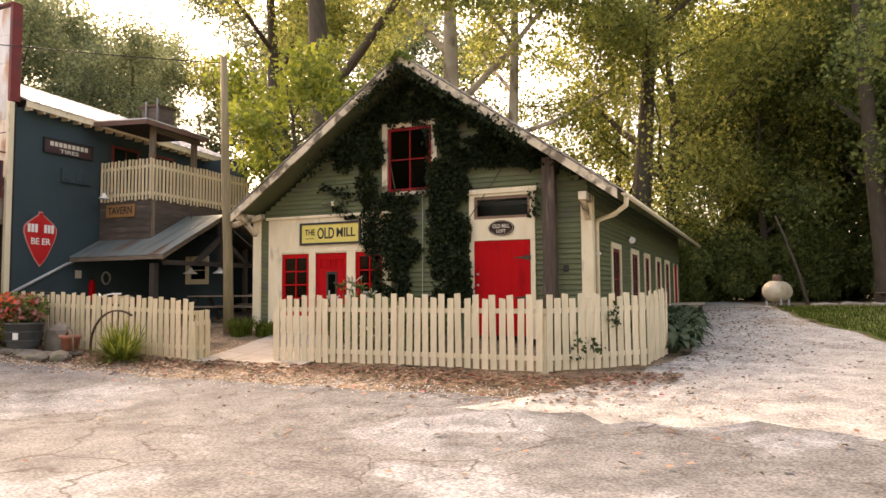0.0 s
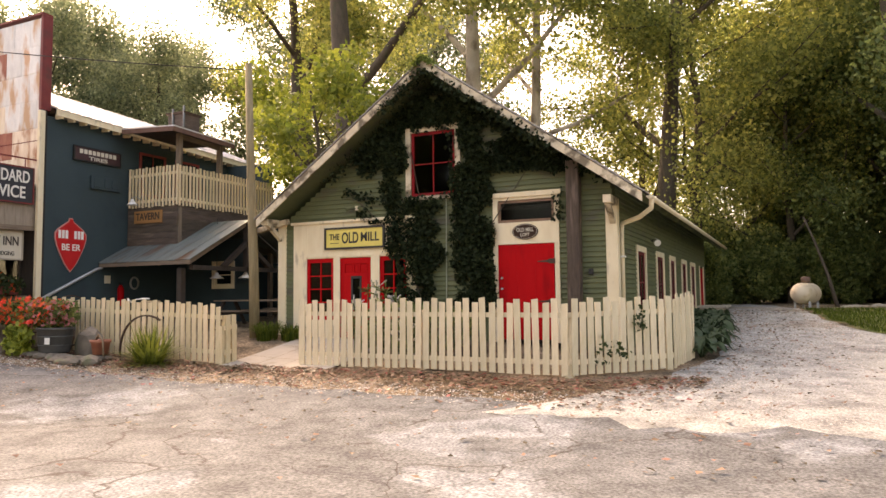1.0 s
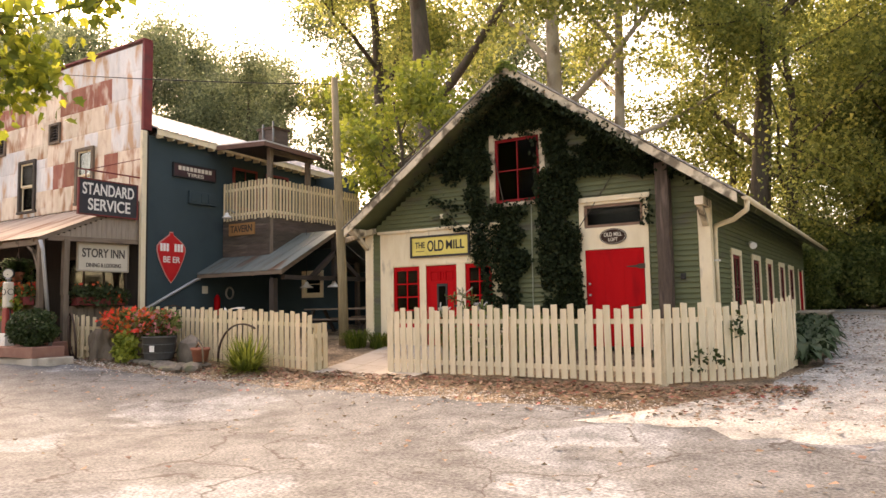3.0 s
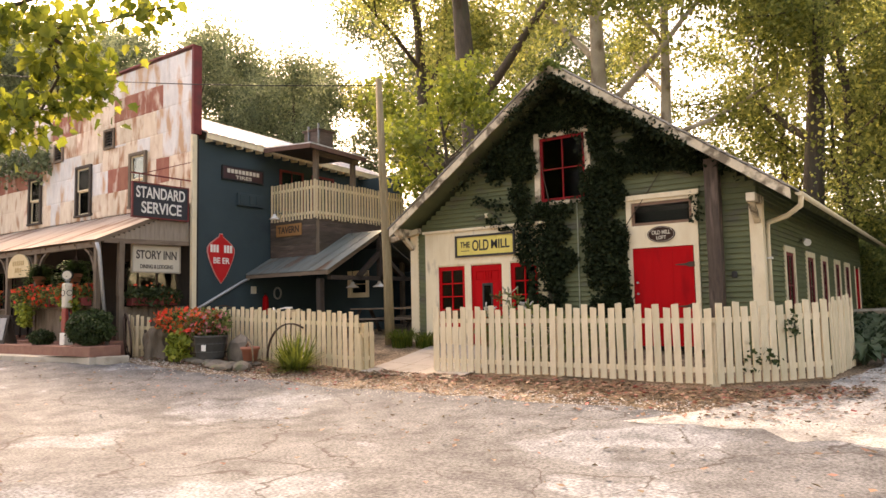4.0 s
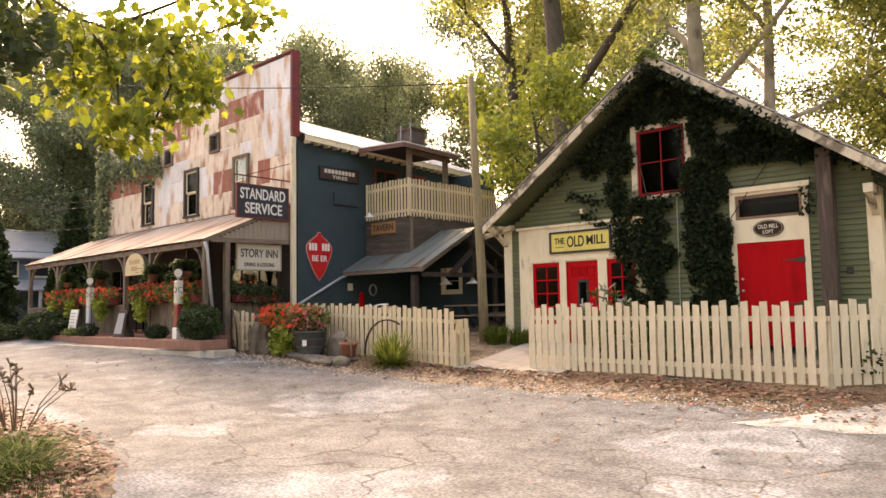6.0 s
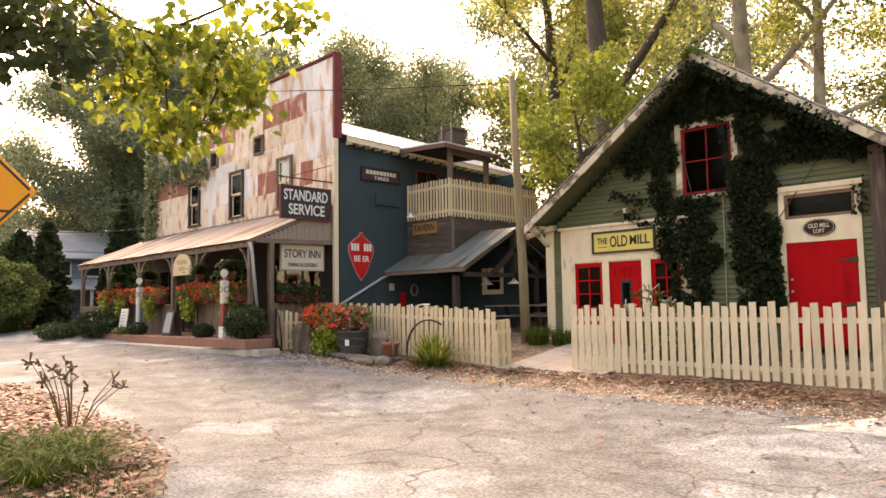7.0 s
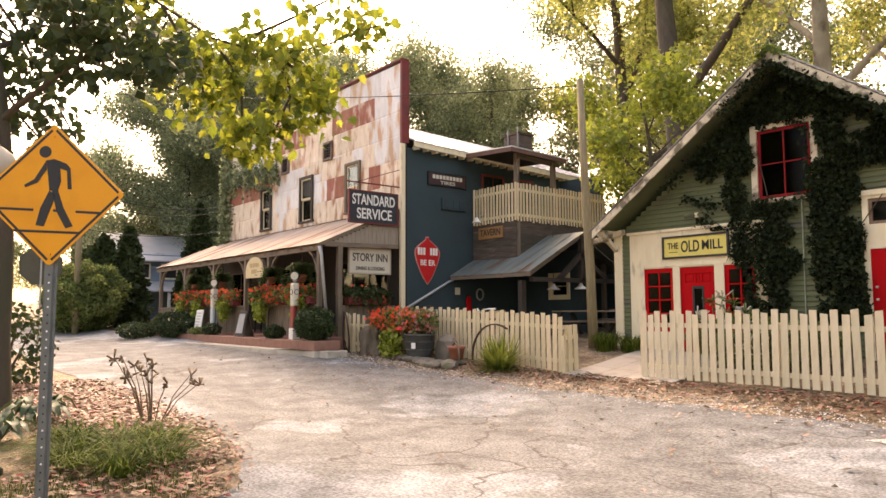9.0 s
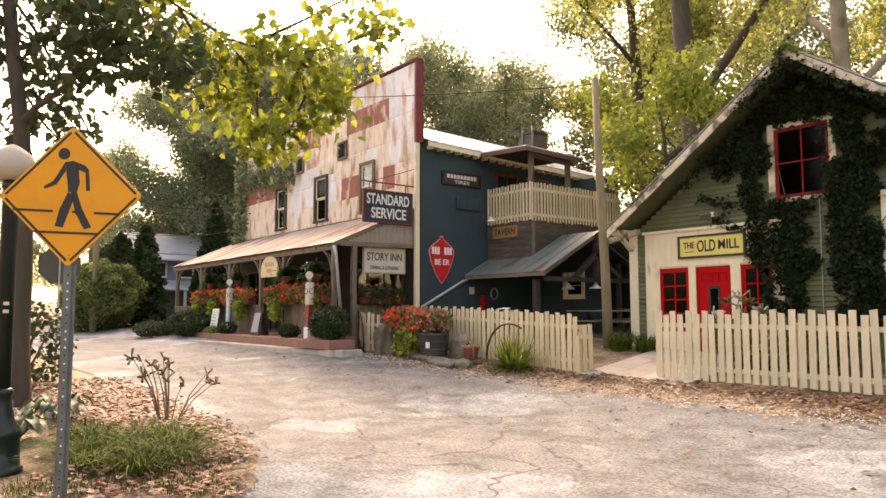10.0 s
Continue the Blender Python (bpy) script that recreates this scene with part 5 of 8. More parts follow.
def fence(name, runs, label, pitch, heights, width, material, group=""):
    """Pickets, two rails a run and posts along straight runs of plan points."""
    x0, y0 = runs[0]
    f = thing(name, (x0, y0, g(x0, y0)), label, "fence", group)
    kinds = [picket_mesh(h, width, material, s) for h in heights for s in (0.0, 0.006, -0.006)]
    k = 0
    for (ax, ay), (bx, by) in zip(runs, runs[1:]):
        d = Vector((bx - ax, by - ay))
        L = d.length
        d.normalize()
        nrm = Vector((d.y, -d.x))          # towards the road
        turn = math.degrees(math.atan2(d.y, d.x))
        n = max(1, round(L / pitch))
        for i in range(n):
            px, py = ax + d.x * L * (i + 0.5) / n, ay + d.y * L * (i + 0.5) / n
            me = kinds[(k % len(heights)) * 3 + random.randrange(3)]
            piece("picket", me, pose(px + nrm.x * 0.03, py + nrm.y * 0.03, g(px, py) + 0.035 + random.uniform(-0.012, 0.012), random.uniform(-0.6, 0.6), random.uniform(-0.9, 0.9), turn + random.uniform(-2, 2)), f)
            k += 1
        for zz in (0.26, heights[0] - 0.24):
            bm = B()
            beam(bm, (ax, ay, g(ax, ay) + zz), (bx, by, g(bx, by) + zz), 0.04, 0.085)
            part("rail", bm, material, f)
        m = max(1, round(L / 2.3))
        for i in range(m + 1):
            px, py = ax + d.x * L * i / m - nrm.x * 0.07, ay + d.y * L * i / m - nrm.y * 0.07
            bm = B()
            box(bm, px - 0.045, px + 0.045, py - 0.045, py + 0.045, g(px, py) - 0.1, g(px, py) + heights[0] - 0.2)
            part("post", bm, material, f)
    return f


fence("picket_fence", [(-9.78, 12.55), (-4.2, 12.58), (-2.75, 14.1), (-2.58, 15.6)], "weathered white picket fence of uneven pickets before the mill", 0.165, (1.30, 1.23), 0.115, PICKET_WHITE)
fence("picket_fence", [(-16.6, 12.05), (-11.42, 12.1)], "weathered cream picket fence between inn and path", 0.16, (1.22, 1.17), 0.112, PICKET)
fence("gate_panel", [(-11.36, 12.1), (-11.33, 12.42)], "open picket gate swung back at the path", 0.15, (1.0, 0.98), 0.11, PICKET)
bm = B()
tube(bm, [(-12.58, 14.48, 0.3), (-12.64, 14.48, 2.6), (-12.76, 14.48, 5.0), (-12.85, 14.48, 7.46)], [0.13, 0.115, 0.1, 0.085], 14)
tagged(obj("utility_pole", bm, POLE_WOOD), "weathered grey-brown wooden utility pole between the buildings", "pole")


# ---- trees ----
def scatter_leaves(rng, centres, radii, count, size, flat=0.75):
    """Corner points of many small folded leaves in clumps round the given centres."""
    c = rng.integers(0, len(centres), count)
    d = rng.normal(size=(count, 3))
    d /= np.linalg.norm(d, axis=1)[:, None]
    r = radii[c] * rng.random(count) ** 0.45
    p = centres[c] + d * r[:, None] * np.array([1, 1, flat])
    return leaf_quads(rng, p, size)


def leaf_quads(rng, p, size, up=0.35):
    count = len(p)
    a = rng.normal(size=(count, 3))
    a[:, 2] -= 0.3
    a /= np.linalg.norm(a, axis=1)[:, None]
    nrm = rng.normal(size=(count, 3)) + np.array([0, 0, up])
    b = np.cross(nrm, a)
    b /= np.linalg.norm(b, axis=1)[:, None] + 1e-6
    fold = np.cross(a, b)
    s = size * (0.6 + 0.8 * rng.random(count))[:, None]
    # six corners: stem, two left, tip, two right
    v = np.stack([p, p + a * s * 0.35 + b * s * 0.42 + fold * s * 0.1, p + a * s, p + a * s * 0.35 - b * s * 0.42 + fold * s * 0.1], axis=1).reshape(-1, 3)
    i = np.arange(count)[:, None] * 4
    f = np.concatenate([i + np.array([0, 1, 2]), i + np.array([0, 2, 3])], axis=1).reshape(-1, 3)
    return v, f


def limb(bm, rng, p, d, length, r, depth, tips, bend=0.25):
    """A crooked, tapering limb that forks."""
    pts, rad = [Vector(p)], [r]
    d = Vector(d).normalized()
    n = 5
    for i in range(n):
        d = (d + Vector(rng.normal(size=3)) * bend * 0.35 + Vector((0, 0, 0.05))).normalized()
        pts.append(pts[-1] + d * length / n)
        rad.append(r * (1 - 0.55 * (i + 1) / n))
        if depth == 0 or i >= 2:
            tips.append(tuple(pts[-1]))
    tube(bm, pts, rad, 7 if r > 0.08 else 5, False)
    if depth > 0:
        for k in range(3 if depth > 1 else 2):
            i = n - (k % 3)
            e = (d + Vector(rng.normal(size=3)) * 0.75).normalized()
            limb(bm, rng, pts[i], e, length * rng.uniform(0.55, 0.8), rad[i] * 0.75, depth - 1, tips, bend)


def tree(at, height, r, label, leaf, bark, seed, clear=0.4, leaves=9000, size=0.22, clump=1.3, lean=(0, 0), spread=0.5, depth=2, limbs=7, category="tree"):
    """A tapered, slightly crooked trunk with limbs, and a crown of single leaves round the limbs' ends."""
    rng = np.random.default_rng(seed)
    x, y = at
    z = g(x, y) - 0.1
    t = thing("tree", (x, y, z), label, category)
    bm = B()
    pts, rad = [], []
    n = 10
    for i in range(n + 1):
        k = i / n
        pts.append(Vector((x + lean[0] * k * height + 0.3 * noise.noise((k * 2.5, seed, 0)) * k * 2, y + lean[1] * k * height + 0.3 * noise.noise((k * 2.5, seed, 5)) * k * 2, z + height * 0.92 * k)))
        rad.append(r * (1.25 - 0.25 * min(1, k * 12)) * (1 - 0.72 * k))
    tube(bm, pts, rad, 12, False)
    tips = [tuple(pts[-1]), tuple(pts[-2])]
    for k in range(limbs):
        i = int(round(n * (clear + (0.95 - clear) * (k + 0.5) / limbs)))
        a = k * 2.4 + rng.uniform(-0.4, 0.4)
        d = (math.cos(a), math.sin(a), rng.uniform(0.25, 0.8))
        limb(bm, rng, pts[i], d, height * spread * rng.uniform(0.35, 0.55) * (1.25 - 0.5 * i / n), rad[i] * 0.5, depth - 1, tips)
    part("trunk", bm, bark, t)
    c = np.array(tips)
    v, f = scatter_leaves(rng, c, rng.uniform(0.6, 1.25, len(c)) * clump, leaves, size)
    crown = raw("crown", v, f, leaf)
    adopt(crown, t)
    return t


def tree_copy(t, x, y, turn, k, label=""):
    c = copy_thing(t, Matrix.Translation((x, y, g(x, y) - 0.1)) @ pose(0, 0, 0, 0, 0, turn) @ Matrix.Scale(k, 4))
    if label:
        c["label"] = label
    return c


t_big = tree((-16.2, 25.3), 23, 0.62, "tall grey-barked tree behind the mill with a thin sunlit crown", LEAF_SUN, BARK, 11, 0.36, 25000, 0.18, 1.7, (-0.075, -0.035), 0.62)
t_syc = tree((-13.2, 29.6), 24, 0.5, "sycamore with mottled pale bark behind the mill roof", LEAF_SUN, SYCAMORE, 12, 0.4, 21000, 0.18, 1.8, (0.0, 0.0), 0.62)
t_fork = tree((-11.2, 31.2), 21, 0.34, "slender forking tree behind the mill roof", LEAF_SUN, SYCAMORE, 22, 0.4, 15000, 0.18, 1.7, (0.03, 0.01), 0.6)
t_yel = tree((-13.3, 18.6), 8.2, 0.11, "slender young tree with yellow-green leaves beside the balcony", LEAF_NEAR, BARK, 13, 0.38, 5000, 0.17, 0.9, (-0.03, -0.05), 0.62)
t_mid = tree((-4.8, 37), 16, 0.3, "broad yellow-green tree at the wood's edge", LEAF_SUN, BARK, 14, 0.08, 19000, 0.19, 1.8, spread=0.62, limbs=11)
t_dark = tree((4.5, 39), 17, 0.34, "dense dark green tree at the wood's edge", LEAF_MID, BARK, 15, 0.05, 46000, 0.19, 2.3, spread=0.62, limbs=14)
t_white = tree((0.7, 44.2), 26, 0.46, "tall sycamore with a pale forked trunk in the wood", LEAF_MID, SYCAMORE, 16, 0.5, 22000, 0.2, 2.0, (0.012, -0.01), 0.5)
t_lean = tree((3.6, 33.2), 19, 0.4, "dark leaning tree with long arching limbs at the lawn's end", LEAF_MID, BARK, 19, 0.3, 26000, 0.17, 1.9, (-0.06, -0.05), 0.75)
t_far = tree((-30, 40), 20, 0.34, "tree behind the inn with haze painted into its grey-green leaves", LEAF_FAR, BARK, 17, 0.06, 52000, 0.2, 2.3, spread=0.58, limbs=14)
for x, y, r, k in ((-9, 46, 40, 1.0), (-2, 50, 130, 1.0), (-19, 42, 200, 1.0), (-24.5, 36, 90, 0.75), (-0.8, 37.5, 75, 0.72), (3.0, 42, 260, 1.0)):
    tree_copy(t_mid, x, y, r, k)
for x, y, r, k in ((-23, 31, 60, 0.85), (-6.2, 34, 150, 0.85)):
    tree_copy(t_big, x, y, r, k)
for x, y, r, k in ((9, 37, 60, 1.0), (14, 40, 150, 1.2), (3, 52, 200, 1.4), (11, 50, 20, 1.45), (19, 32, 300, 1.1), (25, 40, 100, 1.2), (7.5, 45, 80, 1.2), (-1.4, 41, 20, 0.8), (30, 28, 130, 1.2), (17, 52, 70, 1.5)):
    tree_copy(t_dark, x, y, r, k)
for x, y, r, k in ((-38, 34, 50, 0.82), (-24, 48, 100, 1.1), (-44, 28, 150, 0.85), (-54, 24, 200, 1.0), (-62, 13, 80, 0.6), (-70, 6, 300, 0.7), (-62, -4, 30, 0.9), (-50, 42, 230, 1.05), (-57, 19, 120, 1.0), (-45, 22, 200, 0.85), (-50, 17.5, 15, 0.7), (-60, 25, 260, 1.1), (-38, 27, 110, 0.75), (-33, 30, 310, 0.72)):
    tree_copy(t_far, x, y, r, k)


def bush(at, rx, ry, h, label, leaf, seed, leaves=4000, size=0.12, lift=0.0, category="bush", name="bush", group=""):
    """A leafy mound on short stems, its leaves thickest near the uneven outside."""
    rng = np.random.default_rng(seed)
    x, y = at
    z = g(x, y) + lift
    b = thing(name, (x, y, z), label, category, group)
    bm = B()
    for k in range(6):
        a = k * 1.05 + 0.3
        tube(bm, [(x, y, z - 0.05), (x + 0.35 * rx * math.cos(a), y + 0.35 * ry * math.sin(a), z + h * 0.4), (x + 0.6 * rx * math.cos(a), y + 0.6 * ry * math.sin(a), z + h * 0.75)], [0.03, 0.02, 0.008], 5, False)
    part("stem", bm, BARK, b)
    d = rng.normal(size=(leaves, 3))
    d /= np.linalg.norm(d, axis=1)[:, None]
    lump = np.array([1 + 0.28 * noise.noise((p[0] * 2.2 + seed, p[1] * 2.2, p[2] * 2.2)) for p in d])
    r = (0.72 + 0.28 * rng.random(leaves) ** 0.6) * lump
    p = np.stack([x + d[:, 0] * r * rx, y + d[:, 1] * r * ry, z + h * 0.5 + d[:, 2] * r * h * 0.5], axis=1)
    v, f = leaf_quads(rng, p, size)
    adopt(raw("foliage", v, f, leaf), b)
    return b


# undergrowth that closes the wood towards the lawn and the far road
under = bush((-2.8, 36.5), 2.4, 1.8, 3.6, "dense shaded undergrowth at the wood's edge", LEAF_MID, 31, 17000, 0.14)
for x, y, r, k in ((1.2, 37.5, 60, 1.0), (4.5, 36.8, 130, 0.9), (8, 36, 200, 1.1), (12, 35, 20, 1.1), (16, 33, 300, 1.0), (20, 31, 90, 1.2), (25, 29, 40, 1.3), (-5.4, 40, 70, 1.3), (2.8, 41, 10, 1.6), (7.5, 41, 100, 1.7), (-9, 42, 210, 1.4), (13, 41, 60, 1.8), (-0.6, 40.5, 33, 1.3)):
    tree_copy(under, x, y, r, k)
tree_copy(under, -4.6, 33.2, 250, 0.85, "sunlit shrub leaning past the rear corner of the mill")
for x, y, r, k in ((-38.1, 8.6, 10, 0.95), (-43, 2.0, 220, 1.1), (-42, 18, 300, 1.2), (-37, 20, 350, 1.2), (-33.5, 16.5, 70, 1.0)):
    tree_copy(under, x, y, r, k, "leafy roadside shrubs beyond the inn")


def conifer(at, h, r, seed, label):
    """A narrow upright evergreen: a trunk, and sprays thinning to the tip."""
    rng = np.random.default_rng(seed)
    x, y = at
    z = g(x, y)
    t = thing("conifer", (x, y, z), label, "tree", "evergreens by the far house")
    bm = B()
    tube(bm, [(x, y, z - 0.1), (x, y, z + h * 0.95)], [0.14, 0.02], 8, False)
    part("trunk", bm, BARK, t)
    n = 7000
    k = rng.random(n) ** 0.8
    a = rng.random(n) * 2 * math.pi
    lump = 1 + 0.35 * np.sin(a * 3 + k * 14) * np.cos(k * 23)
    rr = r * (1 - k) ** 0.6 * (0.5 + 0.5 * rng.random(n) ** 0.4) * lump
    p = np.stack([x + rr * np.cos(a), y + rr * np.sin(a), z + 0.2 + k * (h - 0.2)], axis=1)
    v, f = leaf_quads(rng, p, 0.22, 0.1)
    adopt(raw("crown", v, f, LEAF_DARK), t)
    return t


conifer((-39.4, 10.9), 5.0, 1.1, 41, "dark narrow evergreen before the far house")
conifer((-40.5, 14.9), 6.2, 1.0, 42, "dark narrow evergreen beside the far house")
conifer((-40.2, 9.9), 4.6, 1.5, 44, "broad dark evergreen before the far house")
conifer((-41.8, 9.7), 4.1, 1.5, 45, "broad dark evergreen before the far house")
conifer((-38.0, 13.3), 3.0, 0.6, 43, "small evergreen before the far house")

# unseen trees added behind the walk: they darken window reflections and the facades
for x, y, r, k in ((-12, -27, 30, 0.9), (2, -27, 100, 1.0), (22, -4, 60, 1.0), (-40, -16, 150, 0.9)):
    tree_copy(t_dark, x, y, r, k, "unseen dark green tree added behind the walk to hold back sky light")


# ---- ivy on the gable ----
def inside(poly, x, z):
    hit = False
    for (x0, z0), (x1, z1) in zip(poly, poly[1:] + poly[:1]):
        if (z0 > z) != (z1 > z) and x < (x1 - x0) * (z - z0) / (z1 - z0) + x0:
            hit = not hit
    return hit


rng = np.random.default_rng(71)
IVY = [
    ([(-10.1, 5.05), (-7.8, 6.55), (-4.35, 4.25), (-4.6, 3.95), (-5.3, 4.2), (-6.3, 4.25), (-7.2, 4.2), (-7.2, 5.45), (-8.66, 5.45), (-8.66, 4.4), (-9.2, 4.6), (-9.7, 4.3), (-9.9, 4.6)], 14500),
    ([(-7.5, 4.4), (-6.4, 4.4), (-6.45, 3.4), (-6.45, 2.2), (-6.35, 1.3), (-7.3, 1.2), (-7.5, 2.2), (-7.35, 3.0), (-7.5, 3.8)], 5600),
    ([(-9.0, 4.6), (-8.6, 3.8), (-7.8, 3.7), (-7.72, 2.7), (-7.95, 1.3), (-8.75, 1.2), (-8.9, 2.2), (-9.2, 2.9), (-9.1, 3.5), (-9.35, 4.2)], 4800),
]
pts = []
for poly, n in IVY:
    xs, zs = [a for a, b in poly], [b for a, b in poly]
    k = 0
    while k < n:
        x, zz = rng.uniform(min(xs) - 0.15, max(xs) + 0.15), rng.uniform(min(zs) - 0.15, max(zs) + 0.1)
        wob = 0.22 * noise.noise((x * 2.6, zz * 2.6, 4.0))
        gap = noise.noise((x * 1.9, zz * 1.9, 11.0))
        if not inside(poly, x + wob, zz + wob * 0.7) or zz > roof_z(x) - 0.3 or gap + 0.5 * noise.noise((x * 5.5, zz * 5.5, 21.0)) > 0.16 + 0.4 * rng.random():
            continue
        if (-8.56 < x < -7.42 - 0.1 * rng.random() and 3.82 < zz < 5.34) or (x < -9.2 and 2.6 < zz < 3.3):
            continue
        if -6.42 < x < -5.1 and zz < 3.68:
            continue
        bulge = 0.16 + 0.12 * noise.noise((x * 1.5, zz * 1.5, 2.0))
        pts.append((x, MY0 - 0.03 - bulge * rng.random() ** 0.7, zz))
        k += 1
for (ax, az), (bx, bz), n in (((-10.3, 4.1), (-8.9, 3.65), 190), ((-9.9, 3.55), (-8.9, 3.05), 190), ((-9.4, 2.95), (-8.9, 2.6), 110), ((-5.08, 3.75), (-5.06, 3.1), 70), ((-8.5, 5.4), (-7.3, 5.42), 120), ((-8.55, 3.8), (-7.4, 3.8), 90), ((-7.5, 5.3), (-7.45, 4.5), 45), ((-10.6, 4.3), (-7.9, 6.3), 260), ((-7.7, 6.35), (-4.2, 3.95), 420)):
    for k in range(n):
        u = rng.random()
        pts.append((ax + (bx - ax) * u + rng.normal() * 0.06, MY0 - 0.05 - (0.5 if n > 200 else 0.08) * rng.random(), az + (bz - az) * u + rng.normal() * 0.06))
for (ax, az), (bx, bz), n in (((-8.9, 5.8), (-7.8, 6.58), 260), ((-7.8, 6.58), (-5.0, 4.62), 620)):
    for k in range(n):
        u = rng.random()
        pts.append((ax + (bx - ax) * u + rng.normal() * 0.05, MY0 - 0.88 + 0.35 * rng.random() ** 2, az + (bz - az) * u - 0.12 + rng.normal() * 0.07))
pts = [p for p in pts if not (p[0] < -9.1 and 2.68 < p[2] < 3.28)]
ivy = thing("ivy", (-7.4, MY0 - 0.05, 0.7), "dark green ivy climbing the gable wall round its window", "climbing plant")
bm = B()
for (x0, x1, x2, z2) in ((-6.9, -6.8, -6.9, 5.3), (-7.1, -7.0, -7.6, 5.9), (-8.3, -8.4, -8.9, 4.3), (-8.2, -8.1, -8.5, 4.9), (-6.8, -6.7, -5.6, 4.4), (-8.4, -8.9, -10.2, 4.1)):
    tube(bm, [(x0, MY0 - 0.04, 0.7), (x0 + 0.1, MY0 - 0.05, 1.7), (x1, MY0 - 0.05, 2.9), (x2, MY0 - 0.05, z2)], [0.025, 0.02, 0.015, 0.008], 5, False)
part("vine", bm, BARK, ivy)
v, f = leaf_quads(rng, np.array(pts), 0.082, 0.0)
adopt(raw("foliage", v, f, LEAF_IVY), ivy)

# moss and seedlings on the ridge
moss = thing("moss", (RIDGE_X, MY0 - 0.7, RIDGE_Z), "bright green moss and seedlings on the roof ridge", "moss")
rng = np.random.default_rng(72)
P = np.stack([RIDGE_X + rng.normal(size=900) * 0.13, MY0 - 0.84 + 1.3 * rng.random(900) ** 2, np.zeros(900)], axis=1)
P[:, 2] = RIDGE_Z + 0.02 - np.abs(P[:, 0] - RIDGE_X) * PITCH + 0.05 * rng.random(900)
v, f = leaf_quads(rng, P, 0.085, 0.8)
adopt(raw("tuft", v, f, leafage("ridge_moss", (0.10, 0.15, 0.03), (0.20, 0.26, 0.06), 0.3)), moss)

# creeper on the far end of the inn
pts = []
for k in range(2600):
    u = rng.random()
    if rng.random() < 0.6:
        x, zz = IX0 + 0.1 + abs(rng.normal()) * 0.35, 3.8 + u * 4.4
    else:
        x, zz = IX0 + 0.2 + u * 5.2, 7.35 - 0.09 * u * 5 + rng.normal() * 0.33
    pts.append((x, IY - 0.05 - 0.25 * rng.random(), zz))
cr = thing("creeper", (IX0, IY, 3.8), "dull green creeper on the far end of the metal false front", "climbing plant")
bm = B()
tube(bm, [(IX0 + 0.1, IY - 0.05, 0.6), (IX0 + 0.15, IY - 0.06, 4.0), (IX0 + 0.3, IY - 0.06, 7.2), (IX0 + 4.5, IY - 0.06, 7.1)], [0.04, 0.03, 0.02, 0.01], 6, False)
part("vine", bm, BARK, cr)
v, f = leaf_quads(rng, np.array(pts), 0.16, 0.0)
adopt(raw("foliage", v, f, LEAF_FAR), cr)

# ---- metal sheets of the false front, one by one ----
SW, SH = 0.66, 0.735
front_holes = holes
r2 = random.Random(5)
rowi = 0
zz = 4.62
while zz < PARAPET - 0.05:
    z1 = min(zz + SH, PARAPET + 0.06)
    x = IX0 - (0.33 if rowi % 2 else 0)
    while x < IX - 0.08:
        xa, xb = max(x, IX0), min(x + SW, IX - 0.065)
        lev = sorted({zz, z1} | {h for q in front_holes if q[0] < xb and q[1] > xa for h in q[2:] if zz + 0.04 < h < z1 - 0.04})
        for za, zb, a, b in [(p, q, *ab) for p, q in zip(lev, lev[1:]) for ab in clap_row([(xa, xb)], front_holes, p, q)]:
            if b - a < 0.05:
                continue
            bm = B()
            t = r2.uniform(0.0, 0.006)
            y0, y1 = IY + 0.028, IY + 0.012 - t
            vs = [(a, y1, za - 0.012), (b, y1 + 0.004, za - 0.012), (b, y1 + 0.004, zb), (a, y1, zb)]
            c = [(a + 0.035, y1 - 0.008, za + 0.03), (b - 0.035, y1 - 0.008, za + 0.03), (b - 0.035, y1 - 0.008, zb - 0.035), (a + 0.035, y1 - 0.008, zb - 0.035)]
            A, C = [bm.verts.new(p) for p in vs], [bm.verts.new(p) for p in c]
            D = [bm.verts.new((p[0], y0, p[2])) for p in vs]
            bm.faces.new(C)
            for k in range(4):
                bm.faces.new((A[k], A[(k + 1) % 4], C[(k + 1) % 4], C[k]))
                bm.faces.new((D[k], D[(k + 1) % 4], A[(k + 1) % 4], A[k]))
            u = noise.noise((a * 0.22, rowi * 0.9, 3.3)) + r2.uniform(-0.22, 0.22)
            band = (rowi == 4 and -26.5 < a < -19.9) or (rowi == 1 and -23.0 < a < -20.0) or (rowi == 2 and a < -27)
            pale = a > -20.3 and rowi > 1
            m = TIN_RED if band and u > -0.42 else (TIN if pale or u > 0.12 else TIN_TAN)
            adopt(obj("metal_sheet", bm, m), inn_front)
        x += SW
    rowi += 1
    zz = z1


# ---- near verge: crossing sign, lamp post, planting ----
SX, SY = -6.98, 1.44
cs = thing("crossing_sign", (SX, SY, -0.1), "orange-yellow diamond crossing sign on a punched steel post", "sign")
dirv = Vector((0.80, -0.60, 0)).normalized()
side = Vector((-dirv.y, dirv.x, 0))


def on_sign(u, w, d=0.0):
    p = Vector((SX, SY, 2.40)) + side * u + Vector((0, 0, w)) + dirv * d
    return (p.x, p.y, p.z)


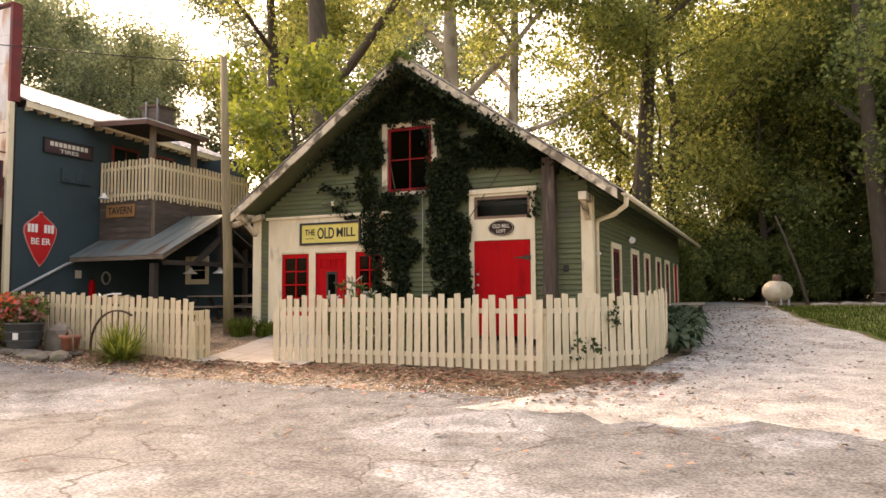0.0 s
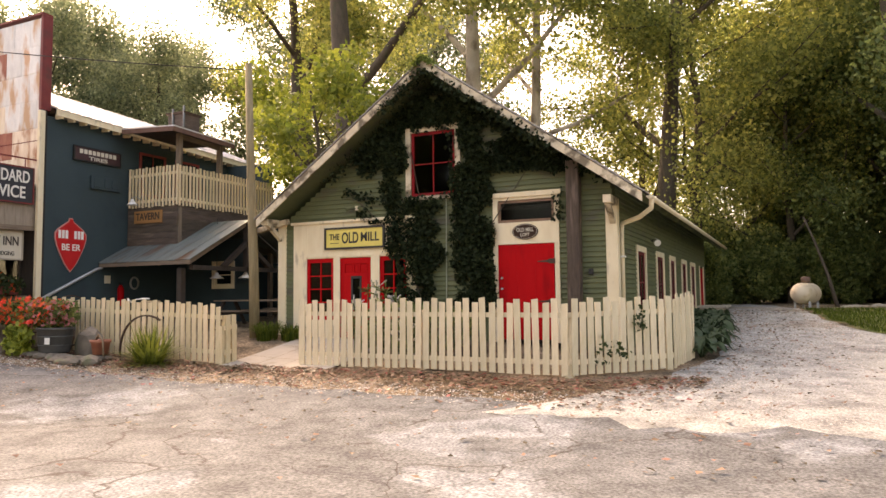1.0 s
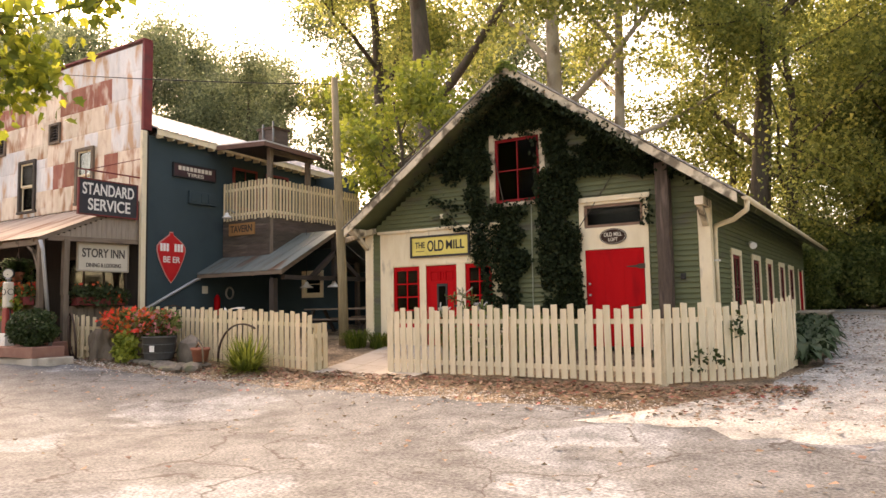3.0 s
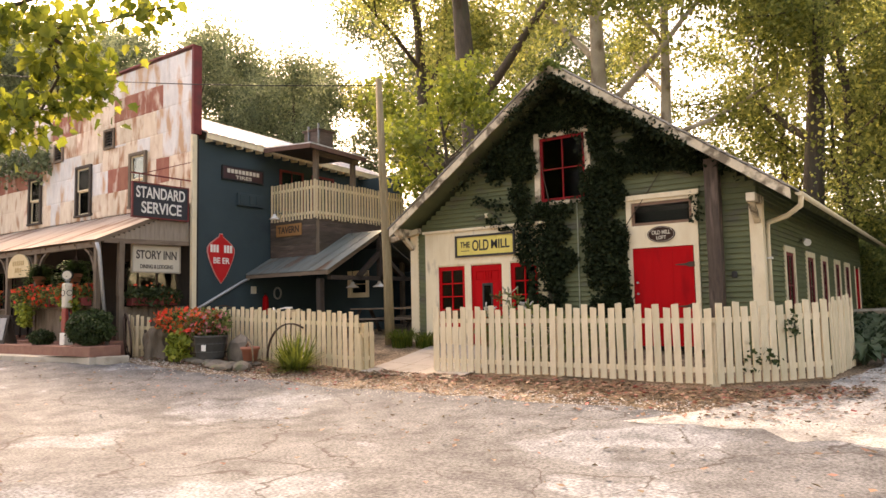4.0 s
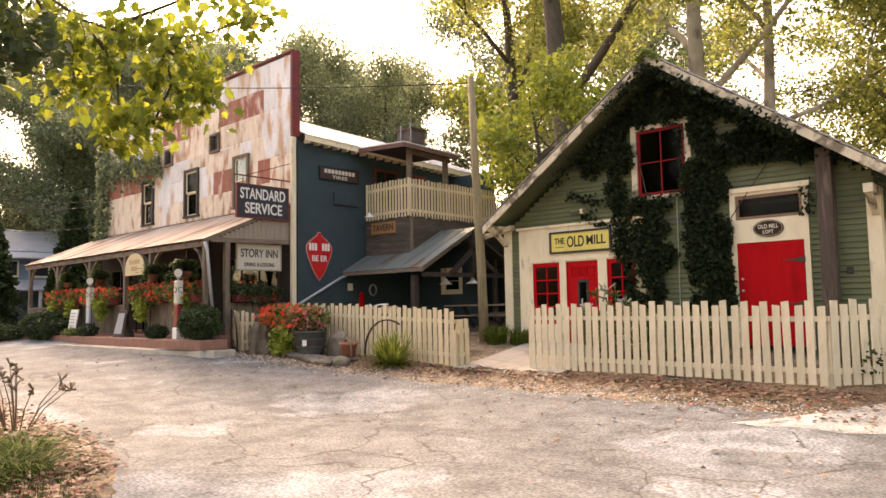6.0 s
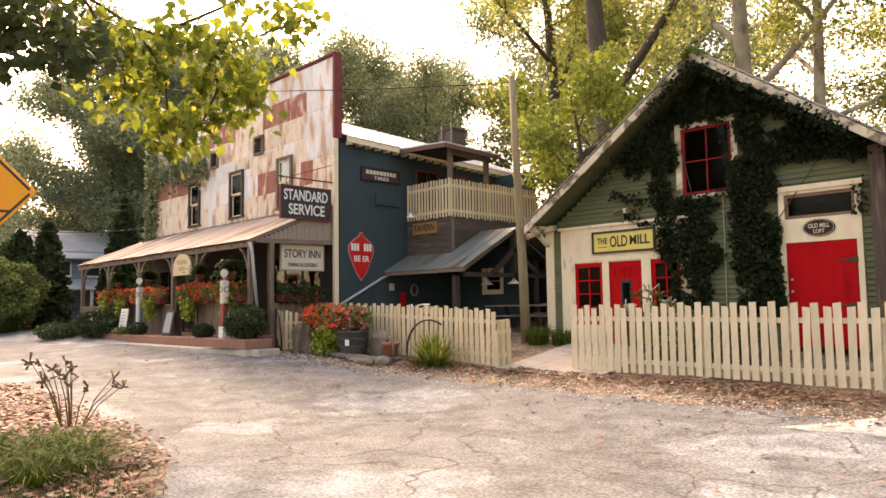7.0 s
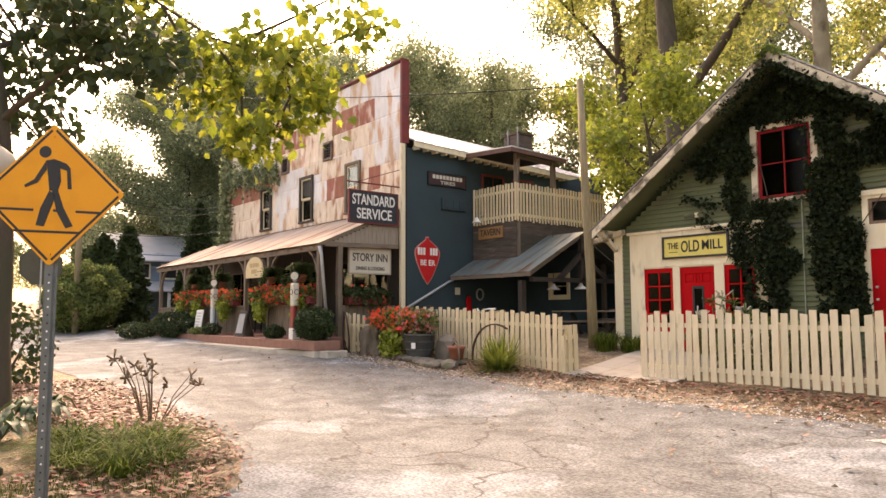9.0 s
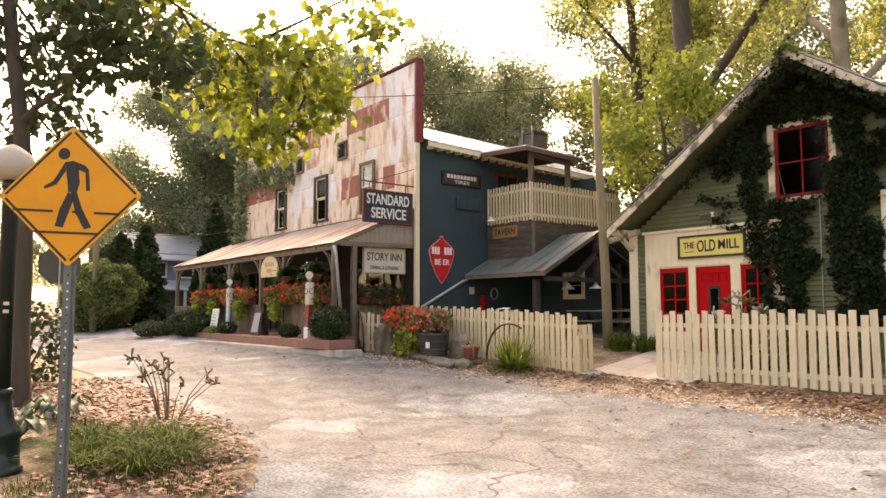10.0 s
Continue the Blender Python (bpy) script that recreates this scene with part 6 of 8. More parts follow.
def diamond(h, c, d):
    """Diamond with rounded corners: half diagonal h, corner cut c."""
    out = []
    for cx, cy in ((h, 0), (0, h), (-h, 0), (0, -h)):
        n = Vector((-cy, cx)).normalized()
        b = Vector((cx, cy)).normalized()
        for k in (-1, -0.5, 0, 0.5, 1):
            q = b * (h - c * (1 - 0.45 * (1 - k * k))) + n * k * c * 0.85
            out.append(on_sign(q.x, q.y, d))
    return out


bm = B()
plate(bm, diamond(0.545, 0.03, 0.0), dirv * -0.004)
part("panel", bm, ORANGE, cs)
bm = B()
for s0, s1 in (((0.505, 0), (0, 0.505)), ((0, 0.505), (-0.505, 0)), ((-0.505, 0), (0, -0.505)), ((0, -0.505), (0.505, 0))):
    a, b = Vector(s0), Vector(s1)
    d = (b - a).normalized() * 0.02
    n = Vector((-d.y, d.x)).normalized() * 0.009
    plate(bm, [on_sign(*(a + d - n), 0.002), on_sign(*(b - d - n), 0.002), on_sign(*(b - d + n), 0.002), on_sign(*(a + d + n), 0.002)], dirv * -0.001)
part("border", bm, BLACK, cs)


def sign_shape(pts, name):
    bm = B()
    plate(bm, [on_sign(a, b, 0.0035) for a, b in pts], dirv * -0.0015)
    part(name, bm, BLACK, cs)


sign_shape([(-0.06 + 0.045 * math.cos(k * math.pi / 8), 0.325 + 0.045 * math.sin(k * math.pi / 8)) for k in range(16)], "disc")
sign_shape([(-0.05, 0.26), (0.01, 0.27), (0.05, 0.23), (0.065, 0.1), (0.045, 0.03), (-0.02, 0.03), (-0.03, 0.12)], "symbol_bar")
sign_shape([(-0.05, 0.26), (-0.045, 0.19), (-0.11, 0.09), (-0.20, 0.055), (-0.205, 0.075), (-0.135, 0.115)], "symbol_bar")
sign_shape([(0.01, 0.27), (0.10, 0.235), (0.13, 0.2), (0.145, 0.04), (0.115, 0.04), (0.105, 0.18), (0.05, 0.2)], "symbol_bar")
sign_shape([(-0.02, 0.03), (0.03, 0.0), (0.005, -0.08), (-0.05, -0.24), (-0.11, -0.23), (-0.08, -0.1)], "symbol_bar")
sign_shape([(0.0, 0.03), (0.045, 0.03), (0.09, -0.1), (0.165, -0.24), (0.11, -0.255), (0.04, -0.13)], "symbol_bar")
for a, b, c, d in ((-0.43, -0.1, -0.13, -0.115), (0.015, -0.12, 0.07, -0.125), (0.18, -0.13, 0.36, -0.14), (-0.27, -0.27, 0.21, -0.29)):
    sign_shape([(a, b - 0.009), (c, d - 0.009), (c, d + 0.009), (a, b + 0.009)], "line")
for w in (0.45, -0.45):
    bm = B()
    tube(bm, [on_sign(0, w, 0.0), on_sign(0, w, 0.012)], 0.012, 8)
    part("bolt", bm, ORANGE, cs)
bm = B()
plate(bm, [on_sign(u, -2.5, d) for u, d in ((-0.048, -0.034), (-0.03, -0.034), (-0.022, -0.012), (0.022, -0.012), (0.03, -0.034), (0.048, -0.034), (0.048, -0.038), (0.027, -0.038), (0.019, -0.016), (-0.019, -0.016), (-0.027, -0.038), (-0.048, -0.038))], (0, 0, 3.0))
post = part("post", bm, POST_STEEL, cs)
k = 0
w = -0.6
while w > -2.3:
    bm = B()
    tube(bm, [on_sign(0.0, w, -0.0115), on_sign(0.0, w, -0.0095)], 0.0075, 8)
    part("hole", bm, WHITE if random.random() < 0.4 else BLACK, post)
    w -= 0.06

# back of a stop sign farther on
p0 = Vector((-16.9, 3.1, 2.45))
ss = thing("stop_sign", (p0.x, p0.y, 0), "bare grey back of an octagonal stop sign", "sign")
bm = B()
d2 = Vector((-0.95 - p0.x, 0.36 - p0.y, 0)).normalized()
s2 = Vector((-d2.y, d2.x, 0))
plate(bm, [p0 + s2 * 0.4 * math.cos(math.pi / 8 + k * math.pi / 4) + Vector((0, 0, 0.4 * math.sin(math.pi / 8 + k * math.pi / 4))) for k in range(8)], d2 * -0.004)
part("plate", bm, mat("dull_olive_steel", (0.075, 0.075, 0.055), (0.11, 0.11, 0.085), 0.6, 4, 0.1, 0.3), ss)
bm = B()
beam(bm, (p0.x, p0.y, -0.1), (p0.x, p0.y, 2.85), 0.05, 0.03, (0, 1, 0))
part("post", bm, STEEL, ss)

# lamp post
LX, LY = -9.64, 1.36
lz = g(LX, LY)
lp = thing("street_lamp", (LX, LY, lz), "dark green cast-iron lamp post with a pale lantern", "lamp")
bm = B()
lathe(bm, LX, LY, [(0.23, lz - 0.02), (0.23, lz + 0.05), (0.2, lz + 0.07), (0.19, lz + 0.36), (0.215, lz + 0.39), (0.2, lz + 0.43), (0.14, lz + 0.52), (0.11, lz + 0.66), (0.10, lz + 0.78), (0.115, lz + 0.8), (0.115, lz + 0.83), (0.085, lz + 0.86)], 20)
part("base", bm, GREEN_IRON, lp)
bm = B()
lathe(bm, LX, LY, [(0.085, lz + 0.86), (0.075, lz + 2.9), (0.09, lz + 2.92), (0.09, lz + 2.97), (0.05, lz + 3.02)], 16)
part("shaft", bm, GREEN_IRON, lp)
bm = B()
lathe(bm, LX, LY, [(0.10, lz + 3.0), (0.2, lz + 3.04), (0.23, lz + 3.14), (0.2, lz + 3.26), (0.1, lz + 3.34), (0.03, lz + 3.38)], 16)
part("lantern", bm, mat("milky_lantern_glass", (0.40, 0.34, 0.26), (0.46, 0.40, 0.31), 0.4), lp)
for zz in (1.62, 1.7):
    bm = B()
    box(bm, LX + 0.06, LX + 0.10, LY - 0.03, LY + 0.02, lz + zz, lz + zz + 0.035)
    part("tag", bm, SIGN_CREAM, lp)

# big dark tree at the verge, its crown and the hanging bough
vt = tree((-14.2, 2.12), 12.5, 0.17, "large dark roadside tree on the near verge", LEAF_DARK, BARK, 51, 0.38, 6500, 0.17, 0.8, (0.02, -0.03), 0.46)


def bough(rows, label, leaf, seed, per, size, spread):
    """A hanging bough: twigs along lines of points, and single lobed leaves on them."""
    rng = np.random.default_rng(seed)
    x, y, zz = rows[0][0]
    b = thing("bough", (x, y, zz), label, "bough")
    bm = B()
    P = []
    for pts in rows:
        q = [Vector(p) for p in pts]
        tube(bm, q, [0.035 * (1 - 0.8 * i / len(q)) for i in range(len(q))], 6, False)
        for a, c in zip(q, q[1:]):
            n = max(2, int((c - a).length / 0.5))
            for k in range(n):
                o = a.lerp(c, (k + rng.random()) / n)
                for m in range(2):
                    e = o + Vector(rng.normal(size=3)) * 0.32 + Vector((0, 0, -0.28))
                    tube(bm, [o, o.lerp(e, 0.5) + Vector((0, 0, 0.06)), e], [0.012, 0.008, 0.004], 4, False)
                    for j in range(per):
                        u = 0.3 + 0.75 * rng.random()
                        P.append(tuple(o.lerp(e, u) + Vector(rng.normal(size=3)) * spread))
    part("branch", bm, BARK, b)
    P = np.array(P)
    count = len(P)
    a = rng.normal(size=(count, 3)) * 0.7 + np.array([0, 0, -0.8])
    a /= np.linalg.norm(a, axis=1)[:, None]
    nr = rng.normal(size=(count, 3)) + np.array([0.6, -0.3, 0.6])
    w = np.cross(nr, a)
    w /= np.linalg.norm(w, axis=1)[:, None]
    s = size * (0.6 + 0.7 * rng.random(count))
    lobes = [(0.0, 0.0), (0.16, 0.34), (0.5, 0.28), (0.52, 0.52), (0.66, 0.2), (1.0, 0.0), (0.66, -0.2), (0.52, -0.52), (0.5, -0.28), (0.16, -0.34)]
    fold = np.cross(a, w)
    v = np.stack([P + a * (s * u)[:, None] + w * (s * t)[:, None] + fold * (s * abs(t) * 0.3)[:, None] for u, t in lobes], axis=1).reshape(-1, 3)
    i = np.arange(count)[:, None] * 10
    f = np.concatenate([i + np.array(t) for t in ((0, 1, 2), (0, 2, 4), (2, 3, 4), (0, 4, 5), (0, 5, 6), (0, 6, 8), (6, 7, 8), (0, 8, 9))], axis=1).reshape(-1, 3)
    adopt(raw("foliage", v, f, leaf), b)
    return b


def scaled(pts, k=1.47):
    """Points at the bough's distance from the walk."""
    e = Vector((-0.95, 0.35, 1.52))
    return [tuple(e + (Vector(p) - e) * k) for p in pts]


# wide colour range paints backlit yellow leaves and the bough's dark inside
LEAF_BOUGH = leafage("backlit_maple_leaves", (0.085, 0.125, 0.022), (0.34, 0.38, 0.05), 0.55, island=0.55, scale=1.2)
bough([scaled([(-9.7, 2.2, 5.6), (-9.6, 3.0, 5.2), (-9.5, 3.6, 4.9), (-9.2, 4.3, 4.75), (-8.8, 4.8, 4.9), (-8.4, 5.4, 5.2)]),
       scaled([(-9.5, 3.6, 4.9), (-9.45, 3.95, 4.4), (-9.5, 4.0, 3.95), (-9.6, 4.05, 3.6)]),
       scaled([(-9.2, 4.3, 4.75), (-9.15, 4.5, 4.3), (-9.35, 4.4, 3.9), (-9.5, 4.25, 3.7)]),
       scaled([(-9.2, 4.3, 4.75), (-8.95, 4.8, 4.4), (-9.0, 4.95, 4.05)]),
       scaled([(-9.6, 3.0, 5.2), (-9.7, 3.5, 4.6), (-9.75, 3.6, 4.2)]),
       scaled([(-9.4, 3.9, 4.9), (-9.0, 4.4, 5.2), (-8.5, 5.0, 5.6)])], "hanging bough of backlit yellow-green maple leaves", LEAF_BOUGH, 61, 22, 0.21, 0.2)
# second bough: its shade comes from the dark leaf colour
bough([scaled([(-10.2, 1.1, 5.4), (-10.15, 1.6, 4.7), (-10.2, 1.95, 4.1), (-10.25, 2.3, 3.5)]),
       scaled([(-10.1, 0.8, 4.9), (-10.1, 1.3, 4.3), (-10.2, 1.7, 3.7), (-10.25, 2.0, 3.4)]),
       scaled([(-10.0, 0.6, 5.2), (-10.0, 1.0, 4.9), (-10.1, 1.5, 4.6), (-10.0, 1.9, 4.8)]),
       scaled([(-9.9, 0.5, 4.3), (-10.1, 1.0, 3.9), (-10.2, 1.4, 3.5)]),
       scaled([(-9.75, 2.4, 5.3), (-9.7, 2.75, 5.0), (-9.7, 3.1, 4.6)])], "bough hanging over the verge, its shade put into dark leaves", LEAF_DARK, 62, 14, 0.2, 0.24)


def hosta(at, r, n, seed, label, leaf, lift=0.0, group=""):
    """A rosette of broad arching leaves, each with a bent blade."""
    rng = np.random.default_rng(seed)
    x, y = at
    z = g(x, y) + lift
    h = thing("hosta", (x, y, z), label, "plant", group)
    for k in range(n):
        a = k * 2.399 + rng.uniform(-0.2, 0.2)
        reach, rise, wd = r * rng.uniform(0.6, 1.1), r * rng.uniform(0.35, 0.8), r * rng.uniform(0.13, 0.2)
        bm = B()
        d, s = Vector((math.cos(a), math.sin(a), 0)), Vector((-math.sin(a), math.cos(a), 0))
        rows = []
        for u, ww, hh in ((0.05, 0.03, 0.05), (0.35, 0.25, 0.75), (0.6, 1.0, 1.0), (0.8, 0.85, 0.85), (1.0, 0.05, 0.45)):
            c = Vector((x, y, z)) + d * reach * u + Vector((0, 0, rise * hh))
            rows.append([bm.verts.new(c - s * wd * ww + Vector((0, 0, wd * ww * 0.35))), bm.verts.new(c), bm.verts.new(c + s * wd * ww + Vector((0, 0, wd * ww * 0.35)))])
        for p, q in zip(rows, rows[1:]):
            for i in (0, 1):
                bm.faces.new((p[i], p[i + 1], q[i + 1], q[i])).smooth = True
        part("leaf", bm, leaf, h)
    return h


hosta((-12.4, 2.35), 0.5, 30, 1, "dark green hosta among fallen leaves on the verge", LEAF_HOSTA)
hosta((-11.4, 1.75), 0.45, 28, 2, "dark green hosta among fallen leaves on the verge", LEAF_HOSTA)
hosta((-13.4, 1.5), 0.5, 26, 3, "dark green hosta among fallen leaves on the verge", LEAF_HOSTA)
for k, (x, y) in enumerate(((-2.45, 15.9), (-2.35, 17.0), (-2.6, 18.2), (-2.9, 16.6), (-3.1, 17.8), (-2.9, 19.5), (-2.7, 21.0), (-3.2, 22.4), (-2.5, 19.0))):
    hosta((x, y), 0.6, 34, 10 + k, "blue-green hosta in the bed along the mill", LEAF_HOSTA, 0.0, "hostas along the mill")


def blades(name, at, r, h, n, seed, label, leaf, width=0.02, arch=0.8, category="plant", stuffy=False):
    """A clump of long narrow arching leaves."""
    rng = np.random.default_rng(seed)
    V, F = [], []
    for k in range(n):
        a, q = rng.random() * 2 * math.pi, math.sqrt(rng.random())
        bx, by = at[0] + 0.45 * r * q * math.cos(a), at[1] + 0.45 * r * q * math.sin(a)
        bz = g(bx, by)
        ll, out = h * rng.uniform(0.6, 1.1), r * rng.uniform(0.2, 1.0) * arch
        a += rng.normal() * 0.5
        d, s = np.array([math.cos(a), math.sin(a), 0]), np.array([-math.sin(a), math.cos(a), 0]) * width
        for u, hh, ww in ((0, 0, 1), (0.3, 0.55, 1.0), (0.65, 0.9, 0.8), (1.0, 0.85 - 0.3 * rng.random(), 0.06)):
            c = np.array([bx, by, bz]) + d * out * u * u + np.array([0, 0, ll * hh])
            V += [tuple(c - s * ww), tuple(c + s * ww)]
        i = len(V) - 8
        F += [(i, i + 1, i + 3, i + 2), (i + 2, i + 3, i + 5, i + 4), (i + 4, i + 5, i + 7, i + 6)]
    ob = raw(name, V, F, leaf)
    tagged(ob, label, category)
    return ob


rng = np.random.default_rng(5)
V, F = [], []
for k in range(330):
    a, e, ll = rng.random() * 6.28, radians(rng.uniform(8, 80)), rng.uniform(0.55, 1.0)
    d = Vector((math.cos(a) * math.cos(e), math.sin(a) * math.cos(e), math.sin(e)))
    s = Vector((-math.sin(a), math.cos(a), 0)) * 0.024
    o = Vector((-12.75 + rng.normal() * 0.1, 11.45 + rng.normal() * 0.07, g(-12.75, 11.45)))
    i = len(V)
    for u, w in ((0, 0.7), (0.5, 1.0), (1.0, 0.05)):
        c = o + d * ll * u - Vector((0, 0, 0.16 * u * u * math.cos(e)))
        V += [tuple(c - s * w), tuple(c + s * w)]
    F += [(i, i + 1, i + 3, i + 2), (i + 2, i + 3, i + 5, i + 4)]
tagged(raw("yucca", V, F, LEAF_BLADE), "clump of yellow-green strap leaves before the picket fence", "plant")
blades("grass_tuft", (-12.1, 14.35), 0.55, 0.42, 260, 6, "green grass tuft at the corner of the mill", GRASS, 0.008)
blades("grass_tuft", (-11.5, 14.5), 0.5, 0.36, 220, 7, "green grass tuft at the corner of the mill", GRASS, 0.008)
for k, (x, y, r) in enumerate(((-10.6, 3.0, 0.7), (-10.1, 3.3, 0.55), (-9.7, 2.75, 0.7), (-9.1, 2.95, 0.55), (-10.9, 2.5, 0.5), (-9.4, 2.2, 0.6), (-8.7, 2.45, 0.45), (-10.2, 2.3, 0.55))):
    blades("grass_tuft", (x, y), r, 0.27, 130, 20 + k, "lush grass tuft at the edge of the verge", GRASS, 0.009, 1.7)
# low turf of the verge
rng = np.random.default_rng(81)
V, F = [], []
for k in range(26000):
    x, y = rng.uniform(-12.5, -4.6), rng.uniform(-2.5, 3.7)
    lim = lerp_table(x, VERGE_X, VERGE_Y) - 0.12 + 0.15 * rng.normal()
    n1 = noise.noise((x * 0.8, y * 0.8, 6.0))
    if y > lim or n1 < -0.05 or (x < -9.6 and y > 0.6) or math.hypot(x - LX, y - LY) < 0.3:
        continue
    z = g(x, y)
    a = rng.random() * 6.28
    h = 0.05 + 0.07 * rng.random()
    dx, dy = math.cos(a), math.sin(a)
    V += [(x - dy * 0.005, y + dx * 0.005, z), (x + dy * 0.005, y - dx * 0.005, z), (x + dx * 0.04, y + dy * 0.04, z + h)]
    F.append((len(V) - 3, len(V) - 2, len(V) - 1))
tagged(raw("grass", V, F, GRASS), "short green grass on the near verge", "grass", kind="stuff")

# dead seed stems
ds = thing("dead_stems", (-11.9, 3.75, g(-11.9, 3.75)), "clump of dry brown seed stems at the road's edge", "plant")
rng = np.random.default_rng(82)
for k in range(15):
    a = rng.random() * 6.28
    r = rng.uniform(0.15, 0.6)
    h = rng.uniform(0.55, 1.0)
    x0, y0 = -11.9 + 0.12 * math.cos(a), 3.75 + 0.12 * math.sin(a)
    z0 = g(x0, y0)
    bm = B()
    x1, y1 = x0 + r * math.cos(a), y0 + r * math.sin(a)
    tube(bm, [(x0, y0, z0 - 0.02), (x0 + 0.4 * (x1 - x0), y0 + 0.4 * (y1 - y0), z0 + h * 0.55), (x1, y1, z0 + h)], [0.01, 0.008, 0.005], 5, False)
    for m in range(6):
        e = Vector((x1, y1, z0 + h)) + Vector(rng.normal(size=3)) * 0.055
        tube(bm, [(x1, y1, z0 + h - 0.03), e], [0.006, 0.02], 4)
    part("stem", bm, DEAD, ds)
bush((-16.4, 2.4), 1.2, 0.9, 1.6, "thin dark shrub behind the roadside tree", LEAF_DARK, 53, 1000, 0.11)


# ---- fallen leaves and stones ----
def flakes(n, seed, place, size, lift, curl=0.4):
    """Small curled leaves lying about; place(rng) gives a plan point or None."""
    rng = np.random.default_rng(seed)
    V, F = [], []
    k = 0
    while k < n:
        q = place(rng)
        k += 1
        if q is None:
            continue
        x, y = q
        z = g(x, y) + lift + 0.012 * rng.random()
        a = rng.random() * 6.28
        s = size * rng.uniform(0.5, 1.3)
        d, e = np.array([math.cos(a), math.sin(a), 0]), np.array([-math.sin(a), math.cos(a), 0])
        c = np.array([x, y, z])
        up = np.array([0, 0, 1.0]) * s * curl
        V += [tuple(c - d * s * 0.5 + up * rng.random()), tuple(c + e * s * 0.36 + up * rng.random()), tuple(c + d * s * 0.5 + up * rng.random()), tuple(c - e * s * 0.36 + up * rng.random())]
        i = len(V) - 4
        F += [(i, i + 1, i + 2), (i, i + 2, i + 3)]
    return V, F


def fence_foot(rng):
    x = rng.uniform(-17.5, -2.0)
    return x, 12.3 - abs(rng.normal()) * 0.8 - (0.4 if x < -11 else 0) + (0.4 * max(0, x + 4.2))


def drive_litter(rng):
    y = rng.uniform(10, 28)
    x = drive_edge(0.0, y)[0] + abs(rng.normal()) * 1.3
    return x, y


def anywhere(rng):
    return rng.uniform(-22, 8), rng.uniform(5, 20) if rng.random() < 0.4 else rng.uniform(7.5, 12.5)


def verge_litter(rng):
    x = rng.uniform(-17, -6.5)
    y = lerp_table(x, VERGE_X, VERGE_Y) - 2.0 * rng.random() ** 1.3 + 0.15 * rng.normal()
    return (x, y) if x < -8.8 or rng.random() < 0.35 else None


def clear_of_walls(fn):
    def inner(rng):
        q = fn(rng)
        if q is None or (MX0 - 0.3 < q[0] < MX1 + 0.1 and q[1] > 14.8) or (q[0] < -16.5 and q[1] > 11.2) or (q[0] < -18 and q[1] > 9.2):
            return None
        return q
    return inner


for fn, n, m, seed, size in ((fence_foot, 5200, LITTER, 91, 0.085), (fence_foot, 700, LITTER_RED, 92, 0.09), (drive_litter, 1900, LITTER, 93, 0.075), (anywhere, 1100, LITTER, 94, 0.085), (verge_litter, 8500, LITTER, 95, 0.085), (verge_litter, 5200, LITTER_RED, 96, 0.08)):
    V, F = flakes(n, seed, clear_of_walls(fn), size, 0.03)
    tagged(raw("leaf_litter", V, F, m), "dry brown and reddish fallen leaves scattered on the ground", "leaves", kind="stuff")


def pebbles(n, seed, place, size, lift):
    rng = np.random.default_rng(seed)
    V, F = [], []
    for k in range(n):
        q = place(rng)
        if q is None:
            continue
        x, y = q
        z = g(x, y) + lift
        s = size * rng.uniform(0.4, 1.4)
        o = rng.normal(size=(4, 2)) * s * 0.12
        a = rng.random() * 1.5
        c, d = math.cos(a) * s * 0.5, math.sin(a) * s * 0.5
        V += [(x + c + o[0, 0], y + d + o[0, 1], z), (x - d + o[1, 0], y + c + o[1, 1], z), (x - c + o[2, 0], y - d + o[2, 1], z), (x + d + o[3, 0], y - c + o[3, 1], z), (x, y, z + s * 0.38)]
        i = len(V) - 5
        F += [(i, i + 1, i + 4), (i + 1, i + 2, i + 4), (i + 2, i + 3, i + 4), (i + 3, i, i + 4)]
    return V, F


def on_drive(rng):
    y = 10.2 + 16 * rng.random() ** 1.6
    u = rng.random()
    x = drive_edge(0.02 + 0.96 * u, y)[0]
    return (x, y) if x < 9 else None


def shoulder(rng):
    x = rng.uniform(-24, 6)
    return x, road_edge(x, 1.0)[1] + 0.35 * rng.normal() + 0.3


V, F = pebbles(12000, 101, on_drive, 0.034, 0.018)
tagged(raw("gravel", V, F, PEBBLE), "loose pale gravel stones on the driveway", "gravel", kind="stuff")
V, F = pebbles(6000, 102, clear_of_walls(shoulder), 0.036, 0.012)
tagged(raw("gravel", V, F, PEBBLE), "loose grit along the edge of the road", "gravel", kind="stuff")


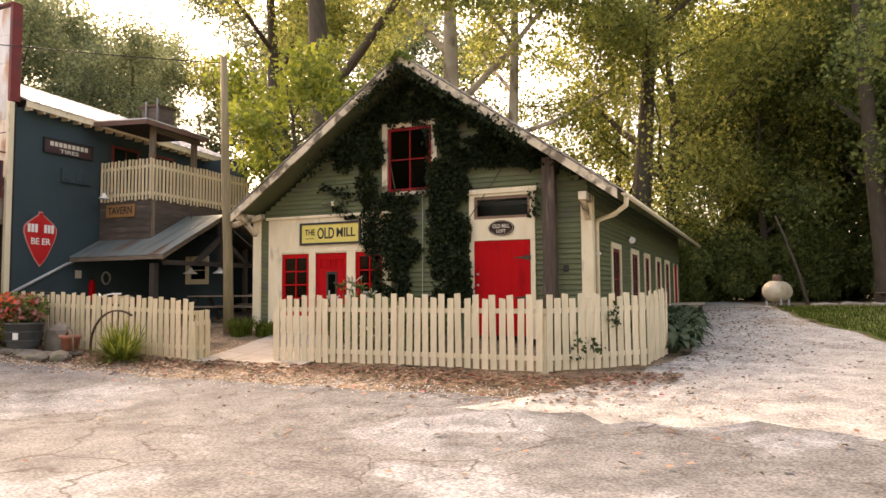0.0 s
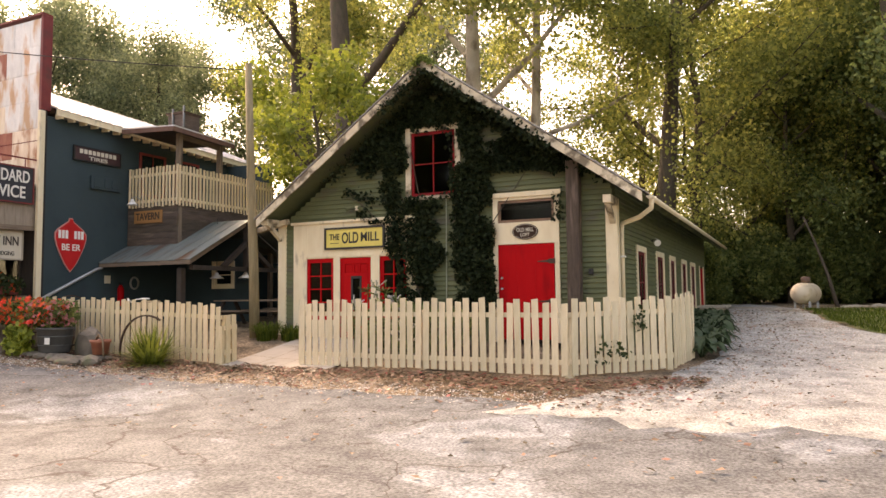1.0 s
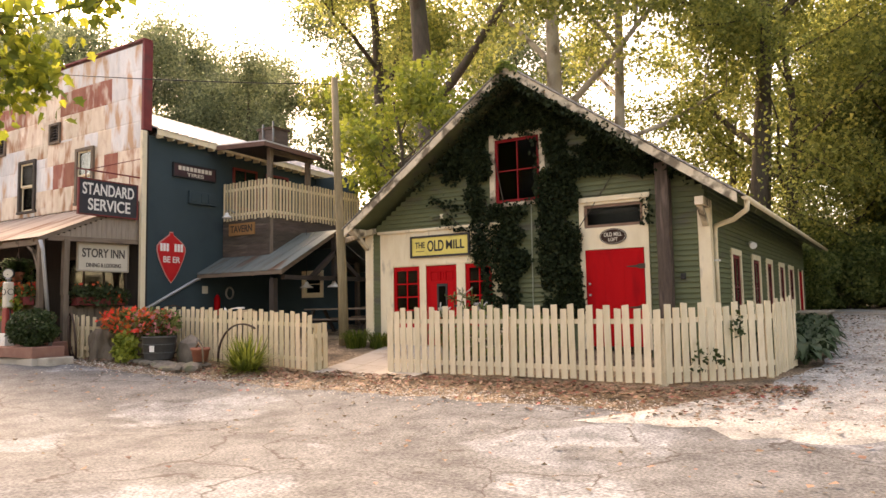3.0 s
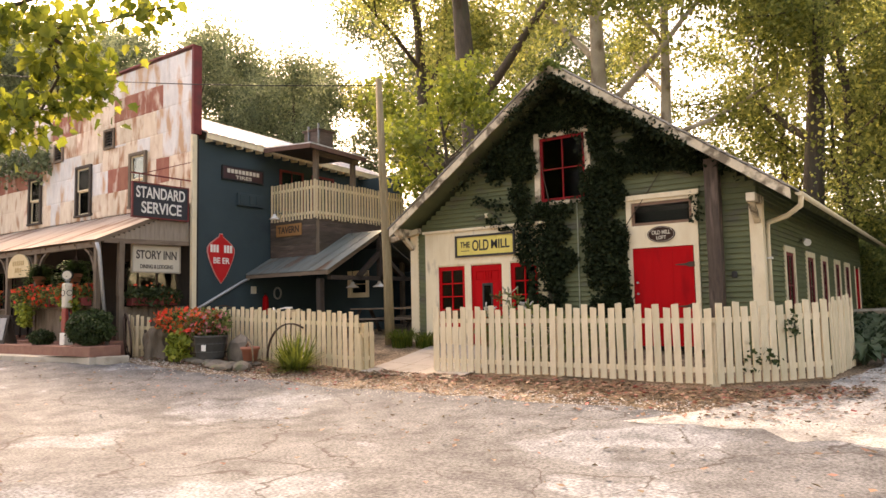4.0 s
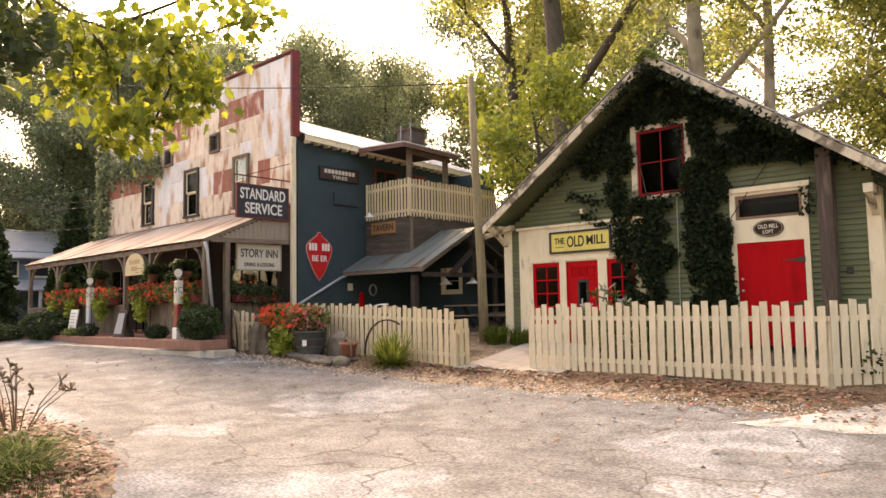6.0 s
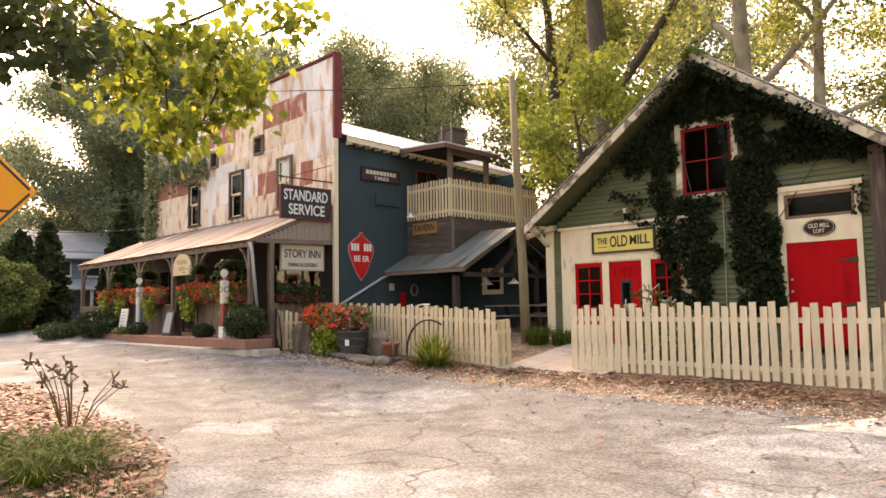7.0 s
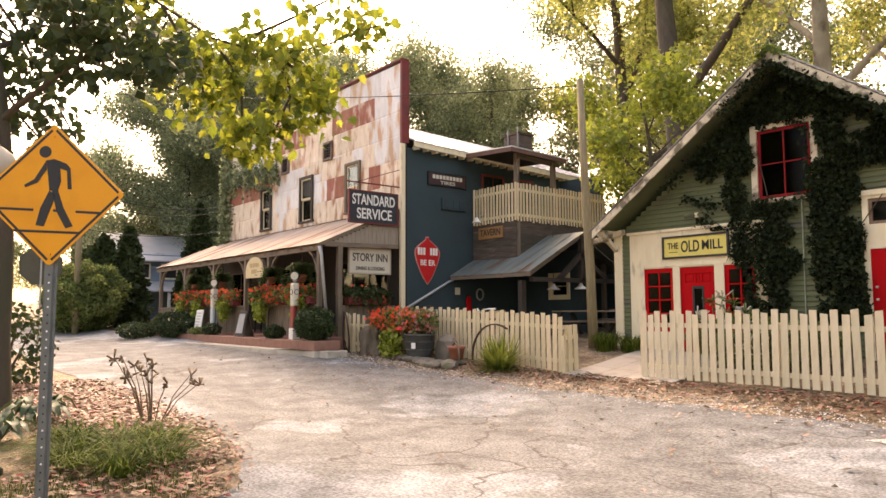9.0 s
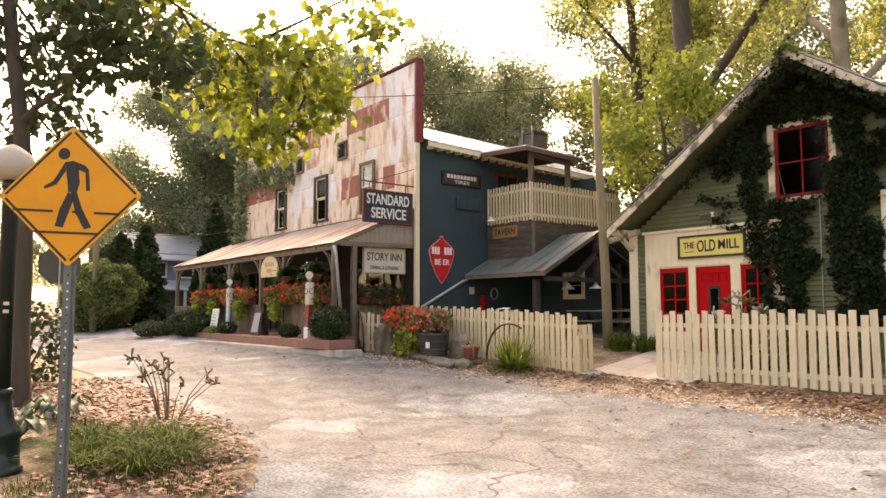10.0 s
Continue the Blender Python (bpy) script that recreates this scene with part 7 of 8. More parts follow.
# ---- before the porch of the inn ----
def pump(x, y, z, body, label):
    p = thing("petrol_pump", (x, y, z), label, "petrol pump", "old pumps by the porch")
    bm = B()
    box(bm, x - 0.12, x + 0.12, y - 0.11, y + 0.11, z, z + 0.3)
    part("plinth", bm, WHITE, p, bevel=0.01)
    bm = B()
    box(bm, x - 0.1, x + 0.1, y - 0.09, y + 0.09, z + 0.3, z + 0.9)
    part("body", bm, body, p, bevel=0.02)
    bm = B()
    box(bm, x - 0.105, x + 0.105, y - 0.095, y + 0.095, z + 0.9, z + 1.52)
    h = part("head", bm, SIGN_CREAM, p, bevel=0.03)
    for sx, sy in ((0, -1), (1, 0)):
        c = Vector((x + sx * 0.105, y + sy * 0.095, z + 1.28))
        bm = B()
        tube(bm, [c, c + Vector((sx, sy, 0)) * 0.012], 0.075, 16)
        part("dial", bm, BLACK, h)
        bm = B()
        tube(bm, [c, c + Vector((sx, sy, 0)) * 0.016], 0.06, 16)
        part("dial_face", bm, SIGN_CREAM, h)
    bm = B()
    tube(bm, [(x + 0.1, y, z + 0.9), (x + 0.18, y - 0.02, z + 0.55), (x + 0.16, y - 0.02, z + 0.3), (x + 0.12, y, z + 0.7)], 0.016, 8)
    part("hose", bm, BLACK, p)
    bm = B()
    lathe(bm, x, y, [(0.04, z + 1.52), (0.04, z + 1.58), (0.07, z + 1.59), (0.07, z + 1.61)], 14)
    part("collar", bm, STEEL, p)
    for r, d, m in ((0.125, 0.05, BLACK), (0.105, 0.058, SIGN_CREAM)):
        bm = B()
        tube(bm, [(x + d * 0.7, y - d * 0.7, z + 1.72), (x - d * 0.7, y + d * 0.7, z + 1.72)], r, 20)
        part("globe" if m is BLACK else "globe_face", bm, m, p)
    return p


pump(-18.9, 9.62, KERB_Z, mat("faded_red_pump_paint", (0.26, 0.03, 0.02), (0.33, 0.05, 0.04), 0.5), "slender old red and white petrol pump with a disc globe")
pump(-24.65, 9.62, KERB_Z, mat("pale_blue_pump_paint", (0.42, 0.46, 0.47), (0.5, 0.54, 0.54), 0.5), "slender old pale petrol pump with a disc globe")
bush((-17.85, 9.66), 0.6, 0.5, 0.88, "clipped round boxwood bush at the porch corner", LEAF_BOX, 201, 6500, 0.06, KERB_Z - 0.02 - g(-17.85, 9.66))
bush((-27.6, 9.3), 1.2, 0.7, 0.95, "clipped round boxwood bush before the porch", LEAF_BOX, 202, 5200, 0.075, KERB_Z - 0.15 - g(-27.6, 9.3))
bush((-29.6, 8.6), 0.9, 0.7, 0.6, "low leafy bush at the end of the kerb", LEAF_BOX, 203, 2600, 0.075)
bush((-24.5, 9.5), 0.32, 0.3, 0.42, "small round boxwood in the kerb bed", LEAF_BOX, 204, 1500, 0.05, KERB_Z - 0.02 - g(-24.5, 9.5))
bush((-19.9, 9.5), 0.3, 0.28, 0.4, "small round boxwood in the kerb bed", LEAF_BOX, 205, 1500, 0.05, KERB_Z - 0.02 - g(-19.9, 9.5))
bush((-25.6, 9.45), 0.4, 0.25, 0.25, "small low plant in the kerb bed", LEAF_MID, 206, 900, 0.06, KERB_Z - 0.02 - g(-25.6, 9.45))
af = thing("sandwich_board", (-22.1, 9.55, 0.55), "dark folding sandwich board standing on the kerb", "sign")
for s, t in ((1, 0.0), (-1, 0.32)):
    bm = B()
    y0 = 9.42 + t
    plate(bm, [(-22.45, y0, 0.55), (-21.8, y0, 0.55), (-21.85, y0 + s * 0.15, 1.32), (-22.4, y0 + s * 0.15, 1.32)], (0, 0.025, 0))
    part("panel", bm, DARK_WOOD, af)
bm = B()
plate(bm, [(-22.37, 9.413, 0.65), (-21.88, 9.413, 0.65), (-21.92, 9.535, 1.24), (-22.33, 9.535, 1.24)], (0, 0.004, 0))
part("face", bm, mat("chalky_slate", (0.28, 0.28, 0.28), (0.36, 0.36, 0.35), 0.8), af)
ms = thing("menu_sign", (-25.9, 9.4, 0.55), "small white notice board leaning on the porch rail", "sign")
bm = B()
plate(bm, [(-26.2, 9.5, 0.55), (-25.6, 9.5, 0.55), (-25.6, 9.62, 1.38), (-26.2, 9.62, 1.38)], (0, 0.03, 0))
part("board", bm, WHITE, ms)
for k in range(5):
    bm = B()
    zz = 0.85 + k * 0.1
    box(bm, -26.1, -25.72, 9.495 + (zz - 0.72) * 0.182, 9.5 + (zz - 0.72) * 0.182, zz, zz + 0.03)
    part("bar", bm, STEEL, ms)
bm = B()
box(bm, -27.0, -26.75, 9.5, 9.54, KERB_Z, KERB_Z + 0.5)
tagged(obj("notice", bm, WHITE, 0.005), "narrow white notice standing on the kerb", "sign")
af.location.z += KERB_Z - 0.55
ms.location.z += KERB_Z - 0.55
hs = thing("hanging_sign", (-22.45, 10.05, 2.6), "cream round-topped wooden sign hung under the porch eave", "sign")
bm = B()
top = [(-22.45 + 0.62 * math.cos(a), 2.88 + 0.4 * math.sin(a)) for a in [math.pi * k / 8 for k in range(9)]]
plate(bm, [(-23.07, 10.02, 2.62), (-21.83, 10.02, 2.62)] + [(x, 10.02, zz) for x, zz in top], (0, 0.04, 0))
part("board", bm, mat("honey_cream_board", (0.58, 0.45, 0.25), (0.66, 0.53, 0.32), 0.6), hs)
for k, ww in ((0, 0.7), (1, 0.4)):
    bm = B()
    m = 6 if k == 0 else 4
    for i in range(m):
        x = -22.45 - ww / 2 + ww * (i + 0.5) / m
        box(bm, x - 0.03, x + 0.03, 10.014, 10.0195, 2.95 - 0.2 * k, 3.08 - 0.2 * k)
    part("bar", bm, mat("ochre_lettering_%d" % k, (0.36, 0.24, 0.1), (0.42, 0.3, 0.14), 0.6), hs)
# chairs on the porch
for cx, cy in ((-22.3, 11.4), (-25.3, 11.5)):
    c = thing("porch_chair", (cx, cy, 0.86), "dark wooden chair on the porch", "chair", "chairs on the porch")
    for dx in (-0.22, 0.22):
        for dy in (-0.22, 0.22):
            bm = B()
            beam(bm, (cx + dx, cy + dy, 0.86), (cx + dx, cy + dy, 1.30 if dy < 0 else 1.95), 0.045, 0.045, (0, 1, 0))
            part("leg", bm, DARK_WOOD, c)
    bm = B()
    box(bm, cx - 0.25, cx + 0.25, cy - 0.25, cy + 0.25, 1.28, 1.32)
    part("seat", bm, DARK_WOOD, c)
    for k in range(4):
        bm = B()
        box(bm, cx - 0.2, cx + 0.2, cy + 0.2, cy + 0.225, 1.42 + k * 0.13, 1.5 + k * 0.13)
        part("slat", bm, DARK_WOOD, c)


def mass(rng, n, x0, x1, y0, y1, z0, z1):
    """Points in a rounded box."""
    p = rng.random((n, 3)) * 2 - 1
    p *= (np.abs(p).max(axis=1) / (np.linalg.norm(p, axis=1) + 1e-6))[:, None] ** 0.5
    return np.stack([(x0 + x1) / 2 + p[:, 0] * (x1 - x0) / 2, (y0 + y1) / 2 + p[:, 1] * (y1 - y0) / 2, (z0 + z1) / 2 + p[:, 2] * (z1 - z0) / 2], axis=1)


def flowers(rng, p, size):
    """Five-petalled heads."""
    V, F = [], []
    for c in p:
        nx = Vector(rng.normal(size=3)) + Vector((0.3, -0.7, 0.5))
        nx.normalize()
        a = nx.orthogonal().normalized()
        b = nx.cross(a)
        s = size * rng.uniform(0.6, 1.2)
        i = len(V)
        V.append(tuple(Vector(c)))
        for k in range(10):
            r = s * (1.0 if k % 2 == 0 else 0.55)
            t = k * math.pi / 5
            V.append(tuple(Vector(c) + a * r * math.cos(t) + b * r * math.sin(t) + nx * s * 0.3))
        F += [(i, i + 1 + k, i + 1 + (k + 1) % 10) for k in range(10)]
    return V, F


LEAF_LIME = leafage("lime_trailing_leaves", (0.20, 0.26, 0.035), (0.38, 0.42, 0.08), 0.4, island=0.5)


def flower_box(x0, x1, y, z, seed, label, along='x', trail=(), leaf=None, bloom=150):
    rng = np.random.default_rng(seed)
    fb = thing("flower_box", ((x0 + x1) / 2 if along == 'x' else y, y if along == 'x' else (x0 + x1) / 2, z), label, "flower box", "flower boxes of the porch")
    bm = B()
    if along == 'x':
        box(bm, x0, x1, y - 0.13, y + 0.13, z, z + 0.2)
    else:
        box(bm, y - 0.13, y + 0.13, x0, x1, z, z + 0.2)
    part("box", bm, MAROON, fb, bevel=0.008)
    L = x1 - x0

    def put(n, spread, za, zb):
        p = mass(rng, n, x0 - 0.1, x1 + 0.1, y - spread, y + spread, z + za, z + zb)
        return p if along == 'x' else p[:, [1, 0, 2]]
    v, f = leaf_quads(rng, put(int(700 * L), 0.3, -0.02, 0.5), 0.09)
    adopt(raw("foliage", v, f, leaf or LEAF_MID), fb)
    p = put(int(bloom * L), 0.36, 0.0, 0.6)
    V, F = flowers(rng, p, 0.06)
    adopt(raw("blossom", V, F, PETAL_RED), fb)
    for tx in trail:
        p = mass(rng, 330, tx - 0.38, tx + 0.38, y - 0.32, y - 0.05, z - 0.5, z + 0.25)
        p[:, 0] = tx + (p[:, 0] - tx) * (0.45 + 0.75 * (p[:, 2] - z + 0.5))
        if along != 'x':
            p = p[:, [1, 0, 2]]
        v, f = leaf_quads(rng, p, 0.12)
        adopt(raw("trailing_foliage", v, f, LEAF_LIME), fb)
    return fb


flower_box(-29.0, -26.3, 9.95, 1.76, 301, "maroon flower box full of orange-red geraniums", trail=(-28.2, -26.6))
flower_box(-25.9, -23.6, 9.95, 1.76, 302, "maroon flower box full of orange-red geraniums", trail=(-24.2,))
flower_box(-22.2, -20.2, 9.95, 1.76, 303, "maroon flower box full of orange-red geraniums", trail=(-21.4,))
flower_box(-19.9, -18.6, 9.95, 1.76, 304, "maroon flower box of geraniums with trailing lime vines", trail=(-19.0,))
# porch-end shade is put into the dark leaf colour
flower_box(10.9, 12.3, -18.3, 1.74, 305, "dark flower box with drooping leaves coloured dark for shade at the porch end", 'y', (), LEAF_DARK, 12)


LEAF_FERN = leafage("fern_fronds", (0.045, 0.085, 0.02), (0.10, 0.15, 0.04), 0.35)


def fern(x, y, z, seed, r=0.5):
    rng = np.random.default_rng(seed)
    h = thing("hanging_fern", (x, y, z), "bushy green fern hanging under the porch eave", "plant", "hanging ferns")
    bm = B()
    lathe(bm, x, y, [(0.1, z - 0.12), (0.17, z + 0.06), (0.18, z + 0.08)], 12)
    part("pot", bm, TERRACOTTA, h)
    bm = B()
    for k in range(3):
        a = k * 2.1
        tube(bm, [(x + 0.17 * math.cos(a), y + 0.17 * math.sin(a), z + 0.07), (x, y, z + 0.55)], 0.005, 4)
    tube(bm, [(x, y, z + 0.55), (x, y, z + 0.9)], 0.005, 4)
    part("hanger", bm, IRON, h)
    V, F = [], []
    for k in range(230):
        a, out, up = rng.random() * 6.28, r * rng.uniform(0.25, 1.0), rng.uniform(0.1, 0.5)
        d, s = np.array([math.cos(a), math.sin(a), 0]), np.array([-math.sin(a), math.cos(a), 0])
        last = None
        for u in (0.1, 0.3, 0.5, 0.7, 0.9, 1.0):
            c = np.array([x, y, z + 0.06]) + d * out * u + np.array([0, 0, up * math.sin(u * 2.2) - 1.1 * r * u * u * u])
            for sg in (-1, 1):
                i = len(V)
                w = 0.075 * (1.05 - u)
                V += [tuple(c), tuple(c + s * sg * w + d * 0.03 - np.array([0, 0, 0.02])), tuple(c + d * 0.07)]
                F.append((i, i + 1, i + 2))
                V += [tuple(c - d * 0.05), tuple(c - d * 0.03 + s * sg * (w + 0.01)), tuple(c + d * 0.01)]
                F.append((i + 3, i + 4, i + 5))
    adopt(raw("frond", V, F, LEAF_FERN), h)
    return h


for k, (x, r) in enumerate(((-27.5, 0.5), (-24.9, 0.62), (-21.1, 0.62), (-19.2, 0.6))):
    fern(x, 9.98, 2.5, 320 + k, r)

# ---- between inn and path ----
# curved picket end with iron wheel rims
fence("picket_fence", [(-18.35, 10.9), (-17.75, 10.75), (-17.35, 10.95)], "short curved run of pickets at the corner of the inn", 0.15, (0.98, 1.03, 1.0), 0.08, PICKET)


def hoop(x, y, z, r, tilt, turn, label, a0=0.0, a1=2 * math.pi):
    """A leaning iron wheel rim with hub and spokes left out where they are gone."""
    h = thing("wheel_rim", (x, y, g(x, y)), label, "wheel rim", "iron rims at the fence")
    bm = B()
    m = Matrix.Translation((x, y, z)) @ pose(0, 0, 0, tilt, 0, turn)
    n = 40
    prev = None
    for k in range(n + 1):
        a = a0 + (a1 - a0) * k / n
        ring = [bm.verts.new(m @ Vector((rr * math.cos(a), dy, rr * math.sin(a)))) for rr, dy in ((r, -0.022), (r, 0.022), (r - 0.03, 0.022), (r - 0.03, -0.022))]
        if prev:
            for i in range(4):
                bm.faces.new((prev[i], prev[(i + 1) % 4], ring[(i + 1) % 4], ring[i]))
        prev = ring
    part("rim", bm, IRON, h)
    return h


hoop(-17.85, 10.62, g(-17.8, 10.6) + 0.56, 0.56, 6, -25, "rusty iron wheel rim leaning on the pickets")
hoop(-18.05, 10.68, g(-18, 10.7) + 0.52, 0.52, 4, -35, "rusty iron wheel rim leaning on the pickets")
hoop(-13.25, 11.86, 0.38, 0.87, 5, 0, "broken rusty wheel rim leaning on the cream fence", radians(62), radians(188))
# stump, stones and planters
st = thing("tree_stump", (-17.15, 11.0, g(-17.15, 11.0)), "gnarled grey tree stump among the flowers", "stump")
bm = B()
sz = g(-17.15, 11.0)
lathe(bm, -17.15, 11.0, [(0.45, sz - 0.05), (0.37, sz + 0.12), (0.29, sz + 0.38), (0.3, sz + 0.6), (0.2, sz + 0.74)], 18)
bmesh.ops.subdivide_edges(bm, edges=bm.edges[:], cuts=2, use_grid_fill=True)
for v in bm.verts:
    k = 1 + 0.45 * noise.noise((v.co.x * 5, v.co.y * 5, v.co.z * 3)) + 0.15 * noise.noise((v.co.x * 14, v.co.y * 14, v.co.z * 6))
    v.co.x, v.co.y = -17.15 + (v.co.x + 17.15) * k, 11.0 + (v.co.y - 11.0) * k
part("wood", bm, RAW_WOOD, st)
rr = random.Random(9)


def rock(x, y, s, label="rough field stone edging the planted strip", m=None, dims=None):
    bm = B()
    bmesh.ops.create_icosphere(bm, subdivisions=2, radius=1)
    o = rr.random() * 50
    ax, ay, az = s * rr.uniform(0.8, 1.5), s * rr.uniform(0.6, 1.0), s * rr.uniform(0.4, 0.75)
    ax, ay, az = dims or (ax, ay, az)
    z = g(x, y)
    for v in bm.verts:
        k = 1 + 0.35 * noise.noise((v.co.x * 1.4 + o, v.co.y * 1.4, v.co.z * 1.4))
        v.co = Vector((x + v.co.x * ax * k, y + v.co.y * ay * k, z + az * 0.6 + v.co.z * az * k))
    return tagged(obj("stone", bm, m or STONE), label, "stone", "edging stones")


for k in range(22):
    u = k / 21
    rock(-17.3 + 3.6 * u + rr.uniform(-0.1, 0.1), 11.1 + 0.35 * math.sin(u * 6) + rr.uniform(-0.1, 0.1), rr.uniform(0.09, 0.2))
for k in range(9):
    rock(-16.0 + 0.27 * k, 11.02 + rr.uniform(-0.06, 0.06), 0.2, "flat dark ledge stone under the planters", None, (rr.uniform(0.14, 0.22), 0.18, 0.09))
rock(-14.82, 11.66, 0.4, "tall mossy boulder leaning against the cream fence", None, (0.44, 0.22, 0.42))
pl = thing("planter", (-15.75, 11.45, g(-15.75, 11.45)), "grey half-barrel planter spilling orange-red flowers", "planter")
pz = g(-15.75, 11.45) + 0.1
bm = B()
lathe(bm, -15.9, 11.5, [(0.42, pz), (0.48, pz + 0.25), (0.47, pz + 0.52), (0.44, pz + 0.52), (0.42, pz + 0.46)], 20)
part("tub", bm, RAW_WOOD, pl)
for h in (0.1, 0.42):
    bm = B()
    tube(bm, [(-15.9 + 0.475 * math.cos(k * math.pi / 12), 11.5 + 0.475 * math.sin(k * math.pi / 12), pz + h) for k in range(25)], 0.014, 5)
    part("hoop", bm, IRON, pl)
rng = np.random.default_rng(401)
for name, n, args, size, m in (("foliage", 3200, (-17.3, -15.0, 10.85, 11.8, pz + 0.5, pz + 1.15), 0.085, LEAF_MID), ("trailing_foliage", 520, (-16.5, -15.8, 10.75, 11.15, pz - 0.05, pz + 0.65), 0.14, LEAF_LIME)):
    v, f = leaf_quads(rng, mass(rng, n, *args), size)
    adopt(raw(name, v, f, m), pl)
V, F = flowers(rng, mass(rng, 320, -17.4, -15.1, 10.72, 11.6, pz + 0.55, pz + 1.2), 0.072)
adopt(raw("blossom", V, F, PETAL_RED), pl)
V, F = flowers(rng, mass(rng, 190, -16.2, -14.95, 10.78, 11.6, pz + 0.5, pz + 1.15), 0.055)
adopt(raw("blossom", V, F, leafage("pink_petals", (0.5, 0.16, 0.16), (0.62, 0.26, 0.24), 0.3)), pl)
bn = thing("metal_tub", (-15.42, 11.25, g(-15.42, 11.25)), "dull grey galvanised tub with a pale label among the stones", "tub")
bz = g(-15.42, 11.25) + 0.1
bm = B()
lathe(bm, -15.42, 11.25, [(0.30, bz), (0.315, bz + 0.04), (0.365, bz + 0.5), (0.385, bz + 0.51), (0.385, bz + 0.55), (0.35, bz + 0.55), (0.33, bz + 0.48)], 24)
part("body", bm, mat("dull_grey_metal", (0.055, 0.055, 0.05), (0.11, 0.107, 0.10), 0.55, 5, 0.15, 0.3), bn)
for h, r in ((0.17, 0.336), (0.36, 0.357)):
    bm = B()
    tube(bm, [(-15.42 + r * math.cos(k * math.pi / 14), 11.25 + r * math.sin(k * math.pi / 14), bz + h) for k in range(29)], 0.009, 5)
    part("bead", bm, POST_STEEL, bn)
bm = B()
box(bm, -15.28, -15.14, 10.90, 10.925, bz + 0.2, bz + 0.34)
part("label_plate", bm, WHITE, bn)
pt = thing("flower_pot", (-14.2, 11.35, g(-14.2, 11.35)), "square terracotta pot beside the fence", "pot")
tz = g(-14.2, 11.35) + 0.06
rock(-14.1, 11.35, 0.2, "flat dark ledge stone under the pot", None, (0.3, 0.22, 0.08))
tz += 0.07
bm = B()
lathe(bm, -14.1, 11.35, [(0.15, tz), (0.19, tz + 0.24), (0.215, tz + 0.25), (0.215, tz + 0.31), (0.18, tz + 0.31), (0.16, tz + 0.26)], 16)
part("body", bm, TERRACOTTA, pt)
bm = B()
tube(bm, [(-14.3, 11.4, tz + 0.3), (-14.1, 11.3, tz + 0.42), (-13.85, 11.2, tz + 0.3), (-13.75, 11.15, tz - 0.02)], 0.022, 6)
part("dry_vine", bm, DEAD, pt)

# ---- tavern yard ----
ex = thing("fire_extinguisher", (IX + 0.1, 15.26, 1.4), "red fire extinguisher hung on the blue wall", "extinguisher")
bm = B()
lathe(bm, IX + 0.1, 15.26, [(0.08, 1.42), (0.09, 1.45), (0.09, 1.9), (0.06, 1.98), (0.03, 2.02)], 14)
part("cylinder", bm, RED, ex)
bm = B()
box(bm, IX + 0.07, IX + 0.17, 15.23, 15.29, 2.02, 2.08)
part("valve", bm, BLACK, ex)
wr = thing("wall_ring", (IX + 0.03, 15.79, 1.95), "pale ring-shaped ornament on the blue wall", "ornament")
bm = B()
tube(bm, [(IX + 0.04, 15.79 + 0.14 * math.cos(k * math.pi / 10), 2.08 + 0.17 * math.sin(k * math.pi / 10)) for k in range(21)], 0.03, 6)
part("ring", bm, STEEL, wr)
bm = B()
box(bm, IX, IX + 0.02, 14.78, 14.98, 2.06, 2.28)
tagged(obj("notice", bm, SIGN_CREAM, 0.004), "small pale notice on the blue wall", "notice")
hoop(-17.4, 13.1, 1.3, 0.42, 4, 70, "dark wheel rim leaning in the yard")
bk = thing("bicycle", (-14.6, 12.85, 0.4), "old bicycle with pale handlebars parked behind the fence", "bicycle")
for wx in (-15.1, -14.05):
    bm = B()
    tube(bm, [(wx + 0.33 * math.cos(k * math.pi / 12), 12.85, 0.78 + 0.33 * math.sin(k * math.pi / 12)) for k in range(25)], 0.022, 6)
    part("wheel", bm, BLACK, bk)
bm = B()
for p, q in (((-15.1, 12.85, 0.78), (-14.88, 12.85, 1.35)), ((-14.9, 12.85, 1.28), (-14.35, 12.85, 1.25)), ((-14.9, 12.85, 1.2), (-14.5, 12.85, 0.75)), ((-14.35, 12.85, 1.3), (-14.5, 12.85, 0.75)), ((-14.05, 12.85, 0.78), (-14.5, 12.85, 0.75)), ((-14.05, 12.85, 0.78), (-14.36, 12.85, 1.2))):
    tube(bm, [p, q], 0.018, 6)
part("frame", bm, IRON, bk)
bm = B()
tube(bm, [(-14.75, 12.62, 1.5), (-14.82, 12.66, 1.6), (-14.9, 12.75, 1.58), (-14.88, 12.85, 1.48), (-14.9, 12.95, 1.58), (-14.82, 13.04, 1.6), (-14.6, 13.08, 1.6)], 0.02, 7)
tube(bm, [(-14.88, 12.85, 1.33), (-14.88, 12.85, 1.48)], 0.018, 6)
part("handlebar", bm, WHITE, bk)
bm = B()
box(bm, -14.5, -14.1, 12.72, 12.98, 1.36, 1.55)
part("basket", bm, mat("wicker", (0.34, 0.24, 0.14), (0.45, 0.34, 0.21), 0.8, 20, 0.4), bk, bevel=0.02)


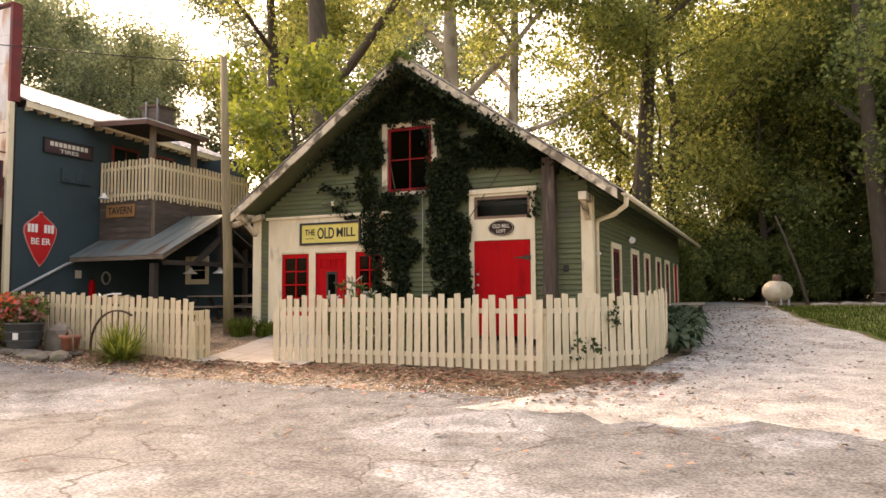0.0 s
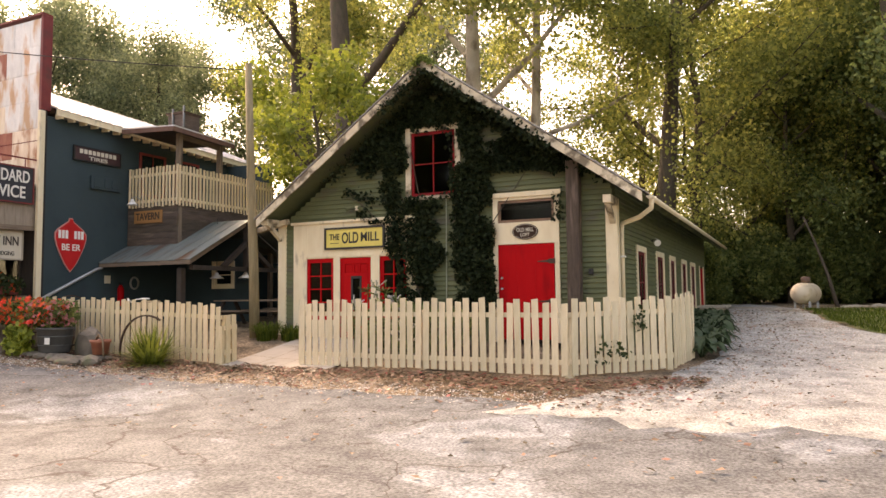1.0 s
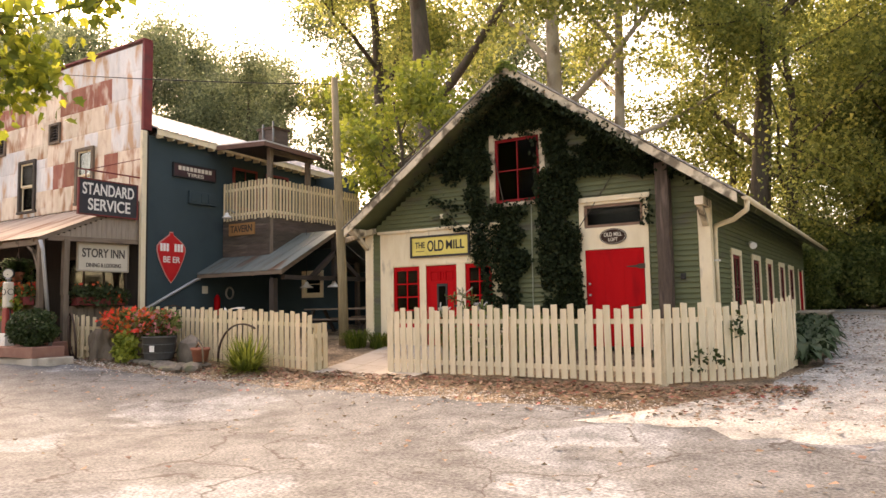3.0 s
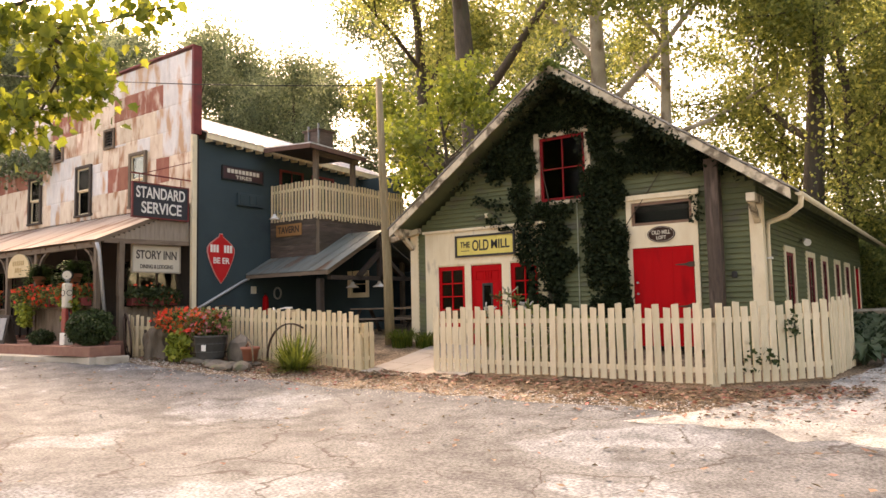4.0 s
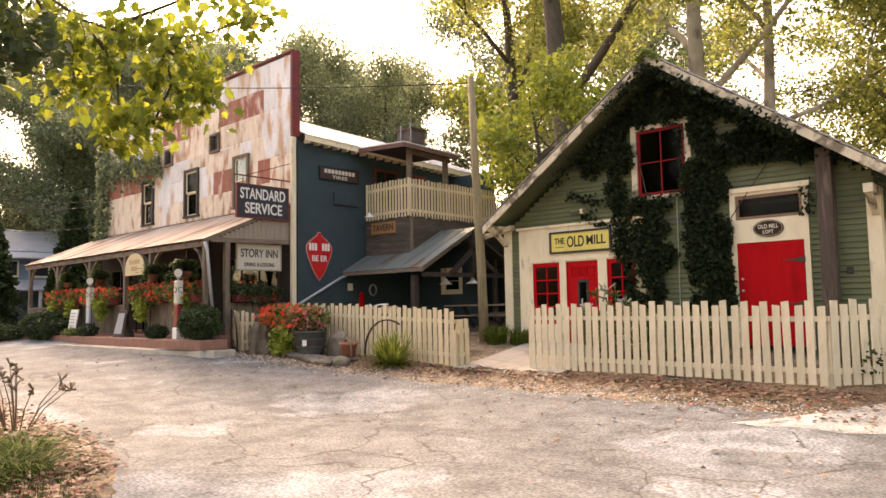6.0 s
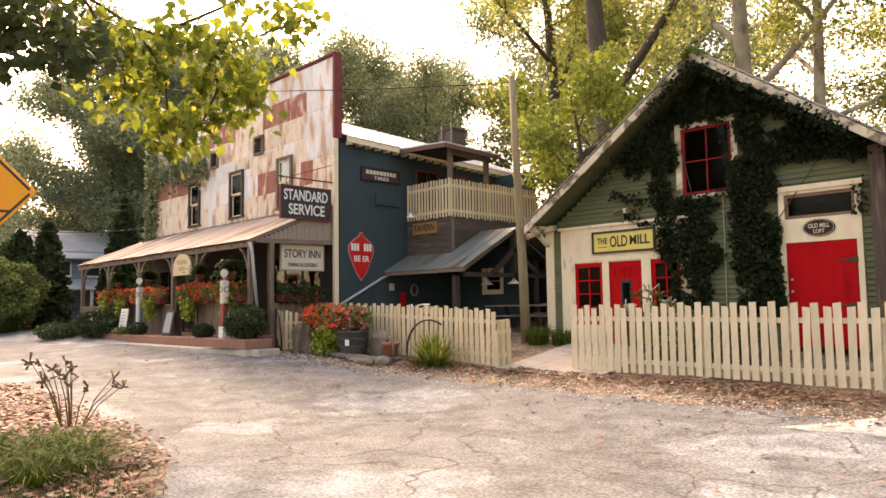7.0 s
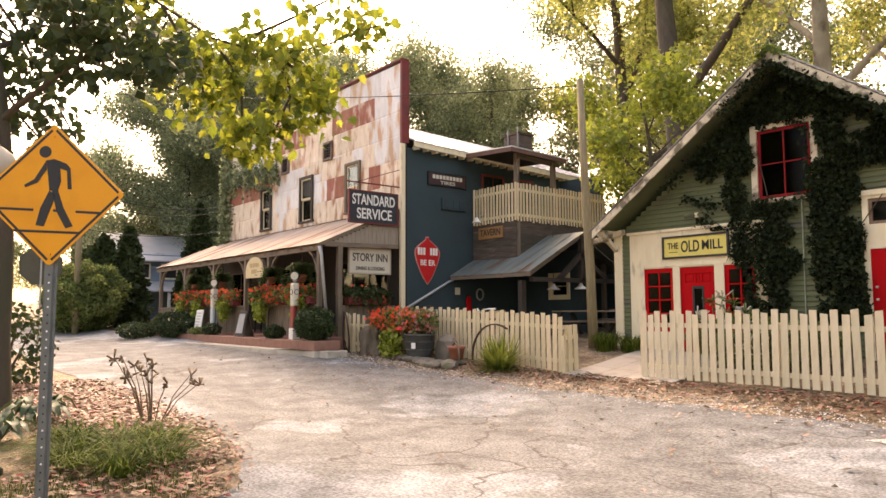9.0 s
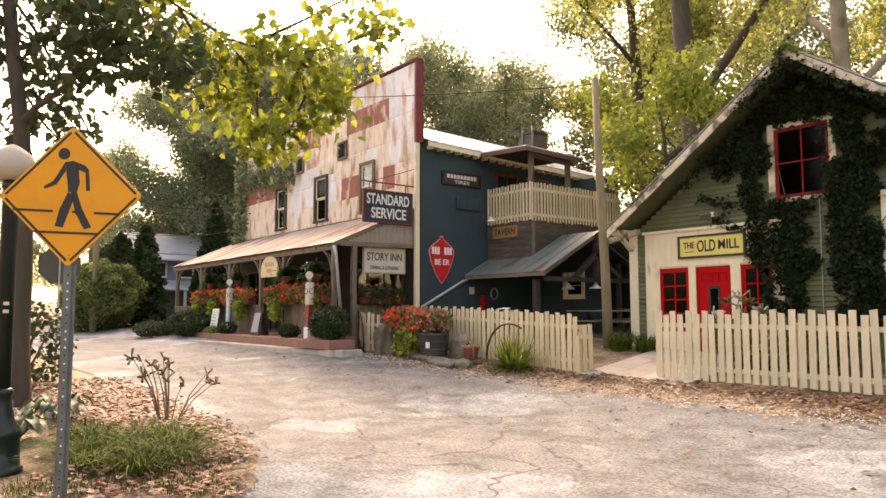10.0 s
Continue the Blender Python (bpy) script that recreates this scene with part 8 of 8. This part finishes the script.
def table_set(cx, cy, L, z):
    t = thing("picnic_table", (cx, cy, z), "dark wooden picnic table with benches in the tavern yard", "table")
    for k in range(4):
        bm = B()
        box(bm, cx - L / 2, cx + L / 2, cy - 0.36 + k * 0.185, cy - 0.36 + k * 0.185 + 0.17, z + 0.7, z + 0.74)
        part("tabletop_board", bm, RAW_WOOD_H, t)
    for s in (-1, 1):
        bm = B()
        box(bm, cx - L / 2, cx + L / 2, cy + s * 0.72 - 0.13, cy + s * 0.72 + 0.13, z + 0.42, z + 0.46)
        part("bench_board", bm, RAW_WOOD_H, t)
        for sx in (-1, 1):
            bm = B()
            beam(bm, (cx + sx * (L / 2 - 0.25), cy + s * 0.68, z), (cx + sx * (L / 2 - 0.25), cy + s * 0.22, z + 0.7), 0.06, 0.09, (1, 0, 0))
            part("leg", bm, DARK_WOOD, t)
    for sx in (-1, 1):
        bm = B()
        beam(bm, (cx + sx * (L / 2 - 0.25), cy - 0.78, z + 0.38), (cx + sx * (L / 2 - 0.25), cy + 0.78, z + 0.38), 0.05, 0.08, (0, 0, 1))
        part("crossbar", bm, DARK_WOOD, t)
    return t


table_set(-13.9, 16.2, 2.6, g(-13.9, 16.2))
table_set(-13.6, 18.4, 2.6, g(-13.6, 18.4))
for x, y in ((-15.9, 16.7), (-15.0, 16.9)):
    l = thing("pendant_lamp", (x, y, 2.2), "white enamel pendant lamp in the yard", "lamp", "pendant lamps")
    bm = B()
    lathe(bm, x, y, [(0.2, 2.18), (0.19, 2.2), (0.07, 2.28), (0.04, 2.36)], 16)
    part("shade", bm, WHITE, l)
    bm = B()
    tube(bm, [(x, y, 2.36), (x, y, 3.95)], 0.01, 5)
    part("rod", bm, BLACK, l)

# white seed heads behind the mill fence
fl = thing("flower_stalks", (-8.0, 13.9, g(-8, 13.9)), "pale dry flower stalks behind the picket fence", "plant")
rng = np.random.default_rng(411)
for k in range(16):
    x, y = rng.uniform(-9.3, -6.9), rng.uniform(13.3, 14.3)
    z0, h = g(x, y), rng.uniform(0.85, 1.35)
    bm = B()
    tube(bm, [(x, y, z0), (x + 0.05, y, z0 + h)], [0.012, 0.006], 5, False)
    for m in range(14):
        e = Vector((x + 0.05, y, z0 + h)) + Vector(rng.normal(size=3)) * 0.09
        tube(bm, [(x + 0.05, y, z0 + h - 0.06), e], [0.004, 0.022], 4)
    part("stalk", bm, mat("pale_seed_heads_%d" % k, (0.30, 0.30, 0.2), (0.45, 0.42, 0.32), 0.9) if k < 2 else (LEAF_MID if k % 3 else PEBBLE), fl)
bush((-7.9, 13.8), 1.5, 0.6, 1.0, "low garden plants behind the picket fence", LEAF_MID, 412, 2200, 0.1)
# sprig on the fence
sp = thing("vine_sprig", (-3.25, 13.6, 0.3), "thin vine with dark leaves twining on the pickets", "plant")
bm = B()
tube(bm, [(-3.9, 12.85, 0.3), (-3.6, 13.2, 0.6), (-3.3, 13.5, 0.85), (-3.15, 13.68, 1.2)], 0.006, 4, False)
part("stem", bm, BARK, sp)
v, f = leaf_quads(rng, np.concatenate([mass(rng, 50, -3.32, -3.1, 13.4, 13.7, 0.9, 1.35), mass(rng, 60, -4.0, -3.3, 12.75, 13.45, 0.4, 0.85)]), 0.09)
adopt(raw("foliage", v, f, LEAF_DARK), sp)

# ---- end of the drive ----
tk = thing("propane_tank", (-0.4, 30.4, g(-0.4, 30.4)), "cream domed propane tank lying beside the drive", "tank")
tz = g(-0.4, 30.4)
bm = B()
ax = Vector((0.28, 0.96, 0)).normalized()
c = Vector((-0.35, 30.4, tz + 0.54))
n = 9
tube(bm, [c + ax * s for s in (-0.95, -0.93, -0.86, -0.74, -0.55, 0.55, 0.74, 0.86, 0.93, 0.95)], [0.04, 0.14, 0.26, 0.34, 0.385, 0.385, 0.34, 0.26, 0.14, 0.04], 24)
part("shell", bm, TANK_PAINT, tk)
bm = B()
lathe(bm, c.x, c.y, [(0.16, c.z + 0.38), (0.16, c.z + 0.58), (0.12, c.z + 0.62)], 14)
part("valve_cap", bm, mat("brown_cap_paint", (0.12, 0.07, 0.05), (0.17, 0.1, 0.07), 0.6), tk)
for s in (-0.5, 0.5):
    for q in (-0.25, 0.25):
        bm = B()
        e = c + ax * s + Vector((ax.y, -ax.x, 0)) * q
        beam(bm, (e.x, e.y, tz - 0.02), (e.x, e.y, tz + 0.25), 0.08, 0.1, (0, 1, 0))
        part("foot", bm, STEEL, tk)
table_set(4.0, 33.4, 1.8, g(4.0, 33.4))["label"] = "dark weathered picnic table at the lawn's end"
for k in range(46):
    u = k / 45
    rock(0.9 + 9 * u, 31.6 + 0.7 * math.sin(u * 9) + rr.uniform(-0.5, 0.5) - 2.0 * u, rr.uniform(0.06, 0.16), "pale stone in the row along the lawn's edge", CONCRETE)
rng = np.random.default_rng(421)
V, F = [], []
for k in range(22000):
    y = rng.uniform(12.5, 29)
    x = drive_edge(1.0, y)[0] + 0.2 + 14 * rng.random() ** 1.5
    z = g(x, y) + 0.02
    a = rng.random() * 6.28
    V += [(x - 0.012 * math.sin(a), y + 0.012 * math.cos(a), z), (x + 0.012 * math.sin(a), y - 0.012 * math.cos(a), z), (x + 0.05 * math.cos(a), y + 0.05 * math.sin(a), z + 0.1 * rng.random() + 0.03)]
    F.append((len(V) - 3, len(V) - 2, len(V) - 1))
tagged(raw("grass", V, F, GRASS), "short green grass of the lawn", "grass", kind="stuff")

bm = B()
tube(bm, [(0.75, 32.0, g(0.75, 32) - 0.1), (0.45, 32.1, 2.3), (0.05, 32.2, 3.6), (-0.3, 32.3, 4.6)], [0.085, 0.06, 0.045, 0.03], 8)
tagged(obj("leaning_trunk", bm, BARK), "slender dark leaning trunk behind the propane tank", "tree trunk")

# ---- beyond the inn ----
fh = thing("far_house", (-49, 15, 1.0), "pale blue two-storey house with a white tin roof beyond the trees", "house")
fz = g(-45, 14)
CLAP_BLUE = mat("pale_blue_siding", (0.16, 0.22, 0.27), (0.22, 0.29, 0.34), 0.7, 3, 0.1)
bm = B()
box(bm, -53, -45.4, 12.3, 18, fz - 0.2, 4.7)
part("wall", bm, CLAP_BLUE, fh)
for k in range(17):
    bm = B()
    zz = fz + 0.1 + k * 0.22
    plate(bm, [(-45.4, 12.3, zz), (-45.36, 12.3, zz), (-45.39, 12.3, zz + 0.2), (-45.4, 12.3, zz + 0.2)], (0, 5.7, 0))
    part("clapboard", bm, CLAP_BLUE, fh)
bm = B()
plate(bm, [(-44.6, 11.9, 4.55), (-44.6, 18.4, 4.55), (-49.2, 18.4, 6.5), (-49.2, 11.9, 6.5)], (0, 0, 0.08))
plate(bm, [(-53.8, 11.9, 4.55), (-53.8, 18.4, 4.55), (-49.2, 18.4, 6.5), (-49.2, 11.9, 6.5)], (0, 0, 0.08))
part("roof", bm, ROOF_TIN, fh)
bm = B()
plate(bm, [(-43.6, 12.4, 2.75), (-43.6, 17.9, 2.75), (-45.4, 17.9, 3.35), (-45.4, 12.4, 3.35)], (0, 0, 0.08))
part("porch_roof", bm, ROOF_TIN, fh)
for y in (13.3, 14.9, 16.8):
    bm = B()
    box(bm, -45.42, -45.34, y - 0.5, y + 0.5, 3.55, 4.5)
    wn2 = part("window", bm, CREAM, fh)
    bm = B()
    box(bm, -45.338, -45.33, y - 0.4, y + 0.4, 3.65, 4.42)
    part("pane", bm, BLACK, wn2)
for y in (12.6, 14.4, 16.2, 17.7):
    bm = B()
    beam(bm, (-43.75, y, fz - 0.1), (-43.75, y, 2.75), 0.14, 0.14, (0, 1, 0))
    part("porch_post", bm, WHITE, fh)
bm = B()
tube(bm, [(-36.8, 8.0, g(-36.8, 8) - 0.1), (-36.7, 8.0, 7.6)], [0.15, 0.11], 10)
tagged(obj("utility_pole", bm, POLE_WOOD), "brown utility pole by the far bend of the road", "pole")


def wire(p, q, sag, label):
    bm = B()
    P, Q = Vector(p), Vector(q)
    tube(bm, [P.lerp(Q, k / 14) - Vector((0, 0, sag * 4 * (k / 14) * (1 - k / 14))) for k in range(15)], 0.014, 5)
    tagged(obj("overhead_wire", bm, BLACK), label, "wire")


wire((-36.7, 8.0, 7.3), (IX0, IY - 0.05, 6.2), 0.5, "black overhead wire sagging from the pole to the inn")
wire((-36.7, 8.0, 6.9), (IX0, IY - 0.05, 6.0), 0.55, "black overhead wire sagging from the pole to the inn")
wire((-36.7, 8.0, 5.4), (IX0, IY - 0.05, 5.1), 0.3, "black overhead wire sagging from the pole to the inn")
wire((-12.85, 14.48, 7.3), (-30.0, 6.5, 9.8), 0.3, "thin black wire strung from the wooden pole over the inn")
wire((-12.6, 14.5, 3.2), (-12.2, 15.1, 2.6), 0.02, "black cable looping from the pole to the mill")


# ---- clapboards, one by one ----
for side, a, b, z in boards:
    bm = B()
    if side == "front":
        plate(bm, [(a, MY0 + 0.019, z + STEP + 0.012), (a, MY0 + 0.010, z + STEP + 0.012), (a, MY0 - 0.024, z + 0.006), (a, MY0 - 0.02, z - 0.004), (a, MY0 + 0.019, z)], (b - a, 0, 0))
        adopt(obj("clapboard", bm, SAGE), wall_south)
    else:
        plate(bm, [(MX1 - 0.019, a, z + STEP + 0.012), (MX1 - 0.010, a, z + STEP + 0.012), (MX1 + 0.024, a, z + 0.006), (MX1 + 0.02, a, z - 0.004), (MX1 - 0.019, a, z)], (0, b - a, 0))
        adopt(obj("clapboard", bm, SAGE), wall_east)
